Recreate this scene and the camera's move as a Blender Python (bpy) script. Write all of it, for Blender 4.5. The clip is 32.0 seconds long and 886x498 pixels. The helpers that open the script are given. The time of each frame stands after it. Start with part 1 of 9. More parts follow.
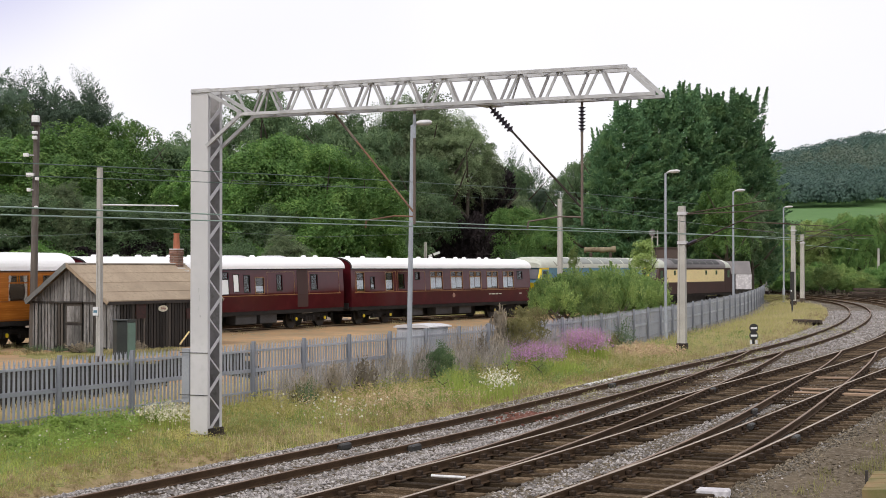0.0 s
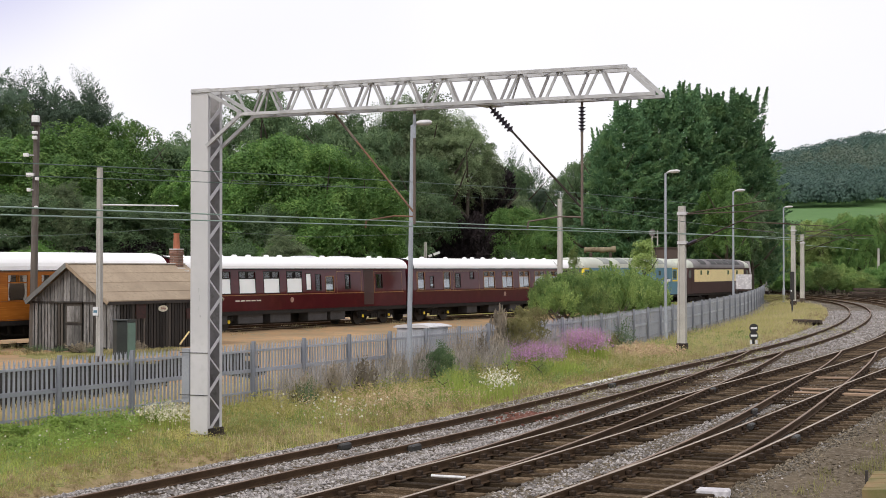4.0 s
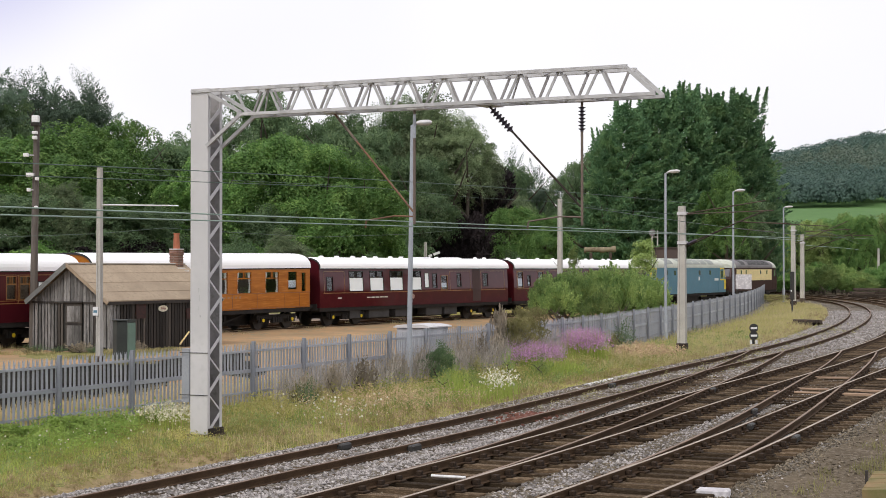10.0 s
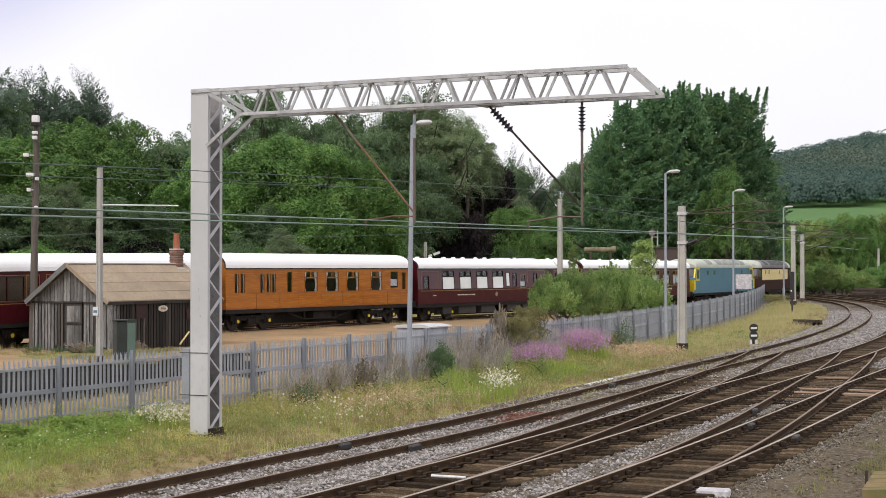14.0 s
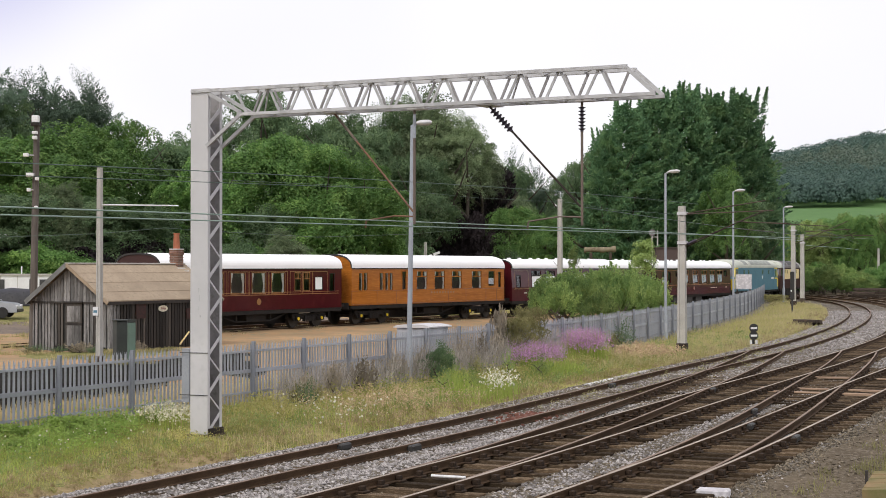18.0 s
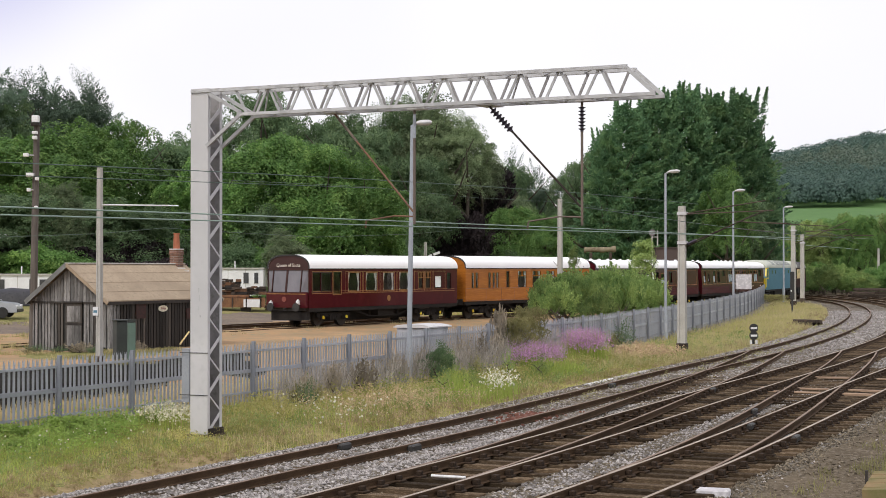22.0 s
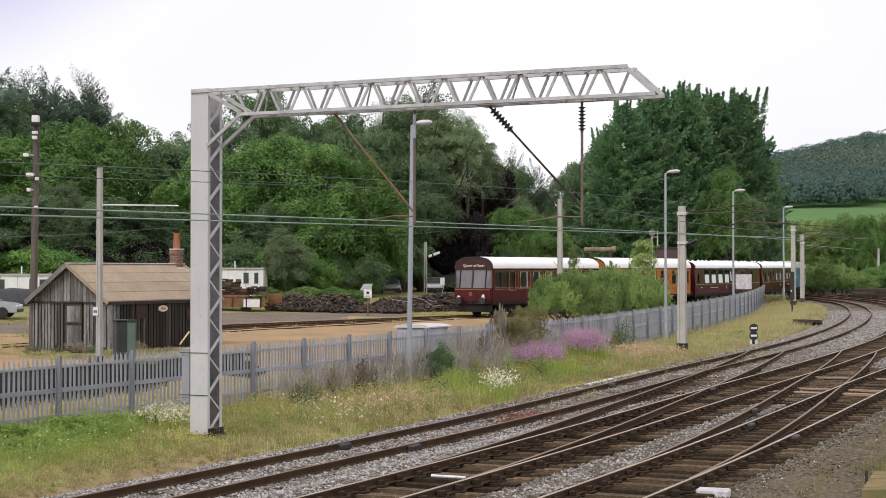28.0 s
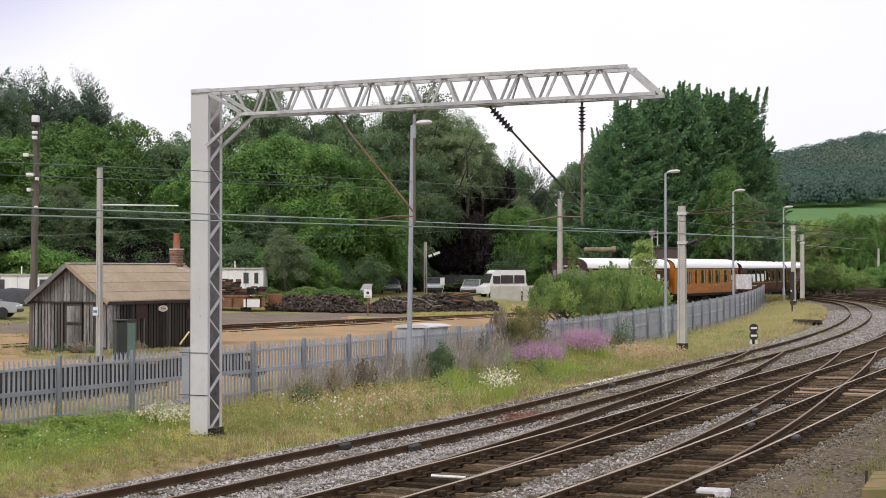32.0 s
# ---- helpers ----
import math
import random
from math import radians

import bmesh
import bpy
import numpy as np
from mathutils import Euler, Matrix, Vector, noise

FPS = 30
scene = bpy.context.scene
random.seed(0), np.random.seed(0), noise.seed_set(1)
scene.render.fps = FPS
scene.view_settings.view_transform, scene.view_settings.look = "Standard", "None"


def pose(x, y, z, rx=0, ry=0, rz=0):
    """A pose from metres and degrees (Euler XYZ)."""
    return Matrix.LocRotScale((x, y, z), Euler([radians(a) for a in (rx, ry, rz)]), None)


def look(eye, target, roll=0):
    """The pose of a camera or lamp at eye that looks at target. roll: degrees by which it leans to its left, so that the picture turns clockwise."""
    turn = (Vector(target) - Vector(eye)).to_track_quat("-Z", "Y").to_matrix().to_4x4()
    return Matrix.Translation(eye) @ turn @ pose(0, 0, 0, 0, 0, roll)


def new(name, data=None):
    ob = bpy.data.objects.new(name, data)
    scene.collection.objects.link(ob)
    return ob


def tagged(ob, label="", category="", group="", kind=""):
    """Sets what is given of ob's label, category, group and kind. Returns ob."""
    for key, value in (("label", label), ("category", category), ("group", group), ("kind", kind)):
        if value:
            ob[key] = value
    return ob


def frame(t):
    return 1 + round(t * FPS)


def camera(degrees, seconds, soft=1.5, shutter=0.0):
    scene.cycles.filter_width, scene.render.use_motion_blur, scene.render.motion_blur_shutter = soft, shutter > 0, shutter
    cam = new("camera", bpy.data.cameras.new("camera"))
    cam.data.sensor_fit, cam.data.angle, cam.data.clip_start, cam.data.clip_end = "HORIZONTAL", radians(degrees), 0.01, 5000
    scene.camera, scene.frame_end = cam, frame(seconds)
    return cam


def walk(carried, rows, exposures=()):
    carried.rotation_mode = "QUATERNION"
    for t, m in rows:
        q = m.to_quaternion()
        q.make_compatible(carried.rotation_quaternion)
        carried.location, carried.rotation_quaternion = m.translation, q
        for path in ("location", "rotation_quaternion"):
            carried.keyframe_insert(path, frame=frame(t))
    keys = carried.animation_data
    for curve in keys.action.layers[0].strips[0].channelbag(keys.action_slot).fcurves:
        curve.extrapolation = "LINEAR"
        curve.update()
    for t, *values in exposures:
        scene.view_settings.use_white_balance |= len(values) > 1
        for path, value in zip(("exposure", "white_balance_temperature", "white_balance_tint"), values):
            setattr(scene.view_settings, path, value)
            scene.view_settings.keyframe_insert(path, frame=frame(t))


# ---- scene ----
# ---- camera: stands still on a tripod, looking along +Y ----
cam = camera(31.83, 32.0, soft=0.9)
EYE = (0.0, 0.0, 3.87)
VIEW = look(EYE, (0.0, 100.0, 3.87 + 100 * 0.01218))
walk(cam, [(0.0, VIEW), (32.0, VIEW)])

# ---- light: bright overcast afternoon ----
scene.view_settings.exposure = 0.06
world = bpy.data.worlds.new("sky")
scene.world = world
world.use_nodes = True
wt = world.node_tree
wt.nodes.clear()
w_out = wt.nodes.new("ShaderNodeOutputWorld")
w_bg = wt.nodes.new("ShaderNodeBackground")
w_sky = wt.nodes.new("ShaderNodeTexSky")
w_sky.sky_type = "NISHITA"
w_sky.sun_disc = False
w_sky.sun_elevation = radians(52)
w_sky.sun_rotation = radians(200)
w_scale = wt.nodes.new("ShaderNodeMix")
w_scale.data_type, w_scale.blend_type = "RGBA", "MULTIPLY"
w_scale.inputs[0].default_value = 1.0
w_scale.inputs[7].default_value = (0.1, 0.1, 0.1, 1)
w_noise = wt.nodes.new("ShaderNodeTexNoise")
w_noise.inputs["Scale"].default_value = 1.6
w_noise.inputs["Detail"].default_value = 4
w_ramp = wt.nodes.new("ShaderNodeValToRGB")
w_ramp.color_ramp.elements[0].position, w_ramp.color_ramp.elements[0].color = 0.35, (0.86, 0.85, 0.93, 1)
w_ramp.color_ramp.elements[1].position, w_ramp.color_ramp.elements[1].color = 0.62, (1.06, 1.04, 1.07, 1)
w_mix = wt.nodes.new("ShaderNodeMix")
w_mix.data_type = "RGBA"
w_mix.inputs[0].default_value = 0.93
w_tc = wt.nodes.new("ShaderNodeTexCoord")
wt.links.new(w_tc.outputs["Generated"], w_noise.inputs["Vector"])
wt.links.new(w_noise.outputs["Fac"], w_ramp.inputs["Fac"])
wt.links.new(w_sky.outputs["Color"], w_scale.inputs[6])
wt.links.new(w_scale.outputs[2], w_mix.inputs[6])
wt.links.new(w_ramp.outputs["Color"], w_mix.inputs[7])
w_dot = wt.nodes.new("ShaderNodeVectorMath")
w_dot.operation = "DOT_PRODUCT"
w_dot.inputs[1].default_value = (-0.36, 0.82, 0.445)
wt.links.new(w_tc.outputs["Generated"], w_dot.inputs[0])
w_thin = wt.nodes.new("ShaderNodeMapRange")
w_thin.interpolation_type = "SMOOTHSTEP"
w_thin.inputs[1].default_value, w_thin.inputs[2].default_value = 0.93, 0.958
wt.links.new(w_dot.outputs["Value"], w_thin.inputs[0])
w_tint = wt.nodes.new("ShaderNodeMix")
w_tint.data_type = "RGBA"
w_tint.inputs[7].default_value = (0.6, 0.6, 0.86, 1)
wt.links.new(w_thin.outputs[0], w_tint.inputs[0])
wt.links.new(w_mix.outputs[2], w_tint.inputs[6])
wt.links.new(w_tint.outputs[2], w_bg.inputs["Color"])
w_bg.inputs["Strength"].default_value = 1.0
wt.links.new(w_bg.outputs["Background"], w_out.inputs["Surface"])

sun_data = bpy.data.lights.new("sun", "SUN")
sun_data.energy, sun_data.angle, sun_data.color = 1.6, radians(14), (1.0, 0.95, 0.87)
sun = new("sun", sun_data)
sun.matrix_world = look((0, 0, 60), (26, 44, 0))


# ---- materials ----
def mat(name, c1, c2=None, scale=3.0, rough=0.7, metal=0.0, bump=0.2, fine=30.0, dist=0.01, c3=None, piece=0.0, stretch=(1, 1, 1), spec=0.4, island=0.0):
    """Two-scale noise between c1 and c2, fine speckle to c3, relief; piece/island: variation per object or per island."""
    m = bpy.data.materials.new(name)
    m.use_nodes = True
    nt = m.node_tree
    n, l = nt.nodes, nt.links
    b = n["Principled BSDF"]
    b.inputs["Roughness"].default_value, b.inputs["Metallic"].default_value = rough, metal
    b.inputs["Specular IOR Level"].default_value = spec
    tc = n.new("ShaderNodeTexCoord")
    mp = n.new("ShaderNodeMapping")
    mp.inputs["Scale"].default_value = stretch
    l.new(tc.outputs["Object"], mp.inputs["Vector"])
    a = n.new("ShaderNodeTexNoise")
    a.inputs["Scale"].default_value, a.inputs["Detail"].default_value = scale, 5
    f = n.new("ShaderNodeTexNoise")
    f.inputs["Scale"].default_value, f.inputs["Detail"].default_value = fine, 4
    l.new(mp.outputs[0], a.inputs["Vector"])
    l.new(mp.outputs[0], f.inputs["Vector"])
    r = n.new("ShaderNodeValToRGB")
    e = r.color_ramp.elements
    e[0].position, e[0].color = 0.35, (*c1, 1)
    e[1].position, e[1].color = 0.65, (*(c2 or [v * 0.75 for v in c1]), 1)
    l.new(a.outputs["Fac"], r.inputs["Fac"])
    last = r.outputs["Color"]
    s = n.new("ShaderNodeValToRGB")
    s.color_ramp.elements[0].position, s.color_ramp.elements[1].position = 0.5, 0.68
    l.new(f.outputs["Fac"], s.inputs["Fac"])
    x = n.new("ShaderNodeMix")
    x.data_type = "RGBA"
    l.new(s.outputs["Color"], x.inputs[0])
    l.new(last, x.inputs[6])
    x.inputs[7].default_value = (*(c3 or [v * 0.8 for v in c1]), 1)
    last = x.outputs[2]
    if piece or island:
        h = n.new("ShaderNodeHueSaturation")
        src = n.new("ShaderNodeObjectInfo").outputs["Random"] if piece else n.new("ShaderNodeNewGeometry").outputs["Random Per Island"]
        q = n.new("ShaderNodeMapRange")
        q.inputs[3].default_value, q.inputs[4].default_value = 1 - (piece or island), 1 + (piece or island)
        l.new(src, q.inputs[0])
        l.new(q.outputs[0], h.inputs["Value"])
        l.new(last, h.inputs["Color"])
        last = h.outputs["Color"]
    l.new(last, b.inputs["Base Color"])
    if bump:
        p = n.new("ShaderNodeBump")
        p.inputs["Strength"].default_value, p.inputs["Distance"].default_value = bump, dist
        l.new(f.outputs["Fac"], p.inputs["Height"])
        l.new(p.outputs[0], b.inputs["Normal"])
    return m


def leaf_mat(name, c1, c2, c3, island=0.35, through_light=0.28, scale=0.45, single=0.45):
    """Foliage: colours vary per leaf, per plant and by patches; some light passes through the leaves."""
    m = bpy.data.materials.new(name)
    m.use_nodes = True
    n, l = m.node_tree.nodes, m.node_tree.links
    b = n["Principled BSDF"]
    b.inputs["Roughness"].default_value = 0.65
    b.inputs["Specular IOR Level"].default_value = 0.25
    g = n.new("ShaderNodeNewGeometry")
    o = n.new("ShaderNodeObjectInfo")
    r = n.new("ShaderNodeValToRGB")
    e = r.color_ramp.elements
    e[0].position, e[0].color = 0.0, (*c1, 1)
    e[1].position, e[1].color = 1.0, (*c3, 1)
    k = e.new(0.5)
    k.color = (*c2, 1)
    a = n.new("ShaderNodeTexNoise")
    a.inputs["Scale"].default_value, a.inputs["Detail"].default_value = scale, 3
    tc = n.new("ShaderNodeTexCoord")
    l.new(tc.outputs["Object"], a.inputs["Vector"])
    add = n.new("ShaderNodeMath")
    add.operation = "MULTIPLY_ADD"
    add.inputs[1].default_value = single
    l.new(g.outputs["Random Per Island"], add.inputs[0])
    sh = n.new("ShaderNodeMapRange")
    sh.inputs[1].default_value, sh.inputs[2].default_value = 0.3, 0.7
    sh.inputs[3].default_value, sh.inputs[4].default_value = 0.0, 1.0 - single
    l.new(a.outputs["Fac"], sh.inputs[0])
    l.new(sh.outputs[0], add.inputs[2])
    l.new(add.outputs[0], r.inputs["Fac"])
    h = n.new("ShaderNodeHueSaturation")
    q = n.new("ShaderNodeMapRange")
    q.inputs[3].default_value, q.inputs[4].default_value = 1 - island, 1 + island
    l.new(o.outputs["Random"], q.inputs[0])
    l.new(q.outputs[0], h.inputs["Value"])
    l.new(r.outputs["Color"], h.inputs["Color"])
    l.new(h.outputs["Color"], b.inputs["Base Color"])
    t = n.new("ShaderNodeBsdfTranslucent")
    l.new(h.outputs["Color"], t.inputs["Color"])
    mix = n.new("ShaderNodeMixShader")
    mix.inputs[0].default_value = through_light
    l.new(b.outputs[0], mix.inputs[1])
    l.new(t.outputs[0], mix.inputs[2])
    l.new(mix.outputs[0], n["Material Output"].inputs["Surface"])
    return m


def glass_mat(name, tint, gloss=0.1):
    """Thin window glass: clear, with a share of mirror gloss."""
    m = bpy.data.materials.new(name)
    m.use_nodes = True
    n, l = m.node_tree.nodes, m.node_tree.links
    n.remove(n["Principled BSDF"])
    t = n.new("ShaderNodeBsdfTransparent")
    t.inputs["Color"].default_value = (*tint, 1)
    g = n.new("ShaderNodeBsdfGlossy")
    g.inputs["Roughness"].default_value = 0.04
    x = n.new("ShaderNodeMixShader")
    x.inputs[0].default_value = gloss
    l.new(t.outputs[0], x.inputs[1])
    l.new(g.outputs[0], x.inputs[2])
    l.new(x.outputs[0], n["Material Output"].inputs["Surface"])
    return m


M = {}
M["ballast"] = mat("ballast", (0.155, 0.13, 0.10), (0.08, 0.066, 0.049), 0.35, 0.95, 0, 0.9, 14, 0.06, (0.30, 0.275, 0.24), spec=0.15)
M["stone_brown"] = mat("brown_ballast_stone", (0.18, 0.146, 0.103), (0.10, 0.08, 0.055), 1.2, 0.95, 0, 0.3, 40, 0.01, (0.25, 0.215, 0.165), island=0.45)
M["stone"] = mat("ballast_stone", (0.37, 0.345, 0.335), (0.22, 0.2, 0.19), 1.2, 0.9, 0, 0.3, 40, 0.01, (0.46, 0.43, 0.415), island=0.5)
M["rail"] = mat("rail_rust", (0.068, 0.042, 0.025), (0.1, 0.062, 0.036), 2.0, 0.85, 0.0, 0.3, 60, 0.004, (0.05, 0.033, 0.021), spec=0.12)
M["rail_head"] = mat("rail_head", (0.46, 0.375, 0.30), (0.34, 0.26, 0.195), 1.0, 0.5, 0.5, 0.05, 60, 0.002)
M["rail_rusty_head"] = mat("rail_rusty_head", (0.27, 0.19, 0.14), (0.19, 0.13, 0.092), 1.0, 0.65, 0.25, 0.1, 60, 0.002)
M["sleeper"] = mat("sleeper_wood", (0.105, 0.071, 0.043), (0.045, 0.032, 0.021), 3.0, 0.95, 0, 0.7, 40, 0.014, (0.20, 0.15, 0.10), piece=0.65, stretch=(0.3, 3, 3), spec=0.1)
M["new_sleeper"] = mat("new_sleeper_wood", (0.36, 0.245, 0.165), (0.26, 0.175, 0.12), 3.0, 0.9, 0, 0.5, 40, 0.01, piece=0.2)
M["chair"] = mat("rail_chair_iron", (0.05, 0.034, 0.024), (0.03, 0.022, 0.017), 6.0, 0.85, 0.1, 0.4, 60, 0.004, (0.08, 0.052, 0.034), spec=0.12)
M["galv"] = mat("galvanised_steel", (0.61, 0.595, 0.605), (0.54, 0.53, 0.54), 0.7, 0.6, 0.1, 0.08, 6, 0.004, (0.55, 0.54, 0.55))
M["fence"] = mat("fence_steel", (0.41, 0.425, 0.465), (0.33, 0.345, 0.385), 0.8, 0.6, 0.1, 0.15, 30, 0.004, (0.33, 0.34, 0.375), piece=0.14)
M["concrete"] = mat("concrete", (0.52, 0.50, 0.46), (0.42, 0.40, 0.37), 1.5, 0.9, 0, 0.35, 40, 0.006, (0.34, 0.32, 0.29))
M["lamp_steel"] = mat("lamp_steel", (0.42, 0.45, 0.50), (0.36, 0.38, 0.43), 1.0, 0.5, 0.35, 0.1, 40, 0.003)
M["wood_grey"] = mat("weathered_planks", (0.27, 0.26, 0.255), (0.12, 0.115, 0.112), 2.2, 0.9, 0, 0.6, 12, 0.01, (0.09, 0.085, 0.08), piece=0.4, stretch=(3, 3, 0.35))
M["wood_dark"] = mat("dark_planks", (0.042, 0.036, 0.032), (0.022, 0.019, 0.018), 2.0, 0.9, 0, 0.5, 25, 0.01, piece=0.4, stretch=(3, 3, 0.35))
M["wood_mid"] = mat("dull_brown_planks", (0.115, 0.1, 0.088), (0.065, 0.056, 0.05), 2.0, 0.9, 0, 0.5, 20, 0.01, piece=0.35, stretch=(3, 3, 0.35))
M["felt"] = mat("roof_felt", (0.40, 0.315, 0.225), (0.315, 0.245, 0.175), 0.9, 0.95, 0, 0.5, 9, 0.012, (0.29, 0.23, 0.165), piece=0.05)
M["brick"] = mat("brick", (0.26, 0.125, 0.085), (0.14, 0.085, 0.065), 6.0, 0.9, 0, 0.4, 50, 0.005, (0.33, 0.23, 0.18), piece=0.35)
M["mortar"] = mat("mortar", (0.42, 0.39, 0.35), None, 4.0, 0.95)
M["terracotta"] = mat("terracotta", (0.42, 0.15, 0.08), None, 3.0, 0.8)
M["maroon"] = mat("maroon_paint", (0.076, 0.0105, 0.0155), (0.06, 0.0085, 0.0125), 0.8, 0.1, 0, 0.16, 1.6, 0.012, (0.088, 0.013, 0.017), spec=0.26)
M["teak"] = mat("varnished_teak", (0.46, 0.162, 0.026), (0.34, 0.112, 0.019), 0.9, 0.22, 0, 0.03, 5, 0.003, (0.52, 0.195, 0.034), stretch=(0.25, 1, 4.0))
M["cream"] = mat("cream_paint", (0.93, 0.76, 0.40), (0.88, 0.71, 0.37), 0.8, 0.35, 0, 0.04, 10, 0.003)
M["blue"] = mat("rail_blue_paint", (0.115, 0.235, 0.31), (0.092, 0.2, 0.27), 0.7, 0.35, 0, 0.05, 8, 0.003, (0.10, 0.25, 0.345))
M["yellow"] = mat("yellow_paint", (0.88, 0.68, 0.03), (0.8, 0.6, 0.03), 1.0, 0.35, 0, 0.04, 12, 0.003)
M["brownpaint"] = mat("dark_brown_paint", (0.062, 0.028, 0.025), (0.05, 0.023, 0.021), 0.8, 0.5, 0, 0.04, 10, 0.003)
M["roof_white"] = mat("white_roof_paint", (0.95, 0.95, 0.95), (0.93, 0.93, 0.94), 0.6, 0.5, 0, 0.02, 10, 0.003, (0.91, 0.91, 0.92))
M["roof_grey"] = mat("grey_roof_paint", (0.22, 0.20, 0.20), (0.16, 0.15, 0.15), 0.8, 0.6, 0, 0.1, 14, 0.003)
M["roof_pale"] = mat("pale_grey_roof_paint", (0.60, 0.62, 0.53), (0.47, 0.49, 0.42), 0.7, 0.55, 0, 0.1, 12, 0.003)
M["under"] = mat("underframe_grime", (0.02, 0.019, 0.02), (0.03, 0.027, 0.025), 2.0, 0.85, 0.0, 0.3, 30, 0.006, (0.042, 0.037, 0.032), spec=0.12)
M["tank_grey"] = mat("underframe_box_grey", (0.058, 0.058, 0.062), (0.036, 0.035, 0.036), 2.0, 0.7, 0.1, 0.2, 30, 0.005, (0.075, 0.072, 0.072))
M["wheel"] = mat("wheel_steel", (0.035, 0.032, 0.03), (0.06, 0.05, 0.043), 3.0, 0.6, 0.5, 0.1, 30, 0.003)
M["gold"] = mat("lining_gold", (0.34, 0.16, 0.048), None, 2.0, 0.4)
M["white"] = mat("white_paint", (0.82, 0.82, 0.82), (0.74, 0.74, 0.75), 1.2, 0.5, 0, 0.05, 20, 0.003)
M["blind"] = mat("white_window_blind", (0.94, 0.99, 0.99), (0.92, 0.98, 0.985), 1.2, 0.4, 0.0, 0.01, 20, 0.002, (0.93, 0.985, 0.99))
M["curtain"] = mat("pale_curtain", (0.76, 0.73, 0.67), (0.66, 0.62, 0.56), 3.0, 0.9, 0, 0.2, 30, 0.004)
M["net"] = mat("pale_net_curtain", (0.74, 0.78, 0.84), (0.62, 0.66, 0.72), 4.0, 0.9, 0, 0.2, 30, 0.004)
M["interior"] = mat("dark_interior", (0.12, 0.085, 0.065), (0.08, 0.058, 0.045), 1.0, 0.7)
M["glass"] = glass_mat("window_glass", (0.93, 0.95, 0.96), 0.07)
M["darkglass"] = mat("dark_glazing", (0.05, 0.05, 0.055), (0.07, 0.07, 0.075), 1.0, 0.08, 0, 0.0, spec=0.7)
M["frontglass"] = mat("pale_reflecting_glazing", (0.2, 0.19, 0.21), (0.14, 0.135, 0.15), 1.0, 0.1, 0, 0.0, spec=0.6)
M["black"] = mat("black_paint", (0.03, 0.03, 0.03), (0.045, 0.043, 0.04), 2.0, 0.6)
M["rubber"] = mat("black_rubber", (0.035, 0.034, 0.034), None, 4.0, 0.85)
M["rust"] = mat("rusted_iron", (0.24, 0.115, 0.058), (0.14, 0.075, 0.045), 1.6, 0.9, 0.1, 0.5, 25, 0.01, (0.33, 0.17, 0.08))
M["dark_rust"] = mat("dark_rust", (0.07, 0.052, 0.042), (0.045, 0.036, 0.03), 1.6, 0.95, 0.1, 0.5, 8, 0.03, (0.125, 0.088, 0.066), piece=0.45)
M["red_tube"] = mat("rusty_red_tube", (0.22, 0.115, 0.07), (0.15, 0.085, 0.06), 3.0, 0.7, 0.1)
M["insulator"] = mat("dark_insulator", (0.05, 0.04, 0.06), None, 3.0, 0.3, 0, 0.0)
M["wire"] = mat("green_copper_wire", (0.36, 0.47, 0.41), (0.27, 0.36, 0.31), 1.0, 0.6, 0.1, 0.0)
M["sky_car_silver"] = mat("silver_paint", (0.5, 0.52, 0.55), (0.46, 0.48, 0.5), 1.0, 0.3, 0.5, 0.0)
M["green_paint"] = mat("green_cabinet_paint", (0.13, 0.20, 0.155), (0.11, 0.16, 0.13), 2.0, 0.6, 0, 0.1)
M["red_paint"] = mat("faded_red_paint", (0.26, 0.07, 0.055), (0.2, 0.06, 0.05), 2.0, 0.7)
M["bark"] = mat("bark", (0.11, 0.09, 0.07), (0.075, 0.06, 0.048), 3.0, 0.95, 0, 0.7, 18, 0.03, stretch=(2, 2, 0.5))
M["leaf_bright"] = leaf_mat("broad_leaf_green", (0.065, 0.14, 0.043), (0.15, 0.28, 0.078), (0.31, 0.46, 0.135), through_light=0.38, scale=0.75, single=0.22, island=0.2)
M["leaf_mid"] = leaf_mat("broad_leaf_dull", (0.065, 0.115, 0.056), (0.13, 0.205, 0.098), (0.23, 0.31, 0.15), through_light=0.34, scale=0.75, single=0.22, island=0.2)
M["leaf_pale"] = leaf_mat("grey_green_leaf", (0.11, 0.16, 0.08), (0.19, 0.25, 0.13), (0.31, 0.37, 0.2), scale=0.8, single=0.25, through_light=0.34)
M["leaf_airy"] = leaf_mat("blue_green_leaf", (0.075, 0.12, 0.085), (0.13, 0.19, 0.13), (0.2, 0.27, 0.18), through_light=0.36, scale=0.8, single=0.35)
M["leaf_conifer"] = leaf_mat("conifer_needle", (0.062, 0.14, 0.08), (0.15, 0.27, 0.13), (0.28, 0.41, 0.18), through_light=0.36, scale=0.6, single=0.25)
# bluish tone puts the haze of distance into the leaf colour
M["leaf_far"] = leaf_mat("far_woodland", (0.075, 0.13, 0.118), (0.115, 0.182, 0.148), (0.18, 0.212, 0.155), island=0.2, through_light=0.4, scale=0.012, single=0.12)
# near-black leaf tone: holds the deep shade under the trees in its colour
M["leaf_copper_shade"] = leaf_mat("dark_copper_leaf", (0.018, 0.014, 0.016), (0.03, 0.022, 0.024), (0.045, 0.035, 0.034))
M["leaf_lime"] = leaf_mat("light_shrub_leaf", (0.15, 0.22, 0.07), (0.28, 0.375, 0.12), (0.43, 0.51, 0.2))
M["grass"] = leaf_mat("grass_blade", (0.28, 0.33, 0.065), (0.48, 0.49, 0.14), (0.68, 0.61, 0.27), island=0.1, through_light=0.48)
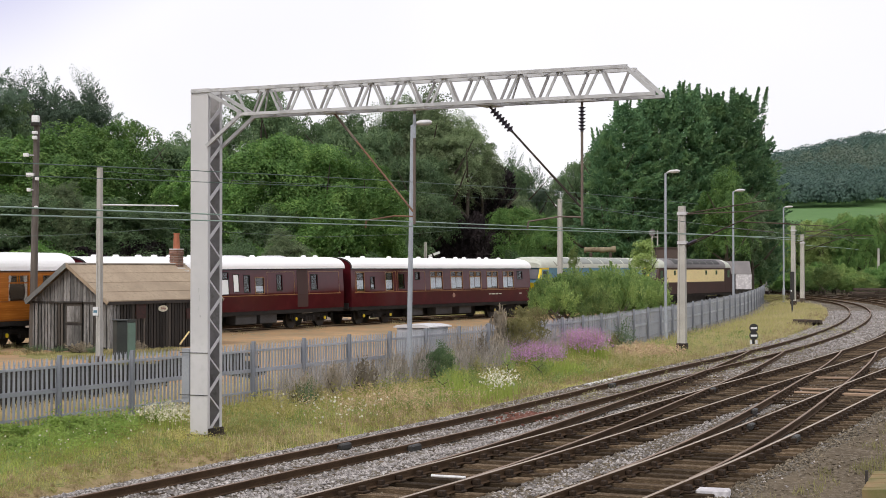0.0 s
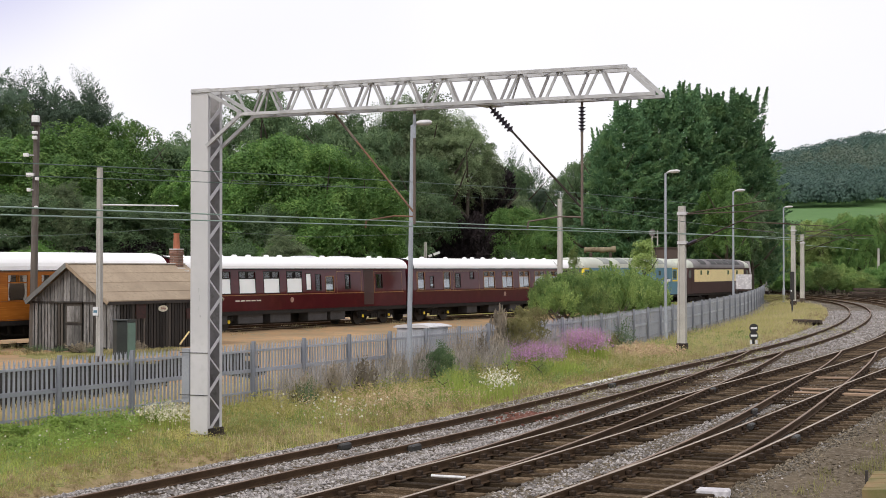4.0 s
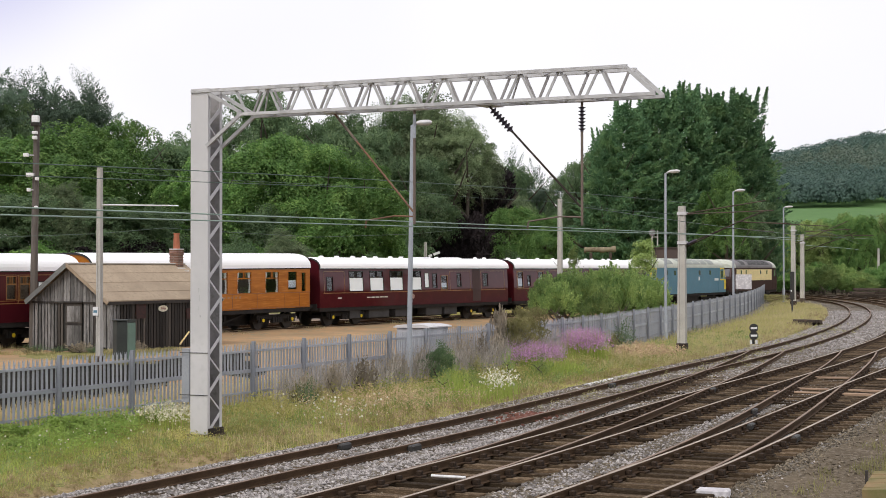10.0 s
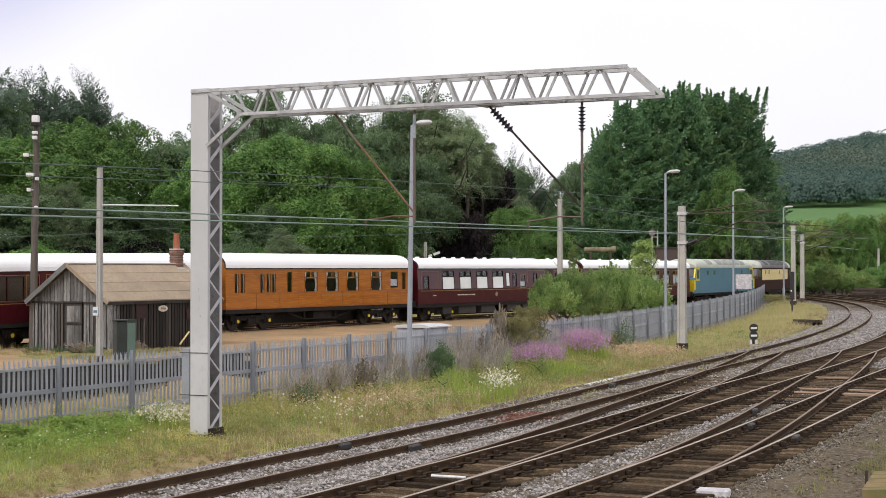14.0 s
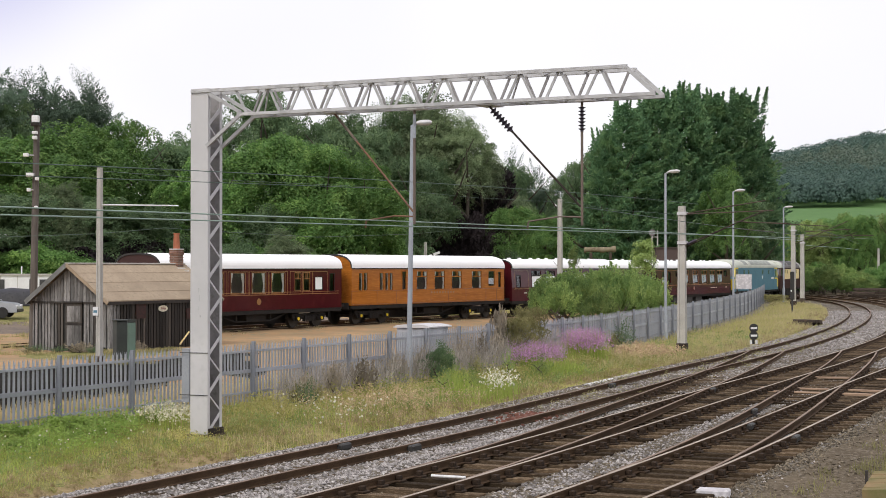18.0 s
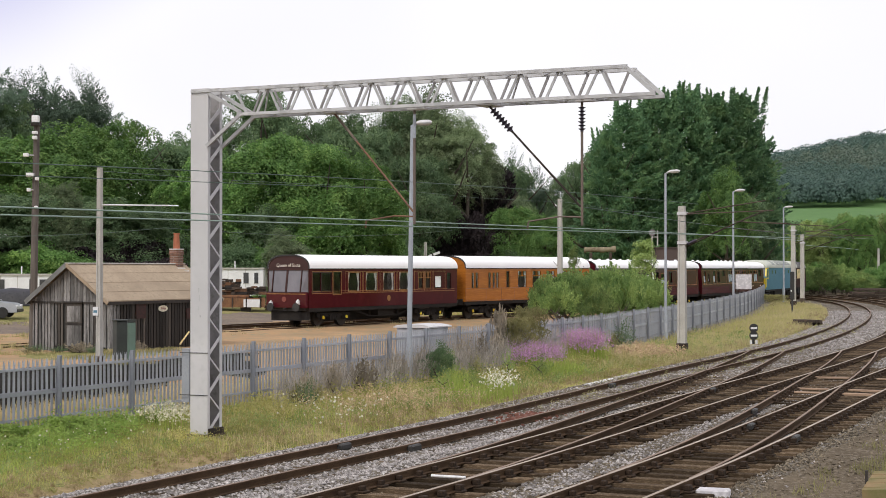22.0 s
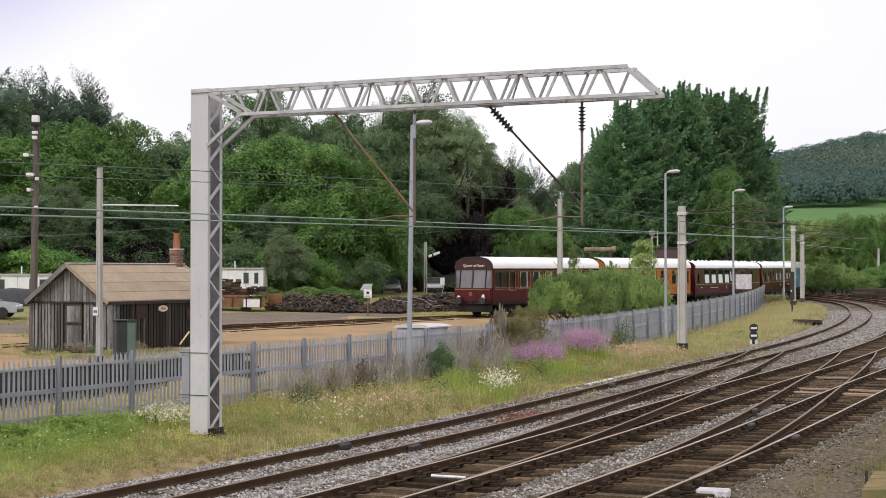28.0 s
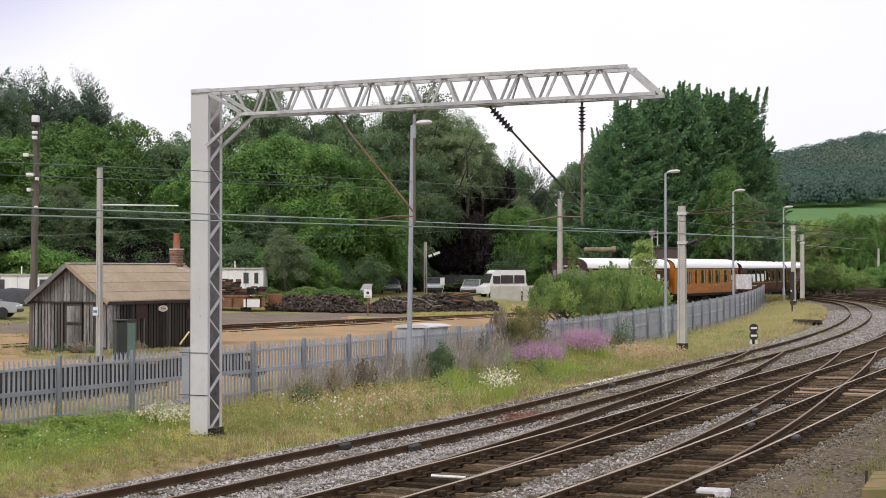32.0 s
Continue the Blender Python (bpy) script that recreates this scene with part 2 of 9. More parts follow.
M["grass_dry"] = leaf_mat("dry_grass_blade", (0.48, 0.42, 0.2), (0.64, 0.53, 0.29), (0.76, 0.64, 0.4), island=0.1, through_light=0.45)
M["grass_lush"] = leaf_mat("lush_grass_blade", (0.19, 0.27, 0.05), (0.33, 0.41, 0.09), (0.5, 0.55, 0.17), island=0.1, through_light=0.45)
M["stalk"] = mat("dead_stalk", (0.43, 0.395, 0.35), (0.32, 0.285, 0.25), 3.0, 0.95, island=0.3)
M["pink"] = mat("pink_petal", (0.64, 0.33, 0.62), (0.52, 0.25, 0.52), 3.0, 0.7, 0, 0.0, island=0.3)
M["petal"] = mat("white_petal", (0.76, 0.74, 0.62), (0.66, 0.62, 0.48), 3.0, 0.7, 0, 0.0, island=0.15)
M["leaf_olive"] = leaf_mat("olive_leaf", (0.19, 0.18, 0.075), (0.3, 0.285, 0.125), (0.44, 0.4, 0.19), through_light=0.4)
M["umbel"] = mat("cream_umbel", (0.74, 0.70, 0.55), (0.62, 0.59, 0.42), 3.0, 0.7, 0, 0.0, island=0.2)
M["straw"] = mat("straw_seed", (0.62, 0.46, 0.30), (0.55, 0.42, 0.27), 3.0, 0.8, 0, 0.0, island=0.2)
M["yellow_rust"] = mat("rusty_yellow", (0.25, 0.21, 0.14), (0.16, 0.12, 0.08), 1.5, 0.85, 0.1, 0.4, 12, 0.01, (0.36, 0.31, 0.2))
M["brown_sheet"] = mat("brown_sheeting", (0.12, 0.085, 0.075), (0.09, 0.065, 0.06), 0.8, 0.8, 0.1, 0.2)
M["board_pale"] = mat("pale_weathered_board", (0.60, 0.58, 0.60), (0.42, 0.40, 0.43), 2.2, 0.8, 0, 0.2, 7, 0.004, (0.72, 0.70, 0.72))
M["cinder_path"] = mat("dark_cinder_path", (0.016, 0.015, 0.014), (0.03, 0.027, 0.024), 0.6, 0.95, 0, 0.6, 7, 0.04, (0.022, 0.02, 0.018), spec=0.03)
M["sand"] = mat("sandy_soil", (0.45, 0.285, 0.155), (0.31, 0.215, 0.125), 0.28, 0.95, 0, 0.6, 2.2, 0.05, (0.28, 0.235, 0.15), spec=0.1)
M["wood_barge"] = mat("grey_barge_board", (0.2, 0.205, 0.2), (0.14, 0.142, 0.138), 2.0, 0.9, 0, 0.4, 20, 0.008)
M["dark_red"] = mat("dull_dark_red_paint", (0.07, 0.028, 0.026), (0.04, 0.022, 0.02), 5.0, 0.85, 0, 0.3, 14, 0.006, (0.03, 0.024, 0.022))
M["cab_dark"] = mat("dark_olive_grey_paint", (0.055, 0.062, 0.055), (0.04, 0.043, 0.04), 2.0, 0.7)
M["tarp"] = mat("black_tarpaulin", (0.028, 0.028, 0.032), (0.05, 0.048, 0.052), 1.5, 0.6, 0, 0.5, 6, 0.04)
M["leaf_verge"] = leaf_mat("verge_weed_leaf", (0.3, 0.31, 0.09), (0.5, 0.47, 0.17), (0.68, 0.6, 0.29), through_light=0.5)
M["straw_leaf"] = leaf_mat("withered_leaf", (0.4, 0.3, 0.165), (0.54, 0.42, 0.24), (0.66, 0.54, 0.33), through_light=0.4)
M["leaf_willow"] = leaf_mat("willow_leaf", (0.07, 0.135, 0.045), (0.2, 0.3, 0.095), (0.45, 0.52, 0.19), through_light=0.4, scale=1.1, single=0.35)
M["scrap_bits"] = mat("broken_dark_timber", (0.07, 0.052, 0.042), (0.045, 0.036, 0.03), 1.6, 0.95, 0, 0.5, 8, 0.03, (0.14, 0.10, 0.075), island=0.5)
M["scrap_soil"] = mat("dark_peaty_debris", (0.05, 0.038, 0.03), (0.03, 0.024, 0.02), 1.4, 0.95, 0, 0.8, 9, 0.05, (0.09, 0.066, 0.05), spec=0.05)
M["hay"] = leaf_mat("hay_grass_blade", (0.4, 0.37, 0.165), (0.54, 0.475, 0.25), (0.68, 0.59, 0.35), island=0.1, through_light=0.48)
M["rust_deep"] = mat("deep_rust", (0.16, 0.08, 0.045), (0.10, 0.058, 0.038), 1.6, 0.9, 0.1, 0.5, 10, 0.02, (0.22, 0.12, 0.065))
M["fence_post"] = mat("fence_post_steel", (0.25, 0.265, 0.30), (0.19, 0.2, 0.235), 0.8, 0.6, 0.1, 0.15, 30, 0.004)
M["thin_wire"] = mat("dark_green_wire", (0.13, 0.18, 0.155), (0.10, 0.14, 0.12), 1.0, 0.7, 0.1, 0.0)
# dark steel for scrap, and for painted shade inside and behind the lattice
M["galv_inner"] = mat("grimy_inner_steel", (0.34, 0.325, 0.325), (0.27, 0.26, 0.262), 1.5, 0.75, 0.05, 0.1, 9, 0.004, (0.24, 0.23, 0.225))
M["arm_steel"] = mat("dull_brown_grey_steel", (0.2, 0.155, 0.125), (0.14, 0.112, 0.095), 3.0, 0.7, 0.2)
M["galv_dull"] = mat("dull_galvanised_steel", (0.53, 0.525, 0.53), (0.43, 0.43, 0.435), 1.2, 0.6, 0.1, 0.1, 5, 0.004, (0.36, 0.355, 0.36), piece=0.12)
for k, gloss in (("maroon", 0.4), ("brownpaint", 0.3), ("cream", 0.3), ("blue", 0.3)):
    n, l = M[k].node_tree.nodes, M[k].node_tree.links
    lw = n.new("ShaderNodeLayerWeight")
    lw.inputs["Blend"].default_value = 0.5
    mr = n.new("ShaderNodeMapRange")
    mr.inputs[1].default_value, mr.inputs[2].default_value = 0.5, 0.8
    mr.inputs[3].default_value, mr.inputs[4].default_value = gloss, 0.02
    l.new(lw.outputs["Facing"], mr.inputs[0])
    l.new(mr.outputs[0], n["Principled BSDF"].inputs["Specular IOR Level"])
M["red_rust"] = mat("red_rust_flakes", (0.24, 0.10, 0.07), (0.165, 0.075, 0.055), 3.0, 0.95, 0, 0.3, 30, 0.01, island=0.4)
M["roof_mid"] = mat("dusty_grey_green_paint", (0.33, 0.35, 0.32), (0.26, 0.275, 0.255), 0.8, 0.7, 0, 0.1, 10, 0.004)
M["thatch"] = mat("trodden_dry_thatch", (0.35, 0.26, 0.15), (0.27, 0.215, 0.11), 0.9, 0.95, 0, 0.7, 10, 0.04, (0.24, 0.19, 0.10), spec=0.05)
M["leaf_rank"] = leaf_mat("rank_weed_leaf", (0.12, 0.19, 0.045), (0.25, 0.35, 0.085), (0.42, 0.51, 0.15), through_light=0.45, single=0.3)
M["teak_dark"] = mat("dark_teak_beading", (0.27, 0.095, 0.022), (0.2, 0.07, 0.018), 1.0, 0.35)
M["crest_pale"] = mat("faded_crest_paint", (0.42, 0.27, 0.22), (0.3, 0.16, 0.13), 9.0, 0.5)
M["moss_board"] = mat("mossy_tan_boarding", (0.27, 0.19, 0.1), (0.14, 0.15, 0.06), 1.6, 0.95, 0, 0.4, 20, 0.006, (0.22, 0.175, 0.09), spec=0.1)
M["windscreen"] = mat("dusty_windscreen", (0.13, 0.125, 0.14), (0.09, 0.085, 0.1), 1.0, 0.45, 0, 0.0, spec=0.25)
M["dead_leaf"] = leaf_mat("dead_stem_leaf", (0.24, 0.205, 0.155), (0.36, 0.31, 0.24), (0.48, 0.42, 0.32), through_light=0.4)


# ---- building helpers ----
def part(name, bm, material, parent=None, label="", m=None, smooth=False):
    """Links a bmesh as one mesh object, under a thing or a part where one is given."""
    me = bpy.data.meshes.new(name)
    bm.to_mesh(me)
    bm.free()
    me.materials.append(M[material])
    if smooth:
        me.shade_smooth()
    ob = new(name, me)
    if parent is not None:
        ob.parent = parent
    if m is not None:
        ob.matrix_basis = m
    if label:
        ob["label"] = label
    return ob


def again(ob, m, parent=None):
    """Another object on the same mesh."""
    o = new(ob.name.split(".")[0], ob.data)
    o.parent = parent if parent is not None else ob.parent
    o.matrix_basis = m
    if "label" in ob:
        o["label"] = ob["label"]
    return o


def empty(name, m, label, category, group="", kind=""):
    ob = new(name)
    ob.empty_display_size = 0.2
    ob.matrix_basis = m
    return tagged(ob, label, category, group, kind)


def box(bm, x0, x1, y0, y1, z0, z1, bevel=0.0):
    vs = [bm.verts.new((x, y, z)) for x in (x0, x1) for y in (y0, y1) for z in (z0, z1)]
    fs = [bm.faces.new([vs[i] for i in f]) for f in ((0, 1, 3, 2), (4, 6, 7, 5), (0, 4, 5, 1), (2, 3, 7, 6), (0, 2, 6, 4), (1, 5, 7, 3))]
    if bevel:
        bmesh.ops.bevel(bm, geom=list({e for f in fs for e in f.edges}), offset=bevel, segments=1, affect="EDGES")
    return bm


def boxes(*rows, bevel=0.0):
    bm = bmesh.new()
    for r in rows:
        box(bm, *r, bevel=bevel)
    return bm


def tube(bm, a, b, r0, r1=None, n=8, caps=True):
    a, b = Vector(a), Vector(b)
    r1 = r0 if r1 is None else r1
    w = (b - a).normalized()
    u = w.orthogonal().normalized()
    v = w.cross(u)
    rings = []
    for p, r in ((a, r0), (b, r1)):
        rings.append([bm.verts.new(p + (u * math.cos(k * math.tau / n) + v * math.sin(k * math.tau / n)) * r) for k in range(n)])
    for k in range(n):
        bm.faces.new((rings[0][k], rings[0][(k + 1) % n], rings[1][(k + 1) % n], rings[1][k]))
    if caps:
        bm.faces.new(rings[0][::-1])
        bm.faces.new(rings[1])
    return bm


def tubes(*rows, n=8):
    bm = bmesh.new()
    for r in rows:
        tube(bm, *r, n=n)
    return bm


def bar(bm, a, b, w, t):
    """A flat bar from a to b, w wide and t thick."""
    a, b = Vector(a), Vector(b)
    d = (b - a).normalized()
    u = d.cross(Vector((0, 0, 1)))
    u = u.normalized() if u.length > 0.01 else Vector((1, 0, 0))
    v = d.cross(u)
    vs = [bm.verts.new(p + u * i * t / 2 + v * j * w / 2) for p in (a, b) for i in (-1, 1) for j in (-1, 1)]
    for f in ((0, 1, 3, 2), (4, 6, 7, 5), (0, 4, 5, 1), (2, 3, 7, 6), (0, 2, 6, 4), (1, 5, 7, 3)):
        bm.faces.new([vs[i] for i in f])
    return bm


def sweep(bm, section, stations):
    """Extrudes a closed section [(side, up)] along stations [(point, side vector)]."""
    rings = []
    for p, s in stations:
        rings.append([bm.verts.new((p[0] + s[0] * a, p[1] + s[1] * a, p[2] + b)) for a, b in section])
    n = len(section)
    for q, r in zip(rings, rings[1:]):
        for k in range(n):
            bm.faces.new((q[k], q[(k + 1) % n], r[(k + 1) % n], r[k]))
    bm.faces.new(rings[0])
    bm.faces.new(rings[-1][::-1])
    return bm


def extrude_x(bm, outline, x0, x1):
    """A prism along x from an outline [(y, z)]."""
    a = [bm.verts.new((x0, y, z)) for y, z in outline]
    b = [bm.verts.new((x1, y, z)) for y, z in outline]
    n = len(outline)
    for k in range(n):
        bm.faces.new((a[k], a[(k + 1) % n], b[(k + 1) % n], b[k]))
    bm.faces.new(a[::-1])
    bm.faces.new(b)
    return bm


def tidy(bm):
    bmesh.ops.recalc_face_normals(bm, faces=bm.faces)
    return bm


def raw_mesh(name, verts, faces, material):
    me = bpy.data.meshes.new(name)
    me.from_pydata(verts, [], faces)
    me.materials.append(M[material])
    return me


# ---- plan: lines of the tracks, the fence and the yard road ----
def sm(t):
    t = min(max(t, 0.0), 1.0)
    return t * t * (3 - 2 * t)


def x_t1(y):
    if y > 165:
        return x_t1(165) + (y - 165) * 0.06
    return -7.06e-06 * y ** 3 + 0.000307 * y ** 2 + 0.485 * y - 18.23


def x_t2(y):
    return x_t1(y) + 4.1 + 0.5 * sm((52 - y) / 24)


def x_t3(y):
    return x_t2(y) + 3.88


def blend(y):
    return min(max((y - 26.0) / 43.0, 0.0), 1.0) ** 1.38


def x_s1(y):
    return x_t2(y) + (x_t1(y) - x_t2(y)) * blend(y)


def x_s2(y):
    return x_t3(y) + (x_t2(y) - x_t3(y)) * blend(y)


def z_t1(y):
    return 0.2 * sm((y - 38) / 22) + 0.5 * sm((y - 70) / 80)


def z_t2(y):
    return 0.2 + 0.5 * sm((y - 70) / 80)


def x_fence(y):
    return -5.9 + 0.52 * (y - 45) - 0.00162 * (y - 45) ** 2


def z_fence(y):
    return -0.12 + min(0.0105 * max(0.0, y - 70), 0.75)


RAIL_Z = 0.76
PATH = []                       # the yard line on which the train runs: distance, x, y, heading


def lay_path():
    s, x, y = 0.0, -8.0, 82.25
    heading = lambda q: 0.55016 + 0.0027 * q - 0.00018 * q * q / 2 + 2.2468e-06 * q ** 3 / 6
    h100 = heading(100.0)
    head = lambda q: heading(max(q, -12.0)) if q < 100 else h100 - 0.0046 * (q - 100)
    fwd, back = [], []
    step = 0.25
    px, py = x, y
    for i in range(int(240 / step)):
        q = i * step
        fwd.append((q, px, py, head(q)))
        hm = head(q + step / 2)
        px, py = px + math.sin(hm) * step, py + math.cos(hm) * step
    px, py = x, y
    for i in range(1, int(120 / step)):
        q = -i * step
        hm = head(q + step / 2)
        px, py = px - math.sin(hm) * step, py - math.cos(hm) * step
        back.append((q, px, py, head(q)))
    PATH.extend(back[::-1] + fwd)


lay_path()
PATH_A = np.array(PATH)


def on_path(s):
    x, y, h = (float(np.interp(s, PATH_A[:, 0], PATH_A[:, k])) for k in (1, 2, 3))
    return x, y, h


def z_yard(y):
    """Height of the yard line's rails."""
    return RAIL_Z - 0.1 * sm((75.5 - y) / 9)


def x_yard(y):
    return float(np.interp(y, PATH_A[:, 2], PATH_A[:, 1]))


def level(x, y):
    """Height of the ground."""
    d_t = (x_t1(min(y, 200)) - x) * 0.9
    if y > 260:
        w = sm((y - 260) / 400)
        far = 1.6 + 36 * sm((y - 320) / 600) + (40 + 22 * sm((x / y - 0.19) / 0.1)) * sm((y - 880) / 420)
        far *= sm((x / y + 0.10) / 0.28)
        return 1.2 * (1 - w) + far * w + 0.0
    tl = z_t1(y) - 0.27
    if d_t < 0:
        tl = tl + (z_t2(y) - z_t1(y)) * sm((-d_t - 1.0) / 1.6)
        return tl - 0.12 * sm((-d_t - 9.3) / 3)
    fl = z_fence(y)
    z = tl + (fl - tl) * sm((d_t - 2.0) / 1.6)
    d_f = (x_fence(y) - x) * 0.88
    z = z + (0.58 - z) * sm((d_f - 0.6) / 5)
    d_y = (x_yard(y) - x) * 0.87
    z += 0.85 * sm((d_y - 8) / 24)
    if y < 140:
        z += (z_yard(y) - 0.045 - z) * sm((2.6 - abs(d_y)) / 1.4)
    return z


def ground_zone(x, y):
    """0 grass, 1 sandy soil, 2 dark earth, 3 rough gravel, 4 far field."""
    d_t = (x_t1(min(y, 200)) - x) * 0.9
    if y > 260:
        return 4
    wob = 1.2 * math.sin(x * 0.9 + y * 0.37) + 0.8 * math.sin(y * 0.61 - x * 0.23)
    if d_t < 1.6:
        return 3
    if d_t < 2.85 + 0.2 * wob and x < -4.6:
        return 6
    d_f = (x_fence(y) - x) * 0.88
    if d_f < 1.0 + 0.3 * wob or (d_f < 2.7 + 0.3 * wob and x < -6.2) or y > 142 or (d_f < 2.2 and x > -2.5):
        return 0
    if math.hypot(x + 12.9, (y - 58.8) * 0.8) < 2.2 + 0.4 * wob:
        return 0
    if 2.8 + 0.3 * wob < d_f < 9.2 + 0.5 * wob and x < -7.6 + 0.9 * wob and y < 60:
        return 5
    d_y = (x_yard(y) - x) * 0.87
    if d_y > 17 + wob or (d_y > 3.4 + 0.7 * wob and x > -0.8 + 0.6 * wob) or (6.4 + 0.4 * wob < d_y < 7.6 + 0.6 * wob and x > -14):
        return 0
    if d_y > 8.5 + wob or (2.6 + 0.3 * wob < d_y < 5.6 + 0.5 * wob and -16 < x < -4.5 + wob):
        return 2
    return 1


def build_ground():
    rad = [0.0]
    r = 6.0
    while r < 4600:
        rad.append(r)
        r *= 1.011 if 22 < r < 190 else 1.05
    ang = [k * 0.25 for k in range(-96, 97)]
    ang += [24 + 6 * k for k in range(1, 52)]
    verts = [(0.0, 0.0, -0.3)]
    for r in rad[1:]:
        for a in ang:
            x, y = r * math.sin(radians(a)), r * math.cos(radians(a))
            z = level(x, y) if y > 2 else -0.25
            if 20 < y < 200:
                z += 0.035 * noise.noise((x * 0.5, y * 0.5, 0)) + 0.02 * noise.noise((x * 1.7, y * 1.7, 3))
            verts.append((x, y, z))
    n = len(ang)
    faces, zone = [], []
    for k in range(n):
        faces.append((0, 1 + (k + 1) % n, 1 + k))
        zone.append(3)
    for j in range(len(rad) - 2):
        for k in range(n):
            a, b = 1 + j * n + k, 1 + j * n + (k + 1) % n
            faces.append((a, b, b + n, a + n))
            v, w = verts[a], verts[b + n]
            zone.append(ground_zone((v[0] + w[0]) / 2, (v[1] + w[1]) / 2))
    me = raw_mesh("ground", verts, faces, "turf")
    for k in ("sand", "earth", "gravel", "field", "cinder_path", "thatch"):
        me.materials.append(M[k])
    me.polygons.foreach_set("material_index", zone)
    me.shade_smooth()
    tagged(new("ground", me), "grass, sandy yard soil and gravel", "ground", kind="structure")


M["turf"] = mat("turf", (0.2, 0.2, 0.07), (0.31, 0.26, 0.12), 0.5, 0.95, 0, 0.6, 9, 0.05, (0.12, 0.13, 0.045), spec=0.1)
M["earth"] = mat("dark_earth", (0.17, 0.14, 0.12), (0.24, 0.19, 0.14), 0.5, 0.95, 0, 0.6, 7, 0.05, (0.13, 0.105, 0.09), spec=0.1)
M["gravel"] = mat("cinder_gravel", (0.135, 0.106, 0.071), (0.092, 0.072, 0.049), 0.5, 0.95, 0, 0.9, 9, 0.06, (0.21, 0.175, 0.135), spec=0.1)
M["field"] = mat("green_field", (0.10, 0.19, 0.065), (0.12, 0.215, 0.075), 0.01, 0.95, 0, 0.0, 0.2, 0.01, (0.09, 0.17, 0.06), spec=0.1)
build_ground()

# ---- tracks ----
RAIL_SECTION = [(-0.07, -0.15), (0.07, -0.15), (0.07, -0.135), (0.012, -0.12), (0.012, -0.045), (0.036, -0.035), (0.036, 0.0), (-0.036, 0.0), (-0.036, -0.035), (-0.012, -0.045), (-0.012, -0.12), (-0.07, -0.135)]


def stations(fx, fz, y0, y1, off, dz=0.0):
    out, y = [], y0
    while True:
        t = (fx(y + 0.05) - fx(y - 0.05)) / 0.1
        c = 1 / math.hypot(1, t)
        out.append(((fx(y) + off * c, y - off * t * c, fz(y) + dz), (c, -t * c)))
        if y >= y1:
            return out
        y = min(y + 1.5, y1)


def rail_pair(track, fx, fz, y0, y1, head="rail_head", cut=None):
    for off in (-0.7535, 0.7535):
        a, b = y0, y1
        rail = part("rail", tidy(sweep(bmesh.new(), RAIL_SECTION, stations(fx, fz, a, b, off))), "rail", track)
        sec = [(-0.034, 0.001), (0.034, 0.001), (0.03, 0.006), (-0.03, 0.006)]
        part("running_surface", tidy(sweep(bmesh.new(), sec, stations(fx, fz, a, b, off))), head, rail)


def at_track(fx, fz, y):
    t = (fx(y + 0.05) - fx(y - 0.05)) / 0.1
    return pose(fx(y), y, fz(y), 0, 0, -math.degrees(math.atan(t)))


def sleeper_mesh(length):
    bm = boxes((-length / 2, length / 2, -0.125, 0.125, -0.31, -0.16), bevel=0.012)
    me = bpy.data.meshes.new("sleeper")
    bm.to_mesh(me)
    bm.free()
    me.materials.append(M["sleeper"])
    return me


def chair_mesh():
    bm = boxes((-0.2, 0.2, -0.11, 0.11, -0.16, -0.12), (-0.165, -0.045, -0.075, 0.075, -0.12, -0.022), (0.045, 0.14, -0.065, 0.065, -0.12, -0.04), bevel=0.01)
    me = bpy.data.meshes.new("rail_chair")
    bm.to_mesh(me)
    bm.free()
    me.materials.append(M["chair"])
    return me


SLEEPER, CHAIR = sleeper_mesh(2.6), chair_mesh()


def lay_sleepers(track, fx, fz, y0, y1, pitch=0.72, chairs_to=62.0, skip=None):
    y = y0
    while y < y1:
        t = (fx(y + 0.05) - fx(y - 0.05)) / 0.1
        if skip is None or not skip(y):
            m = at_track(fx, fz, y) @ pose(random.uniform(-0.04, 0.04), 0, random.uniform(-0.012, 0.0), 0, 0, random.uniform(-0.8, 0.8))
            o = new("sleeper", SLEEPER)
            o.parent, o.matrix_basis = track, m
            if y < chairs_to:
                for k in (-0.7535, 0.7535):
                    c = new("rail_chair", CHAIR)
                    c.parent, c.matrix_basis = o, pose(k, 0, 0, 0, 0, 0 if k < 0 else 180)
        y += pitch / math.hypot(1, t)


def track(label, fx, fz, y0, y1, head="rail_head", sleepers=True, **kw):
    t = empty("railway_track", pose(0, 0, 0), label, "railway track", "tracks", "structure")
    rail_pair(t, fx, fz, y0, y1, head)
    if sleepers:
        lay_sleepers(t, fx, fz, y0, y1, **kw)
    return t


def bed_drop(x, y):
    """How far the stones lie below the siding's level: little between the tracks, more inside the main lines."""
    inside = max(sm((1.35 - abs(x - f(y)) * 0.9) / 0.5) for f in (x_t2, x_t3))
    return 0.05 * sm((x - x_t1(y) - 2) / 1.5) + 0.055 * inside


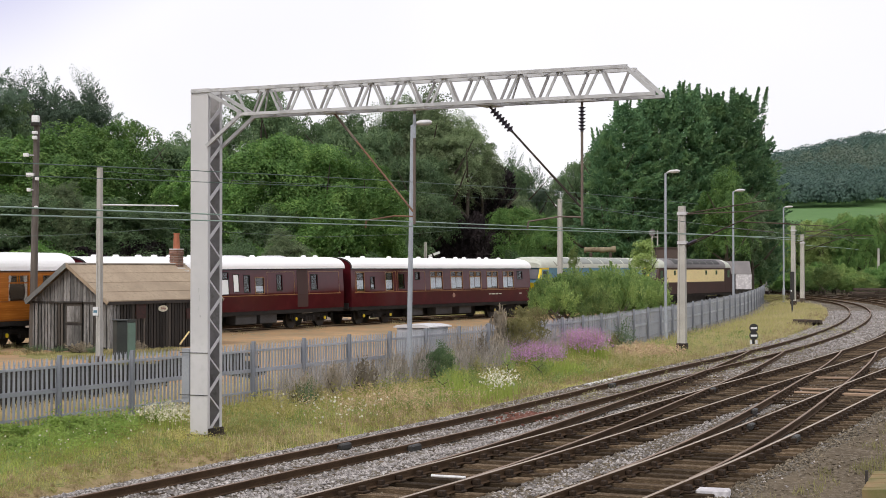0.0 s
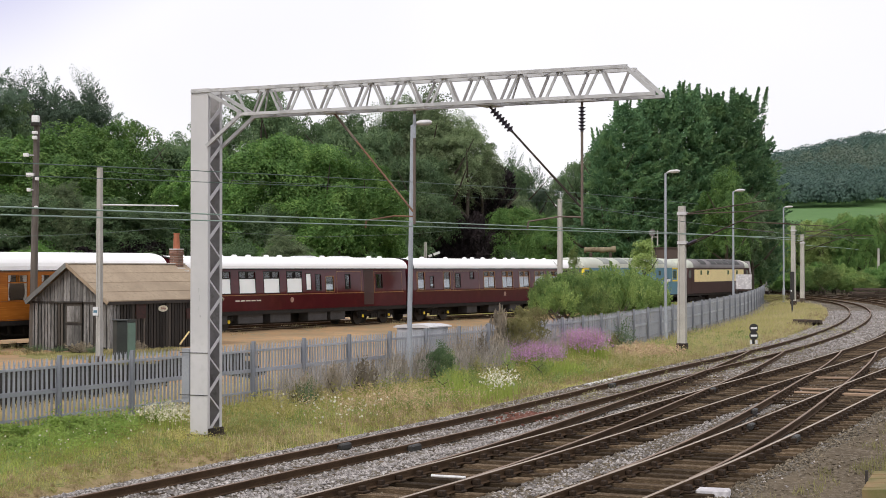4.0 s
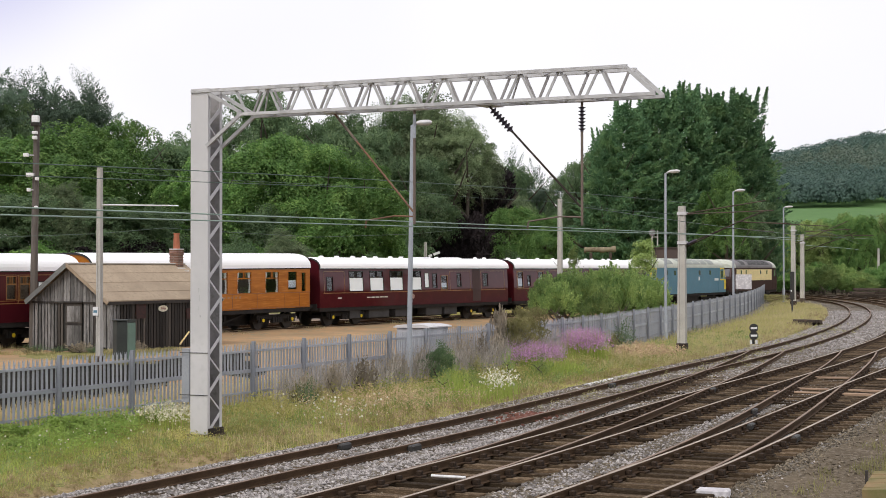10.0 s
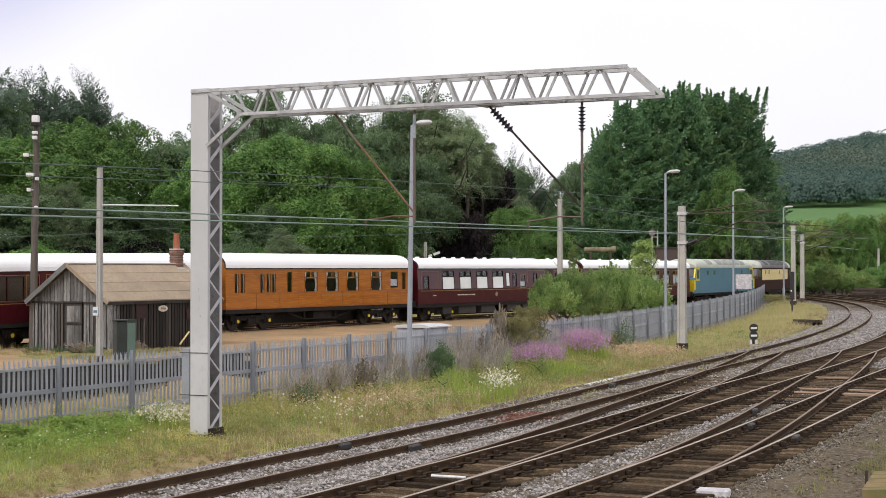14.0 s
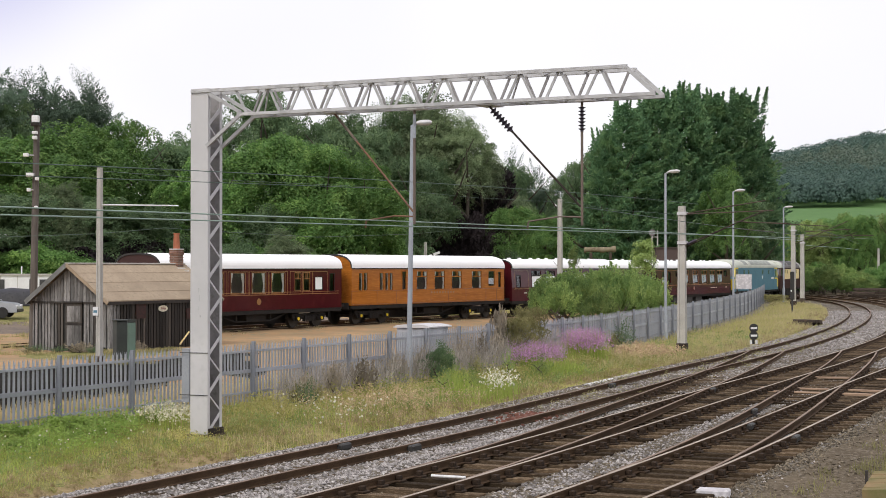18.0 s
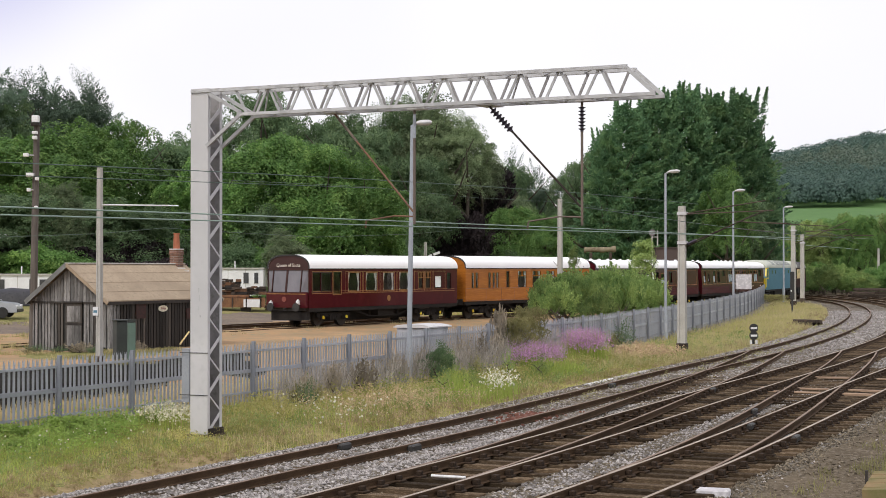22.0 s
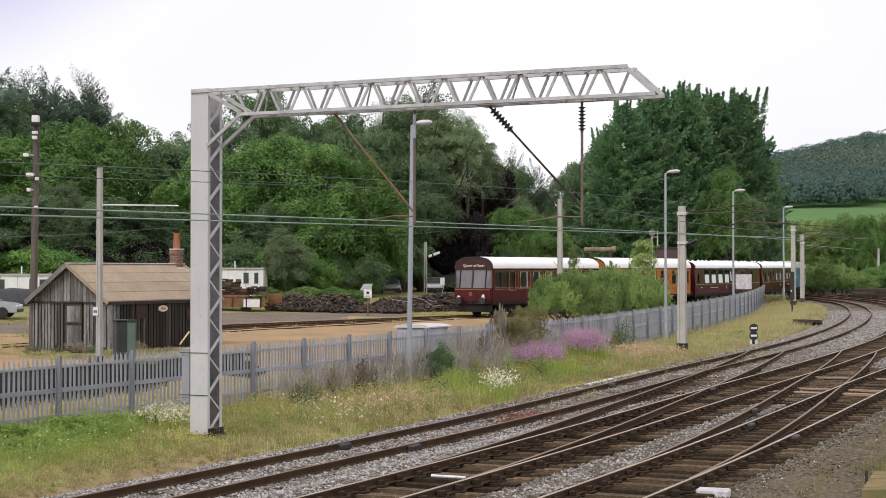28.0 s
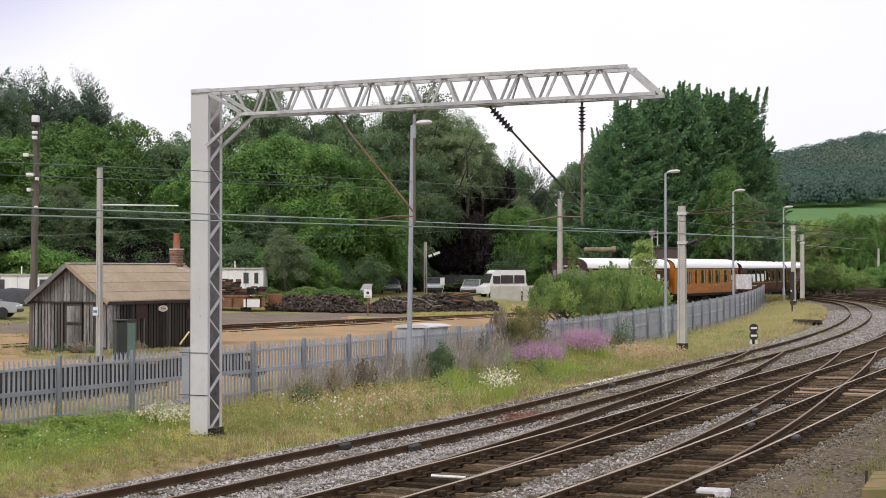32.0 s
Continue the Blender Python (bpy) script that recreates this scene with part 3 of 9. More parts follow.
def ballast_bed(fx_left, fx_right, fz, y0, y1, left, right):
    """A shouldered bed of stone between the outer tracks."""
    bm = bmesh.new()
    rows = []
    y = y0
    while y <= y1:
        a, b = fx_left(y) - left, fx_right(y) + right
        row = []
        n = 26
        for k in range(n + 1):
            x = a + (b - a) * k / n
            d = min(x - a, b - x)
            z = fz(x, y) - 0.10 * (1 - sm(d / 0.7)) - 0.165 - bed_drop(x, y) + 0.03 * noise.noise((x * 2.3, y * 2.3, 0)) + 0.02 * noise.noise((x * 6, y * 6, 4))
            row.append(bm.verts.new((x, y, z)))
        rows.append(row)
        y += 0.3 if y < 60 else 1.0
    for p, q in zip(rows, rows[1:]):
        for k in range(len(p) - 1):
            bm.faces.new((p[k], p[k + 1], q[k + 1], q[k]))
    ob = part("ballast", bm, "ballast", smooth=True)
    return tagged(ob, "grey and brown crushed stone under the tracks", "ballast", kind="structure")


def z_bed(x, y):
    d = (x - x_t1(y)) * 0.9
    return z_t1(y) + (z_t2(y) - z_t1(y)) * sm((d - 1.2) / 1.2)


ballast_bed(x_t1, x_t3, z_bed, 14.0, 170.0, 2.6, 2.1)
T1 = track("rusty siding with worn timber sleepers", x_t1, z_t1, 16.0, 190.0, "rail_rusty_head", chairs_to=0)
T2 = track("main line with polished rails on timber sleepers", x_t2, z_t2, 14.0, 185.0)
T3 = track("main line curving away on timber sleepers", x_t3, z_t2, 14.0, 185.0)
S1 = track("crossover rails between siding and main line", x_s1, lambda y: z_t2(y) - 0.004 - (z_t2(y) - z_t1(y)) * sm((y - 50) / 19), 27.5, 68.5, "rail_rusty_head", chairs_to=58, skip=lambda y: y < 44 or y > 60)
S2 = track("crossover rails between the two main lines", x_s2, lambda y: z_t2(y) - 0.004, 27.5, 68.5, "rail_rusty_head", chairs_to=58, skip=lambda y: y < 44 or y > 60)


def yard_line(off0, y0, y1):
    """A sunken yard line in the sandy ground."""
    fx = lambda y: x_yard(y) + off0(y)
    fz = z_yard
    t = empty("railway_track", pose(0, 0, 0), "rusty yard line sunk in sandy ground", "railway track", "tracks", "structure")
    rail_pair(t, fx, fz, y0, y1, "rail_rusty_head")
    lay_sleepers(t, fx, lambda y: RAIL_Z - 0.03, 120.0, y1, chairs_to=0, pitch=0.9)
    return t


yard_line(lambda y: 0.0, 40.0, 215.0)
yard_line(lambda y: -5.6 * sm((132 - y) / 60), 78.0, 134.0)


# ---- the train: six vehicles on the yard line ----
def wall_with_holes(bm, x0, x1, z0, z1, y0, y1, holes):
    """One wall of the thickness y0 to y1, open at holes [(xa, xb, za, zb)]."""
    xs = sorted({x0, x1, *[q for h in holes for q in h[:2]]})
    zs = sorted({z0, z1, *[q for h in holes for q in h[2:]]})
    vs = {(i, k): bm.verts.new((x, y0, z)) for i, x in enumerate(xs) for k, z in enumerate(zs)}
    for i in range(len(xs) - 1):
        for k in range(len(zs) - 1):
            cx, cz = (xs[i] + xs[i + 1]) / 2, (zs[k] + zs[k + 1]) / 2
            if not any(h[0] < cx < h[1] and h[2] < cz < h[3] for h in holes):
                bm.faces.new((vs[i, k], vs[i + 1, k], vs[i + 1, k + 1], vs[i, k + 1]))
    r = bmesh.ops.extrude_face_region(bm, geom=bm.faces[:])
    bmesh.ops.translate(bm, vec=(0, y1 - y0, 0), verts=[q for q in r["geom"] if isinstance(q, bmesh.types.BMVert)])


def ring(bm, xa, xb, za, zb, y0, y1, w):
    box(bm, xa - w, xb + w, y0, y1, zb, zb + w)
    box(bm, xa - w, xb + w, y0, y1, za - w, za)
    box(bm, xa - w, xa, y0, y1, za, zb)
    box(bm, xb, xb + w, y0, y1, za, zb)


def roof_outline(half, zc, zt, n=20):
    pts = []
    for k in range(n + 1):
        a = math.pi * k / n
        pts.append((half * math.copysign(abs(math.cos(a)) ** 0.75, math.cos(a)), zc + (zt - zc) * math.sin(a) ** 0.8))
    return pts


def axle_mesh(r=0.457):
    bm = bmesh.new()
    for s in (-1, 1):
        tube(bm, (0, s * 0.68, 0), (0, s * 0.815, 0), r, n=20)
        tube(bm, (0, s * 0.64, 0), (0, s * 0.68, 0), r + 0.028, n=20)
        for k in range(2):
            box(bm, -0.05, 0.05, s * 0.816 - 0.012, s * 0.816 + 0.012, (0.12, -r * 0.85)[k], (r * 0.85, -0.12)[k])
    tube(bm, (0, -0.7, 0), (0, 0.7, 0), 0.08, n=8)
    me = bpy.data.meshes.new("wheelset")
    bm.to_mesh(me)
    bm.free()
    me.materials.append(M["wheel"])
    return me


WHEELSET = axle_mesh()
WHEELS = []                     # (object, x in the vehicle) for turning
VEHICLES = []                   # (empty, distance of its centre behind the lead junction, pivot)


def bogie(v, x, base=2.6, cap="yellow", cover=0.09):
    bm = bmesh.new()
    for s in (-1, 1):
        box(bm, x - base / 2 - 0.45, x + base / 2 + 0.45, s * 1.02 - 0.05, s * 1.02 + 0.05, 0.50, 0.74, bevel=0.015)
        box(bm, x - 0.45, x + 0.45, s * 1.06 - 0.09, s * 1.06 + 0.09, 0.33, 0.60)
        for k in (-1, 1):
            box(bm, x + k * base / 2 - 0.17, x + k * base / 2 + 0.17, s * 1.04 - 0.1, s * 1.04 + 0.1, 0.34, 0.64, bevel=0.02)
            for e in (-0.26, 0.26):
                tube(bm, (x + k * base / 2 + e, s * 1.05, 0.36), (x + k * base / 2 + e, s * 1.05, 0.66), 0.06, n=8)
        for e in (-0.18, 0, 0.18):
            tube(bm, (x + e, s * 1.13, 0.36), (x + e, s * 1.13, 0.62), 0.055, n=8)
    box(bm, x - 0.3, x + 0.3, -1.0, 1.0, 0.45, 0.7)
    b = part("bogie", bm, "under", v)
    for k in (-1, 1):
        w = new("wheelset", WHEELSET)
        w.parent, w.matrix_basis = v, pose(x + k * base / 2, 0, 0.457)
        WHEELS.append((w, x + k * base / 2))
        if cap:
            c = bmesh.new()
            tube(c, (x + k * base / 2, -1.14, 0.47), (x + k * base / 2, -1.175, 0.47), cover, n=12)
            part("axlebox_cover", c, cap, b, "round painted axlebox cover")


def buffers(v, x, d):
    bm = boxes((x - 0.06, x + 0.06, -1.2, 1.2, 0.85, 1.2))
    for s in (-1, 1):
        tube(bm, (x, s * 0.86, 1.05), (x + d * 0.45, s * 0.86, 1.05), 0.09, n=10)
        tube(bm, (x + d * 0.45, s * 0.86, 1.05), (x + d * 0.5, s * 0.86, 1.05), 0.22, n=14)
    tube(bm, (x, 0, 1.0), (x + d * 0.4, 0, 0.95), 0.05)
    part("buffer_beam", bm, "black", v)


def window(v, x0, xa, xb, za, zb, yside, style):
    """One side window: frame, pane, and its vents, blind or curtains."""
    fr = bmesh.new()
    w = 0.035
    s = -1
    yo = -yside
    ring(fr, xa, xb, za, zb, yo - 0.012, yo + 0.02, w)
    if style.get("vent"):
        zv = zb - 0.30
        box(fr, xa, xb, yo - 0.006, yo + 0.02, zv - 0.025, zv + 0.025)
        for k in ((xa + xb) / 2 - 0.06, (xa + xb) / 2 + 0.06):
            box(fr, k - 0.02, k + 0.02, yo - 0.006, yo + 0.02, zv, zb)
    f = part("window_frame", fr, style.get("frame", "under"), v)
    g = bmesh.new()
    if style.get("blind"):
        top = zb - (0.34 if style.get("vent") else 0)
        box(g, xa, xb, yo + 0.012, yo + 0.022, za, top)
        part("window_blind", g, "blind", f, "closed white blind")
        g = bmesh.new()
    box(g, xa, xb, yo + 0.028, yo + 0.034, za, zb)
    p = part("pane", g, "glass", f)
    p.visible_shadow = False
    if style.get("curtain"):
        c = bmesh.new()
        for k, d in ((xa, 1), (xb, -1)):
            n = 9
            for i in range(n):
                z_a, z_b = zb - (zb - za) * i / n, zb - (zb - za) * (i + 1) / n
                wd = min(1.0, 0.9 * (xb - xa)) * (0.22 - 0.13 * math.sin(math.pi * (i / n) ** 1.4))
                box(c, min(k, k + d * wd), max(k, k + d * wd), yo + 0.06, yo + 0.09, z_b, z_a)
        part("curtain", c, "curtain", f, "pale tied-back curtain")
    if style.get("half_blind"):
        mid = (xa + xb) / 2
        c = boxes((xa, mid - 0.04, yo + 0.06, yo + 0.07, za + 0.04, zb - 0.3), (mid + 0.04, xb, yo + 0.06, yo + 0.07, za + 0.1, zb - 0.32)) if xb - xa > 1 else boxes((xa, xb, yo + 0.06, yo + 0.07, za + 0.1, zb - 0.42))
        part("net_curtain", c, "net", f, "pale net curtain")


def coach(label, L, half, zb, zc, zt, skin, wins, pivot, group_name, lining="gold", vents=(), base=2.6, cap="yellow", square_end=False, panels=(), rear=None):
    """A carriage; x runs forward, the camera's side is -y."""
    v = empty("railway_carriage", pose(0, 0, 0), label, "carriage", group_name)
    h = L / 2
    side = bmesh.new()
    holes = [(a - h, b - h, za, zb2) for a, b, za, zb2, _ in wins]
    wall_with_holes(side, -h, h, zb, zc, -half, -half + 0.06, holes)
    part("side_wall", tidy(side), skin, v)
    far = boxes((-h, h, half - 0.06, half, zb, zc))
    part("far_side_wall", far, skin, v)
    ends = bmesh.new()
    outline = [(-half + 0.061, zb), (half - 0.061, zb), (half - 0.061, zc)] + [(y * 0.955, zc + (z - zc) * 0.92 - 0.01) for y, z in roof_outline(half + 0.04, zc, zt)][1:-1] + [(-half + 0.061, zc)]
    extrude_x(ends, outline, -h, -h + 0.08)
    part("end_wall", tidy(ends), rear or skin, v)
    part("roof_end_band", tidy(extrude_x(bmesh.new(), [(y, z) for y, z in roof_outline(half + 0.045, zc, zt + 0.004)] + [(y * 0.95, zc + (z - zc) * 0.9 - 0.002) for y, z in roof_outline(half + 0.04, zc, zt)][::-1], -h - 0.045, -h - 0.032)), "black", v)
    ends = extrude_x(bmesh.new(), outline, h - 0.08, h)
    part("end_wall", tidy(ends), "black", v)
    # roof with lowered ends
    ro = bmesh.new()
    ol = roof_outline(half + 0.04, zc + 0.002, zt)
    xs = [(-h - 0.03, 1.0), (h + 0.03, 1.0)]
    rings = []
    for x, q in xs:
        rings.append([ro.verts.new((x, y, zc + (z - zc) * q)) for y, z in ol])
    for a, b in zip(rings, rings[1:]):
        for k in range(len(ol) - 1):
            ro.faces.new((a[k], a[k + 1], b[k + 1], b[k]))
    low = [[ro.verts.new((x, y * 0.965, zc + (z - zc) * 0.93 - 0.004)) for y, z in ol] for x, _ in xs]
    for k in range(len(ol) - 1):
        ro.faces.new((low[0][k], low[1][k], low[1][k + 1], low[0][k + 1]))
        for r_, l_ in ((rings[0], low[0]), (rings[1], low[1])):
            ro.faces.new((r_[k], r_[k + 1], l_[k + 1], l_[k]))
    for k in (0, -1):
        ro.faces.new((rings[0][k], rings[1][k], low[1][k], low[0][k]))
    part("roof", tidy(ro), "roof_white", v, "bright white painted roof")
    part("gutter", boxes((-h, h, -half - 0.05, -half - 0.005, zc - 0.03, zc + 0.012)), "under", v)
    for x, y in vents:
        bm = bmesh.new()
        tube(bm, (x - h - 0.14, y, zt + 0.0), (x - h + 0.14, y, zt + 0.0), 0.085, n=8)
        box(bm, x - h - 0.05, x - h + 0.05, y - 0.05, y + 0.05, zt - 0.18, zt + 0.02)
        part("roof_ventilator", bm, "roof_white", v)
    inside = boxes((-h + 0.1, h - 0.1, -half + 0.12, half - 0.07, zb + 0.1, zb + 0.16), (-h + 0.1, h - 0.1, 0.3, 0.34, zb + 0.16, zc - 0.02))
    part("interior_partition", inside, "interior", v)
    for a, b, za, zb2, st in wins:
        window(v, -h, a - h, b - h, za, zb2, half, st)
    if lining:
        bm = boxes((-h + 0.3, h - 0.3, -half - 0.006, -half + 0.01, 1.745, 1.775))
        part("lining_band", bm, lining, v, "gold lining along the waist")
        for a, b in panels:
            bm = bmesh.new()
            ring(bm, a - h, b - h, 1.78, zc - 0.16, -half - 0.005, -half + 0.01, 0.022)
            part("panel_lining", bm, lining, v)
    sole = boxes((-h + 0.02, h - 0.02, -half + 0.02, -half + 0.14, zb - 0.2, zb - 0.004), (-h + 0.02, h - 0.02, half - 0.14, half - 0.02, zb - 0.2, zb - 0.004), (-h + 0.1, h - 0.1, -0.7, 0.7, zb - 0.25, zb - 0.01))
    part("solebar", sole, "under", v)
    for d in (-1, 1):
        bogie(v, d * pivot, base, cap)
        buffers(v, d * h, d)
        g = boxes((min(d * h, d * (h + 0.3)), max(d * h, d * (h + 0.3)), -0.55, 0.55, 1.15, 3.15)) if not (square_end and d < 0) else None
        if g is not None:
            part("gangway_bellows", g, "black", v)
    return v


def place(v, off, pivot):
    VEHICLES.append((v, off, pivot))


# first maroon carriage behind the engines
GRP = "carriages of the train"
LM = 19.75
wins_b = [(0.50, 1.20, 1.85, 2.85, {"half_blind": True, "frame": "gold"}), (1.82, 2.2, 1.95, 2.6, {"half_blind": True}), (3.28, 4.0, 1.85, 2.85, {"half_blind": True, "frame": "gold"}),
          (4.6, 5.15, 1.95, 2.75, {}), (6.3, 6.75, 2.45, 2.85, {"half_blind": False})]
wins_b += [(a, a + 1.3, 1.86, 2.88, {"vent": True, "half_blind": True, "frame": "gold"}) for a in (7.9, 10.15, 12.3, 14.34, 16.3)]
wins_b += [(18.1, 18.75, 2.4, 2.88, {"vent": False})]
CAR_B = coach("maroon carriage with white roof and net-curtained windows", LM, 1.40, 0.99, 3.07, 3.69, "maroon", wins_b, 7.1, GRP,
              vents=[(x, y) for x in (1.2, 2.6, 5.2, 7.4, 8.3, 9.6, 11.0, 12.4, 13.4, 15.2, 16.1, 17.6) for y in (-0.25,)], panels=((0.4, 4.3), (4.5, 7.3)))
wins_a = [(0.62, 1.15, 1.9, 2.6, {})]
wins_a += [(a, a + 1.26, 1.86, 2.90, {"vent": True, "blind": True}) for a in (2.67, 4.62, 6.57, 8.49)]
wins_a += [(10.15, 10.56, 1.98, 2.80, {"blind": True}), (10.98, 11.45, 1.95, 2.75, {}), (11.9, 12.6, 1.86, 2.65, {"half_blind": True, "frame": "gold"}), (13.7, 14.15, 2.0, 2.75, {}), (16.7, 17.3, 2.0, 2.75, {})]
CAR_A = coach("maroon carriage with white roof and blinds drawn down", LM, 1.40, 0.99, 3.07, 3.69, "maroon", wins_a, 7.1, GRP,
              vents=[(x, -0.25) for x in (1.6, 3.0, 4.5, 5.6, 6.7, 8.2, 9.3, 13.1, 17.6, 18.7)], panels=((0.4, 2.2), (12.9, 15.2), (16.5, 19.3)))
for x in (11.6, 14.9):
    bm = bmesh.new()
    rings = []
    for k in range(9):
        u = k / 8
        rings.append([bm.verts.new((x - 0.8 + 1.9 * u - LM / 2, y, 3.53 + (0.2 if abs(y) < 0.5 else 0.06) * math.sin(math.pi * u) ** 0.5 + 0.03)) for y in (-0.8, -0.45, 0.0, 0.45, 0.8)])
    for a, b in zip(rings, rings[1:]):
        for k in range(4):
            bm.faces.new((a[k], b[k], b[k + 1], a[k + 1]))
    bmesh.ops.solidify(bm, geom=bm.faces[:], thickness=0.1)
    part("roof_tank_cover", tidy(bm), "roof_white", CAR_A, "low white domed roof cover")
part("flush_door", boxes((15.46 - LM / 2, 16.4 - LM / 2, -1.408, -1.39, 1.1, 1.738), (15.46 - LM / 2, 16.4 - LM / 2, -1.408, -1.39, 1.742, 3.0)), "brownpaint", CAR_A, "plain dull brown door")
for x0, x1 in ((-7.0, -6.0), (-5.2, -3.2), (-2.6, -0.9), (0.6, 2.3), (2.6, 4.0)):
    part("battery_box", boxes((x0, x1, -1.25, -0.6, 0.34, 0.83), bevel=0.03), "tank_grey", CAR_A, "grey equipment box")
for x0, x1 in ((-3.8, -2.6), (-1.2, 0.6), (1.4, 2.8)):
    part("battery_box", boxes((x0, x1, -1.25, -0.6, 0.36, 0.83), bevel=0.03), "tank_grey", CAR_B, "grey equipment box")
for car, spots in ((CAR_A, ((-8.3, 0.5), (-5.6, 2.1))), (CAR_B, ((4.6, 1.7), (8.4, 0.4)))):
    for x, w in spots:
        for i in range(max(1, int(w / 0.42))):
            part("writing_bar", boxes((x + i * 0.42, x + i * 0.42 + 0.33, -1.407, -1.397, 1.46, 1.52)), "curtain", car, "pale painted lettering too small to read")
for car, x in ((CAR_A, -1.0), (CAR_B, 0.55)):
    bm = tubes(((x, -1.408, 1.48), (x, -1.398, 1.48), 0.14), n=14)
    part("crest", bm, "crest_pale", car, "small round faded crest")
# teak carriage
LT = 16.4
wins_t = [(a, b, 1.88, 2.82, {"frame": "teak", "curtain": True}) for a, b in ((0.68, 1.02), (1.14, 1.48), (2.68, 3.02), (3.2, 3.52), (3.64, 3.96))]
wins_t += [(4.9, 5.3, 1.88, 2.9, {"frame": "teak", "curtain": False})]
wins_t += [(a - 0.56, a + 0.56, 1.88, 2.9, {"frame": "teak", "curtain": True, "vent": True}) for a in (6.95, 8.85, 10.75, 13.05)]
wins_t += [(14.45, 15.2, 2.0, 2.9, {"frame": "teak", "half_blind": True}), (15.65, 16.0, 1.9, 2.85, {"frame": "teak"})]
CAR_T = coach("varnished teak carriage with white roof and tied curtains", LT, 1.40, 1.06, 3.09, 3.86, "teak", wins_t, 5.7, GRP, lining="", vents=(), base=2.5)
for x in (0.0, 2.4, 4.3, 5.9, 7.9, 9.8, 11.8, 14.15, 15.45, 16.35):
    part("beading_strip", boxes((x - LT / 2 - 0.012, x - LT / 2 + 0.012, -1.409, -1.398, 1.08, 1.84)), "teak_dark", CAR_T)
for z in (1.09, 1.83, 3.02):
    part("beading_strip", boxes((-LT / 2, LT / 2, -1.41, -1.398, z, z + 0.03)), "teak_dark", CAR_T)
for i in range(9):
    part("writing_bar", boxes((-0.3 + i * 0.3, -0.13 + i * 0.3, -1.406, -1.398, 1.63, 1.73)), "gold", CAR_T, "worn gilt lettering")
# observation saloon at the tail
LO = 14.65
wins_o = [(0.28, 1.0, 1.85, 2.85, {"frame": "brownpaint"}), (1.06, 1.95, 1.85, 2.85, {"frame": "brownpaint"}), (2.1, 2.8, 1.7, 2.9, {"frame": "gold"})]
wins_o += [(a, a + 1.1, 1.85, 2.85, {"frame": "gold", "curtain": True}) for a in (3.47, 5.14, 6.81, 8.42)]
wins_o += [(10.4, 10.9, 1.95, 2.85, {"frame": "gold", "vent": True}), (11.15, 11.7, 1.95, 2.85, {"frame": "gold", "vent": True}), (12.2, 12.85, 1.98, 2.62, {"blind": True}), (13.55, 13.95, 1.9, 2.8, {})]
CAR_O = coach("maroon observation saloon with large end windows", LO, 1.38, 1.0, 3.07, 3.82, "maroon", wins_o, 4.75, GRP, base=2.1, square_end=True, rear="brownpaint", panels=((0.25, 2.0), (3.25, 4.8), (4.92, 6.48), (6.6, 8.14), (8.22, 9.75), (10.0, 11.02), (11.06, 11.95), (12.0, 13.3)))
part("lining_band", boxes((-LO / 2 + 0.3, LO / 2 - 0.3, -1.386, -1.37, 1.86, 1.885)), "gold", CAR_O)
NOSE = -LO / 2 - 0.22
part("nose_panel", boxes((NOSE, -LO / 2 - 0.003, -1.34, 1.34, 1.0, 1.82), bevel=0.03), "maroon", CAR_O, "maroon panel below the end windows")


def slab(a, b, c, d, t):
    """A thin plate through four corners."""
    bm = bmesh.new()
    q = [Vector(p) for p in (a, b, c, d)]
    nrm = (q[1] - q[0]).cross(q[3] - q[0]).normalized() * t
    lo, hi = [bm.verts.new(p) for p in q], [bm.verts.new(p + nrm) for p in q]
    bm.faces.new(lo)
    bm.faces.new(hi[::-1])
    for k in range(4):
        bm.faces.new((lo[k], lo[(k + 1) % 4], hi[(k + 1) % 4], hi[k]))
    return tidy(bm)


ZA, ZB, XT = 1.84, 3.0, -LO / 2 - 0.035
for s in (-1, 1):
    part("end_window", slab((NOSE + 0.02, s * 0.05, ZA), (NOSE + 0.02, s * 0.9, ZA), (XT, s * 0.9, ZB), (XT, s * 0.05, ZB), 0.012), "frontglass", CAR_O, "large raked pale reflecting end window")
    part("quarter_window", slab((NOSE + 0.03, s * 0.98, ZA), (-LO / 2 - 0.01, s * 1.32, ZA), (-LO / 2 - 0.01, s * 1.32, ZB), (XT, s * 0.98, ZB), 0.012), "frontglass", CAR_O, "narrow slanting corner window")
    for y_ in (0.94, 0.03):
        part("end_window_frame", bar(bmesh.new(), (NOSE, s * y_, ZA), (XT - 0.02, s * y_, ZB), 0.06, 0.05), "brownpaint", CAR_O)
    part("end_window_frame", bar(bmesh.new(), (NOSE, s * 0.94, ZA - 0.01), (-LO / 2, s * 1.35, ZA - 0.01), 0.05, 0.06), "brownpaint", CAR_O)
    part("end_window_frame", bar(bmesh.new(), (-LO / 2 - 0.015, s * 1.345, ZA), (-LO / 2 - 0.015, s * 1.345, ZB), 0.05, 0.05), "brownpaint", CAR_O)
part("end_window_frame", boxes((NOSE - 0.01, NOSE + 0.05, -0.96, 0.96, ZA - 0.045, ZA + 0.01)), "brownpaint", CAR_O)
part("end_window_frame", boxes((XT - 0.045, -LO / 2 - 0.003, -1.34, 1.34, ZB - 0.02, ZB + 0.06)), "brownpaint", CAR_O)
part("lining_band", boxes((NOSE - 0.008, NOSE - 0.001, -1.3, 1.3, 1.72, 1.76)), "gold", CAR_O)
bm = boxes((-LO / 2 - 0.02, -LO / 2 - 0.004, -0.95, 0.95, 3.13, 3.36))
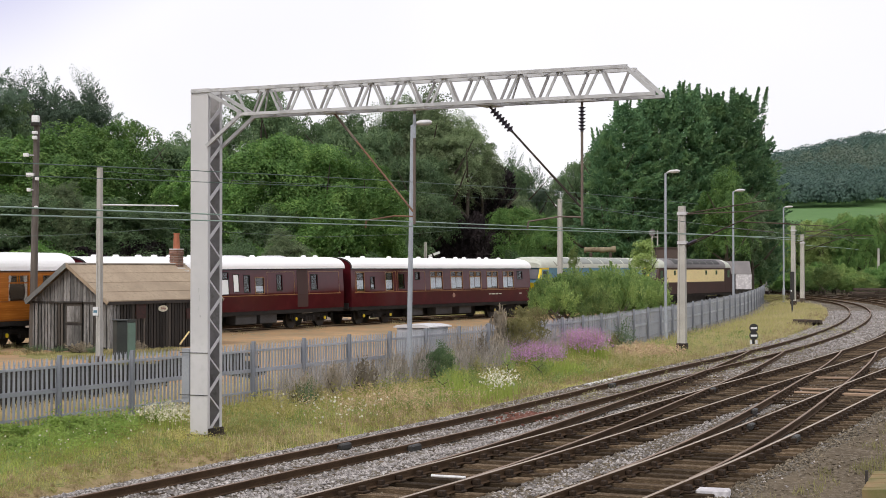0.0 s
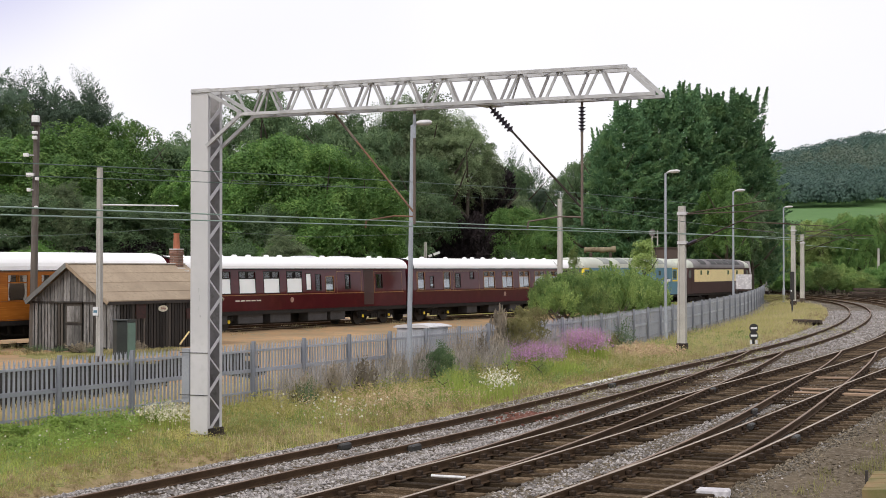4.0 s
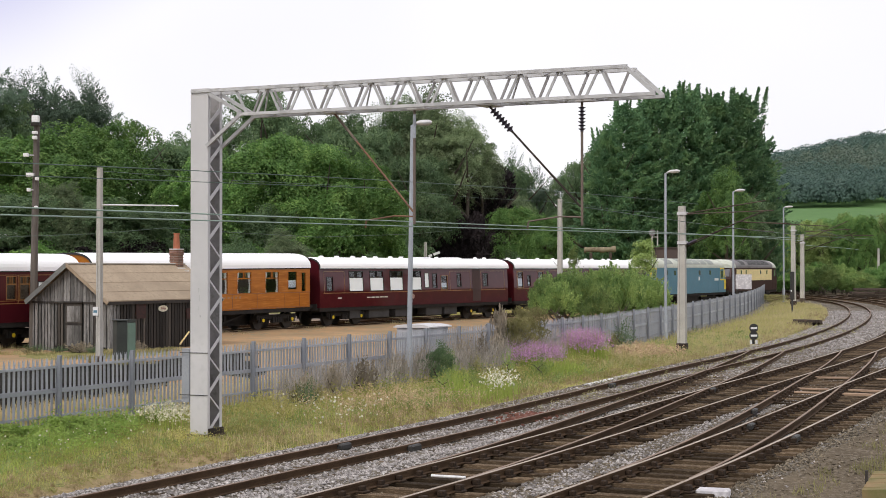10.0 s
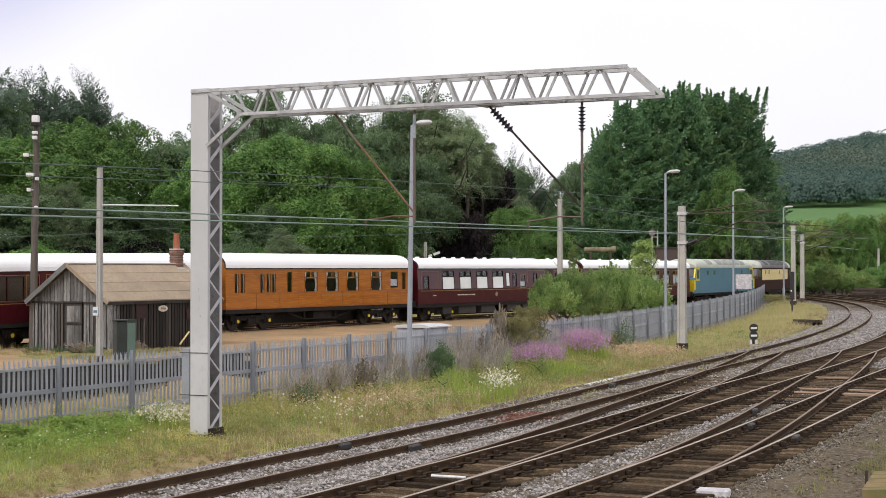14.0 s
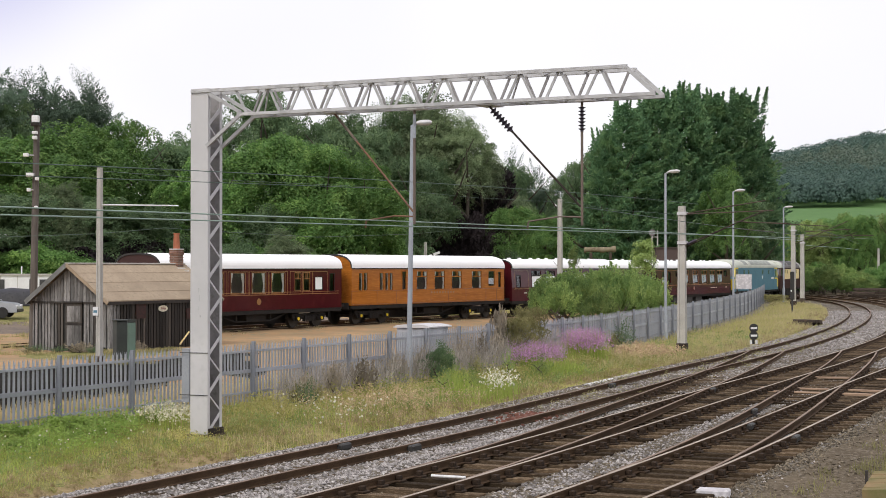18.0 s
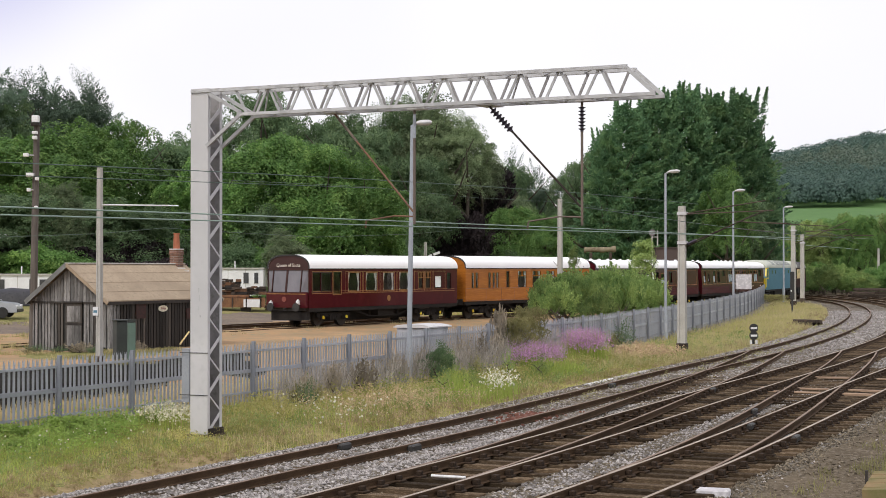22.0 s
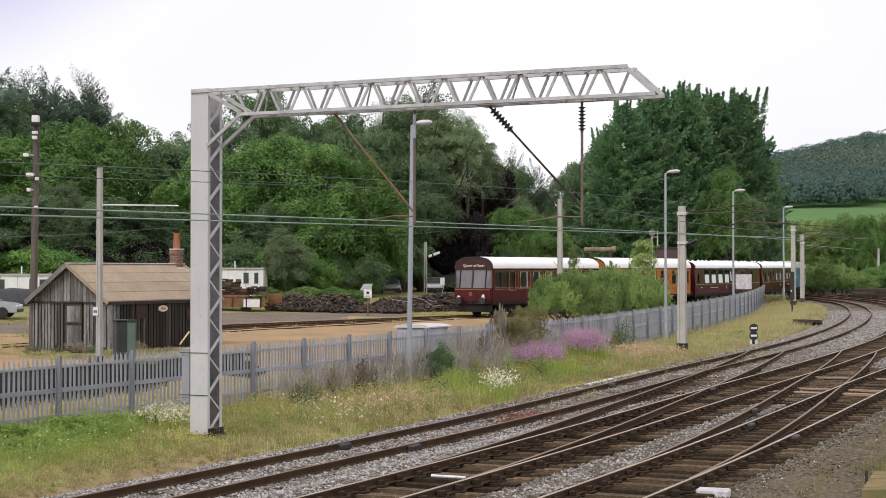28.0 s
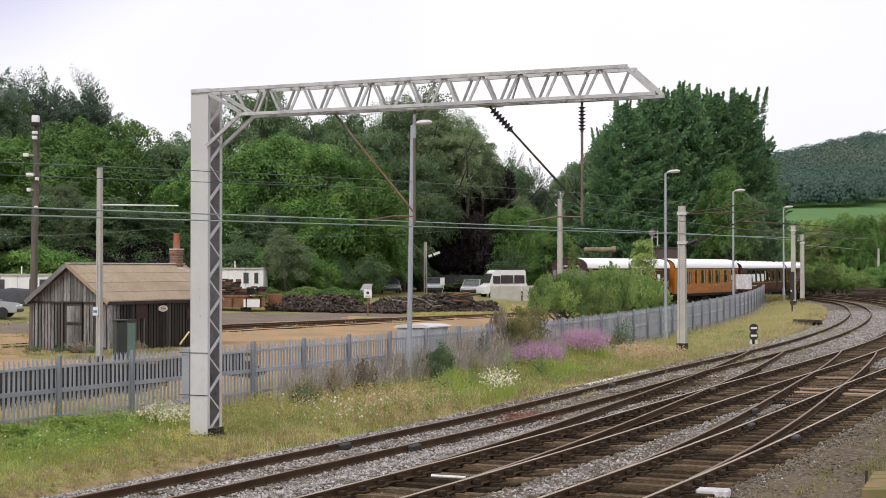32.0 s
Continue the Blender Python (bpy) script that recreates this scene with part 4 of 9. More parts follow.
nb = part("name_board", bm, "brownpaint", CAR_O, "maroon board with pale lettering")
cu = bpy.data.curves.new("lettering", "FONT")
cu.body, cu.size, cu.align_x, cu.extrude = "Queen of Scots", 0.25, "CENTER", 0.004
tmp = new("lettering", cu)
me = bpy.data.meshes.new_from_object(tmp.evaluated_get(bpy.context.evaluated_depsgraph_get()))
bpy.data.objects.remove(tmp)
me.materials.clear()
me.materials.append(M["curtain"])
tx = new("lettering", me)
tx.parent, tx.matrix_basis = nb, pose(-LO / 2 - 0.024, 0, 3.17, 90, 0, -90)
part("buffer_beam", boxes((-LO / 2 + 0.06, -LO / 2 + 0.3, -1.2, 1.2, 0.34, 0.8)), "under", CAR_O)
bm = tubes(((NOSE - 0.02, 0.12, 1.46), (NOSE - 0.002, 0.12, 1.46), 0.14), n=16)
part("crest", bm, "red_paint", CAR_O, "round pale headboard crest")
bm = tubes(((0.05, -1.388, 1.42), (0.05, -1.376, 1.42), 0.17), n=16)
part("crest", bm, "gold", CAR_O, "gold and blue oval crest")
for y, z in ((-0.86, 1.30), (0.95, 1.22)):
    bm = boxes((NOSE - 0.16, NOSE - 0.004, y - 0.09, y + 0.09, z - 0.14, z + 0.1), bevel=0.02)
    tube(bm, (NOSE - 0.08, y, z + 0.1), (NOSE - 0.08, y, z + 0.17), 0.045)
    part("tail_lamp", bm, "white", CAR_O, "white tail lamp")
for car, hl in ((CAR_T, LT), (CAR_O, LO)):
    bm = bmesh.new()
    for s in (-1, 1):
        bar(bm, (-2.9, s * 1.05, 0.82), (-1.4, s * 1.05, 0.45), 0.07, 0.07)
        bar(bm, (-1.4, s * 1.05, 0.45), (1.4, s * 1.05, 0.45), 0.07, 0.07)
        bar(bm, (1.4, s * 1.05, 0.45), (2.9, s * 1.05, 0.82), 0.07, 0.07)
        for x in (-1.4, 1.4):
            box(bm, x - 0.05, x + 0.05, s * 1.05 - 0.05, s * 1.05 + 0.05, 0.45, 0.85)
    part("truss_rod", bm, "under", car)
    part("battery_box", boxes((-0.6, 1.0, -1.1, -0.5, 0.4, 0.82), bevel=0.03), "under", car, "black equipment box")


def lean_sides(v, z0, z1, half):
    """Draws the sides in above the waist, as carriage sides are."""
    done = set()

    def visit(ob, m):
        m = m @ ob.matrix_basis
        if ob.type == "MESH" and ob.data.name not in done and not ob.name.startswith(("roof", "gutter", "gangway", "bogie", "wheel")):
            done.add(ob.data.name)
            inv = m.inverted()
            for q in ob.data.vertices:
                p = m @ q.co
                if z0 < p.z <= z1 + 0.001 and abs(p.y) > half - 0.2:
                    p.y -= math.copysign(0.06 * (p.z - z0), p.y)
                    q.co = inv @ p
        for c in ob.children:
            visit(c, m)

    for c in v.children:
        visit(c, Matrix())


for car, half in ((CAR_A, 1.4), (CAR_B, 1.4), (CAR_T, 1.4), (CAR_O, 1.38)):
    # block added to shut out the view and darken the space below the floor
    part("brake_gear", boxes((-4.8, 4.8, -0.3, 0.3, 0.24, 0.8)), "under", car)
    if car in (CAR_A, CAR_B):
        lean_sides(car, 1.74, 3.09, half)


def engine(label, skin, roof, L=19.4, band=None, cab_roof=None, nose="yellow"):
    """A diesel engine with a cab at each end."""
    v = empty("diesel_engine", pose(0, 0, 0), label, "locomotive", "engines of the train")
    h, half = L / 2 - 0.55, 1.34
    zb, zc, zt = 1.05, 3.12, 3.86
    cab = 1.9
    bm = boxes((-h + cab, h - cab, -half, -half + 0.08, zb, zc), (-h + cab, h - cab, half - 0.08, half, zb, zc))
    part("body_side", bm, skin, v)
    if band:
        part("cream_band", boxes((-h + cab + 0.3, h - cab - 0.3, -half - 0.006, -half + 0.01, 1.98, 2.98)), band, v, "broad cream band")
    for x in (-5.2, -3.4, 2.3, 4.9):
        part("body_window", boxes((x - 0.2, x + 0.2, -half - 0.012, -half + 0.01, 2.55, 2.9)), "darkglass", v)
    ol = roof_outline(half + 0.02, zc + 0.002, zt)
    ro = extrude_x(bmesh.new(), ol, -h + cab, h - cab)
    part("roof", tidy(ro), roof, v)
    for x0 in (-5.2, -2.4, -0.7, 1.0, 2.7, 4.4):
        bm = bmesh.new()
        seg = ol[-8:-2]
        for (ya, za), (yb, zb2) in zip(seg, seg[1:]):
            f = [bm.verts.new(p) for p in ((x0, ya * 1.012, za + 0.012), (x0 + 1.45, ya * 1.012, za + 0.012), (x0 + 1.45, yb * 1.012, zb2 + 0.012), (x0, yb * 1.012, zb2 + 0.012))]
            bm.faces.new(f)
        r = bmesh.ops.extrude_face_region(bm, geom=bm.faces[:])
        bmesh.ops.translate(bm, vec=(0, 0, -0.02), verts=[q for q in r["geom"] if isinstance(q, bmesh.types.BMVert)])
        part("roof_grille", tidy(bm), "roof_mid" if roof == "roof_pale" else "black", v, "louvred roof panel")
    for d in (-1, 1):
        c = bmesh.new()
        # cab shell: upright lower nose, raked windscreen
        prof = [(h - cab, zb), (h - cab, zc), (h - 0.6, zc), (h - 0.22, 2.3), (h, 2.15), (h, zb)]
        a = [c.verts.new((d * x, -half, z)) for x, z in prof]
        b = [c.verts.new((d * x, half, z)) for x, z in prof]
        n = len(prof)
        c.faces.new(a)
        c.faces.new(b[::-1])
        for k in range(n):
            c.faces.new((a[k], a[(k + 1) % n], b[(k + 1) % n], b[k]))
        part("cab", tidy(c), skin, v)
        part("cab_front", boxes((min(d * (h + 0.004), d * (h + 0.03)), max(d * (h + 0.004), d * (h + 0.03)), -half + 0.02, half - 0.02, zb + 0.1, 2.14)), nose, v, "yellow warning panel")
        part("cab_corner", boxes((min(d * (h - 0.45), d * (h - 0.002)), max(d * (h - 0.45), d * (h - 0.002)), -half - 0.006, half + 0.006, 1.3, 2.14)), nose, v)
        for s in (-0.66, 0.66):
            w = bmesh.new()
            q = [w.verts.new(p) for p in ((d * (h - 0.21), s - 0.52, 2.36), (d * (h - 0.21), s + 0.52, 2.36), (d * (h - 0.53), s + 0.5, 3.02), (d * (h - 0.53), s - 0.5, 3.02))]
            w.faces.new(q)
            r = bmesh.ops.extrude_face_region(w, geom=w.faces[:])
            bmesh.ops.translate(w, vec=(d * 0.02, 0, 0.012), verts=[e for e in r["geom"] if isinstance(e, bmesh.types.BMVert)])
            part("windscreen", tidy(w), "windscreen", v)
        surround = bmesh.new()
        for s in (-1.3, -0.02, 1.3):
            bar(surround, (d * (h - 0.2), s, 2.3), (d * (h - 0.57), s * 0.98, 3.1), 0.1, 0.12)
        part("windscreen_pillar", surround, nose, v)
        part("cab_side_window", boxes((min(d * (h - 1.35), d * (h - 0.75)), max(d * (h - 1.35), d * (h - 0.75)), -half - 0.012, -half + 0.01, 2.3, 2.9)), "darkglass", v)
        if nose == "yellow":
            xa, xb = min(d * (h - 1.45), d * (h - 0.62)), max(d * (h - 1.45), d * (h - 0.62))
            bm = bmesh.new()
            ring(bm, xa, xb, 2.18, 3.0, -half - 0.009, -half + 0.01, 0.12)
            part("window_surround", bm, nose, v, "yellow cab window surround")
        part("cab_door", boxes((min(d * (h - 1.95), d * (h - 1.5)), max(d * (h - 1.95), d * (h - 1.5)), -half - 0.01, -half + 0.01, 1.15, 3.0)), skin, v)
        ol2 = roof_outline(half + 0.02, zc + 0.002, zt)
        rr = bmesh.new()
        rings = []
        for x, q in ((h - cab, 1.0), (h - 1.1, 0.98), (h - 0.65, 0.86), (h - 0.45, 0.5)):
            rings.append([rr.verts.new((d * x, y, zc + (z - zc) * q)) for y, z in ol2])
        for p, q in zip(rings, rings[1:]):
            for k in range(len(ol2) - 1):
                rr.faces.new((p[k], p[k + 1], q[k + 1], q[k]))
            rr.faces.new((p[0], q[0], q[-1], p[-1]))
        rr.faces.new(rings[-1])
        rr.faces.new(rings[0])
        part("cab_roof", tidy(rr), cab_roof or roof, v)
        bogie(v, d * 5.6, 3.6, None)
        buffers(v, d * h, d)
    part("fuel_tank", boxes((-2.6, 2.6, -1.15, 1.15, 0.3, 0.92), bevel=0.05), "under", v)
    part("solebar", boxes((-h + 0.1, h - 0.1, -half + 0.03, half - 0.03, 0.86, zb - 0.004)), "under", v)
    return v


ENG_BLUE = engine("faded blue diesel engine with yellow ends and pale roof", "blue", "roof_pale", L=19.0)
part("badge", boxes((2.05, 2.35, -1.352, -1.335, 2.1, 2.4)), "white", ENG_BLUE, "white double-arrow style panel")
part("number_bar", boxes((6.0, 7.0, -1.352, -1.335, 2.05, 2.25)), "white", ENG_BLUE, "white number, unreadable")
ENG_CREAM = engine("brown diesel engine with a broad cream band", "brownpaint", "roof_grey", L=19.4, band="cream", cab_roof="roof_pale", nose="brownpaint")
place(ENG_CREAM, 20.5 + 19.0 + 9.75, 5.6)
place(ENG_BLUE, 20.5 + 9.5, 5.6)
place(CAR_B, 10.2, 7.1)
place(CAR_A, -10.25, 7.1)
place(CAR_T, -29.25, 5.7)
place(CAR_O, -20.5 - 17.65 - 7.55, 4.75)


# ---- overhead line structure over the siding ----
U = Vector((0.903, -0.429, 0))
MAST0 = Vector((-5.55, 36.45, -0.12))


def cantilever_structure():
    th = math.atan2(U.y, U.x)
    root = empty("overhead_line_mast", Matrix.Translation(MAST0) @ Matrix.Rotation(th, 4, "Z"), "grey steel cantilever mast with lattice boom over the siding", "catenary mast")
    H0, H1 = 0.12, 8.17
    a, b = 0.24, 0.30          # half sizes along the boom and along the track
    for s in (-1, 1):
        e = [(-a, s * (b - 0.1)), (-a, s * b), (a, s * b), (a, s * (b - 0.1)), (a - 0.014, s * (b - 0.1)), (a - 0.014, s * (b - 0.014)), (-a + 0.014, s * (b - 0.014)), (-a + 0.014, s * (b - 0.1))]
        bm = bmesh.new()
        lo, hi = [bm.verts.new((x, y, H0)) for x, y in e], [bm.verts.new((x, y, H1)) for x, y in e]
        for k in range(8):
            bm.faces.new((lo[k], lo[(k + 1) % 8], hi[(k + 1) % 8], hi[k]))
        bm.faces.new(lo)
        bm.faces.new(hi)
        tidy(bm)
        part("mast_channel", bm, "galv", root, "broad flat pale grey channel")
    n = 17
    pitch = (H1 - 0.45 - H0) / n
    for s in (-1, 1):
        for k in range(n):
            z = H0 + 0.05 + k * pitch
            bm = bmesh.new()
            y0 = b if k % 2 else -b
            bar(bm, (s * (a - 0.008), y0 * 0.9, z), (s * (a - 0.008), -y0 * 0.9, z + pitch), 0.04 if k % 2 else 0.085, 0.012)
            part("lacing_bar", bm, "galv", root)
    # plates whose darker grey puts the mast's inner shade into the colour
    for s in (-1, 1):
        part("inner_web", boxes((-a + 0.02, a - 0.02, s * (b - 0.022) - 0.005, s * (b - 0.022) + 0.005, H0 + 0.01, H1 - 0.02)), "galv_inner", root, "inner channel face greyed for shade")
    part("base_plate", boxes((-0.3, 0.3, -0.36, 0.36, 0.07, 0.115)), "dark_rust", root)
    for x in (-0.18, 0.0, 0.18):
        for y in (-0.26, 0.26):
            part("holding_down_bolt", tubes(((x, y, -0.05), (x, y, 0.2), 0.03), n=6), "dark_rust", root)
    part("foot_cleat", boxes((0.24, 0.3, -0.3, 0.3, 0.116, 0.26), bevel=0.01), "dark_rust", root, "rusty black foot cleat")
    bm = boxes((-0.29, 0.29, -0.35, 0.35, -0.5, 0.04))
    part("foundation", bm, "concrete", root, "weathered concrete footing")
    zt, zl = 8.15, 7.56
    L = 10.55
    for s in (-1, 1):
        bm = bmesh.new()
        box(bm, -0.22, L - 0.1, s * b - 0.04, s * b + 0.04, zt - 0.075, zt)
        part("top_chord", bm, "galv_dull", root)
        bm = bmesh.new()
        box(bm, 1.05, L + 0.5, s * b - 0.04, s * b + 0.04, zl - 0.07, zl)
        part("bottom_chord", bm, "galv_dull", root)
        bm = bar(bmesh.new(), (0.2, s * b, 6.82), (1.15, s * b, zl - 0.02), 0.08, 0.06)
        part("knee_brace", bm, "galv_dull", root)
        bm = bar(bmesh.new(), (0.25, s * b, zt - 0.1), (1.15, s * b, zl), 0.08, 0.05)
        part("diagonal_bar", bm, "galv_dull", root)
        bm = bar(bmesh.new(), (L - 0.15, s * b, zt - 0.03), (L + 0.48, s * b, zl - 0.02), 0.08, 0.06)
        part("end_bar", bm, "galv_dull", root)
        # near face: bars spread downwards from a common head; far face: bars rise from a common foot
        for k in range(11):
            if s < 0:
                x = 0.97 + 0.888 * k
                ends = (((x - 0.02, zt - 0.05), (x - 0.3, zl - 0.02)), ((x + 0.02, zt - 0.05), (x + 0.3, zl - 0.02)))
            else:
                x = 1.07 + 0.897 * k
                ends = (((x - 0.02, zl - 0.02), (x - 0.27, zt - 0.05)), ((x + 0.02, zl - 0.02), (x + 0.27, zt - 0.05)))
            # far-face bars get the darker grey as their shade
            for (xa, za), (xb, zb) in ends:
                if 0.85 < min(xa, xb) and max(xa, xb) < L + 0.1:
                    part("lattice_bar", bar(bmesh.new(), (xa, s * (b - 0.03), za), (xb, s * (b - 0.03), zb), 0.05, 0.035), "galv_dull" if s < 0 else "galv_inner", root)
    for k in (1, 4, 8):
        x = 0.97 + 0.888 * k
        part("cross_brace", bar(bmesh.new(), (x, -b + 0.05, zt - 0.06), (x - 0.42, b - 0.05, zl), 0.04, 0.03), "galv_dull", root)
    for k in range(10):
        x = 1.2 + k * 0.9
        bm = bar(bmesh.new(), (x, -b, zl - 0.03), (x + 0.45, b, zl - 0.03), 0.035, 0.03)
        bar(bm, (x + 0.45, b, zl - 0.03), (x + 0.9, -b, zl - 0.03), 0.035, 0.03)
        part("cross_bar", bm, "galv_dull", root)
        bm = bar(bmesh.new(), (x, b, zt - 0.03), (x + 0.45, -b, zt - 0.03), 0.05, 0.03)
        part("cross_bar", bm, "galv_dull", root)

    def insulator(a, b, r=0.085):
        a, b = Vector(a), Vector(b)
        bm = tubes((a, b, 0.035))
        n = 7
        d = (b - a) / n
        for k in range(n):
            tube(bm, a + d * (k + 0.2), a + d * (k + 0.6), r, r * 0.45, n=12)
        part("insulator", bm, "insulator", root, "dark ribbed insulator")

    # supports for two lines: a sloping strut and an upright drop tube each
    for t_strut, t_drop, z_join, z_low in ((3.4, 5.45, 5.23, 4.95), (7.2, 9.36, 5.27, 4.88)):
        top = Vector((t_strut, 0, zl - 0.05))
        low = Vector((t_drop - 0.03, 0, z_join))
        d = low - top
        part("hanger_bracket", boxes((t_strut - 0.15, t_strut + 0.25, -0.3, 0.3, zl - 0.1, zl - 0.06)), "galv", root)
        if t_strut > 5:
            insulator(top + d * 0.06, top + d * 0.27)
        else:
            part("strut_head", tubes((top + d * 0.06, top + d * 0.3, 0.03)), "arm_steel", root, "dull brown strut head")
        part("strut", tubes((top, top + d * 0.06, 0.025), (top + d * 0.27, top + d, 0.024)), "red_tube" if t_strut < 5 else "dark_rust", root, "thin rusty sloping strut")
        if t_strut > 5:
            insulator((t_drop, 0, zl - 0.2), (t_drop, 0, zl - 0.72))
        else:
            part("drop_tube_head", tubes(((t_drop, 0, zl - 0.2), (t_drop, 0, zl - 0.72), 0.035)), "lamp_steel", root)
        part("drop_tube", tubes(((t_drop, 0, zl), (t_drop, 0, zl - 0.2), 0.03), ((t_drop, 0, zl - 0.72), (t_drop, 0, z_low), 0.03)), "arm_steel", root, "dull brown upright drop tube")
        part("hanger_bracket", boxes((t_drop - 0.12, t_drop + 0.3, -0.12, 0.12, zl - 0.1, zl - 0.06)), "galv", root)
        part("registration_arm", tubes(((t_drop, 0, z_low + 0.17), (t_drop - 0.5, 0.02, z_low + 0.19), 0.017), ((t_drop - 0.5, 0.02, z_low + 0.19), (t_drop - 1.25, 0.1, z_low + 0.1), 0.017), ((t_drop - 1.25, 0.1, z_low + 0.1), (t_drop - 1.27, 0.1, z_low - 0.06), 0.018)), "arm_steel" if t_strut > 5 else "red_tube", root)
    for k, (x, z) in enumerate(((-0.02, 3.42), (0.0, 3.22), (-0.03, 3.0), (0.02, 2.84))):
        part("writing_bar", boxes((x, x + 0.03, -b - 0.004, -b - 0.001, z, z + (0.1, 0.14, 0.12, 0.05)[k])), "galv_dull", root, "worn painted mark too faint to read")
    cab = boxes((-0.52, -0.3, -0.25, 0.0, 0.85, 2.1))
    part("cable_box", cab, "fence", root, "grey steel cable box strapped to the mast")
    part("steel_strap", boxes((-0.53, 0.25, -0.316, -0.304, 2.005, 2.02), (-0.53, 0.25, -0.316, -0.304, 1.02, 1.035)), "tank_grey", root)


cantilever_structure()


# ---- steel palisade fence ----
def fence():
    f = empty("palisade_fence", pose(0, 0, 0), "grey galvanised steel palisade fence along the line", "fence")
    pale = bmesh.new()
    for q in (0,):
        prof = [(-0.040, 0.026), (-0.022, 0.0), (0.022, 0.0), (0.040, 0.026)]
        low = [pale.verts.new((x, y, 0.05)) for x, y in prof]
        mid = [pale.verts.new((x, y, 1.66)) for x, y in prof]
        tips = [pale.verts.new((x, 0.01, z)) for x, z in ((-0.038, 1.83), (-0.006, 1.75), (0.006, 1.75), (0.038, 1.83))]
        for a, b in ((low, mid), (mid, tips)):
            for k in range(3):
                pale.faces.new((a[k], a[k + 1], b[k + 1], b[k]))
    me = bpy.data.meshes.new("pale")
    pale.to_mesh(me)
    pale.free()
    me.materials.append(M["fence"])
    post = bpy.data.meshes.new("post")
    bm = boxes((-0.042, 0.042, -0.13, -0.03, -0.3, 1.84))
    bm.to_mesh(post)
    bm.free()
    post.materials.append(M["fence_post"])
    s, y, k = 0.0, 31.0, 0
    count = 0
    prev = None
    verts, faces = [], []
    base = [v.co.copy() for v in me.vertices]
    polys = [tuple(p.vertices) for p in me.polygons]
    while y < 138.5:
        t = 0.52 - 0.00324 * (y - 45)
        c = 1 / math.hypot(1, t)
        rz = math.degrees(math.atan2(1, t)) + random.uniform(-1, 1)
        m = pose(x_fence(y), y, z_fence(y) - 0.02 + random.uniform(-0.015, 0.015), 0, random.uniform(-0.6, 0.6), rz)
        if y < 77:
            o = new("pale", me)
            o.parent, o.matrix_basis = f, m
        else:
            n0 = len(verts)
            verts += [tuple(m @ v) for v in base]
            faces += [tuple(n0 + i for i in p) for p in polys]
        if k % 17 == 0:
            o = new("post", post)
            o.parent, o.matrix_basis = f, pose(x_fence(y), y, z_fence(y), 0, 0, rz)
            q = Vector((x_fence(y), y, z_fence(y)))
            if prev is not None:
                for z, hh in ((0.36, 0.06), (0.98, 0.11), (1.56, 0.065)):
                    u = (q - prev).normalized()
                    nn = Vector((u.y, -u.x, 0)) * 0.02
                    bm = bar(bmesh.new(), prev + nn + Vector((0, 0, z)), q + nn + Vector((0, 0, z)), hh, 0.03)
                    part("fence_rail", bm, "fence", f)
            prev = q
        k += 1
        y += 0.1622 * c
    far = new("far_pale_run", raw_mesh("far_pale_run", verts, faces, "fence"))
    far.parent = f
    far["kind"] = "stuff"


fence()


# ---- masts, lamps, wires ----
def concrete_mast(x, y, top, w=0.28, arms=(), label="pale concrete overhead line mast", base=None, lean=0.0):
    z0 = level(x, y) if base is None else base
    v = empty("concrete_mast", pose(x, y, z0, 0, lean, -22), label, "catenary mast", "concrete masts")
    h = top - z0
    bm = bmesh.new()
    q = [(-0.5, -0.5), (-0.28, -0.5), (-0.2, -0.38), (0.2, -0.38), (0.28, -0.5), (0.5, -0.5), (0.5, 0.5), (0.28, 0.5), (0.2, 0.38), (-0.2, 0.38), (-0.28, 0.5), (-0.5, 0.5)]
    lo = [bm.verts.new((a * w * 1.12, b * w * 1.12, 0.42)) for a, b in q]
    hi = [bm.verts.new((a * w * 0.9, b * w * 0.9, h)) for a, b in q]
    for k in range(12):
        bm.faces.new((lo[k], lo[(k + 1) % 12], hi[(k + 1) % 12], hi[k]))
    bm.faces.new(hi)
    bm.faces.new(lo[::-1])
    part("column", tidy(bm), "concrete", v)
    part("base", boxes((-w * 0.7, w * 0.7, -w * 0.7, w * 0.7, -0.4, 0.45), bevel=0.02), "dark_rust", v, "dark stained base")
    for z in arms:
        part("steel_collar", boxes((-w * 0.56, w * 0.72, -w * 0.56, w * 0.56, z - z0 - 0.07, z - z0 + 0.07)), "galv", v)
    return v


def arm(v, rows, material="dark_rust", r=0.026, name="cantilever_tube"):
    for a, b in rows:
        part(name, tubes((a, b, r)), material, v)


m1 = concrete_mast(11.17, 72.6, 6.759, 0.343, arms=(6.417, 5.046))
arm(m1, (((0.19, 0, 5.05), (3.94, 0, 6.62)), ((0.19, 0.1, 4.95), (3.24, 0.25, 6.39)), ((0.19, 0, 6.5), (3.89, 0, 7.05)), ((0.19, 0, 6.48), (4.26, 0, 6.59)), ((2.13, 0, 5.83), (4.26, 0.1, 5.6))))
part("insulator", tubes(((0.28, 0, 5.08), (0.69, 0, 5.26), 0.065)), "insulator", m1)
m2 = concrete_mast(-11.05, 50.0, 7.10, 0.155, label="slim weathered concrete post with a small sign")
arm(m2, (((0.1, 0, 5.32), (2.93, 0, 5.25)),), "white", 0.022, "white_bracket_rod")
part("sign_plate", boxes((-0.19, 0.01, -0.1, -0.079, 1.76, 2.04)), "white", m2, "small white and blue sign")
part("sign_symbol", boxes((-0.16, -0.02, -0.106, -0.101, 1.85, 1.93)), "blue", m2)
m3 = concrete_mast(6.93, 92.0, 7.97, 0.25, label="weathered concrete mast behind the bush")
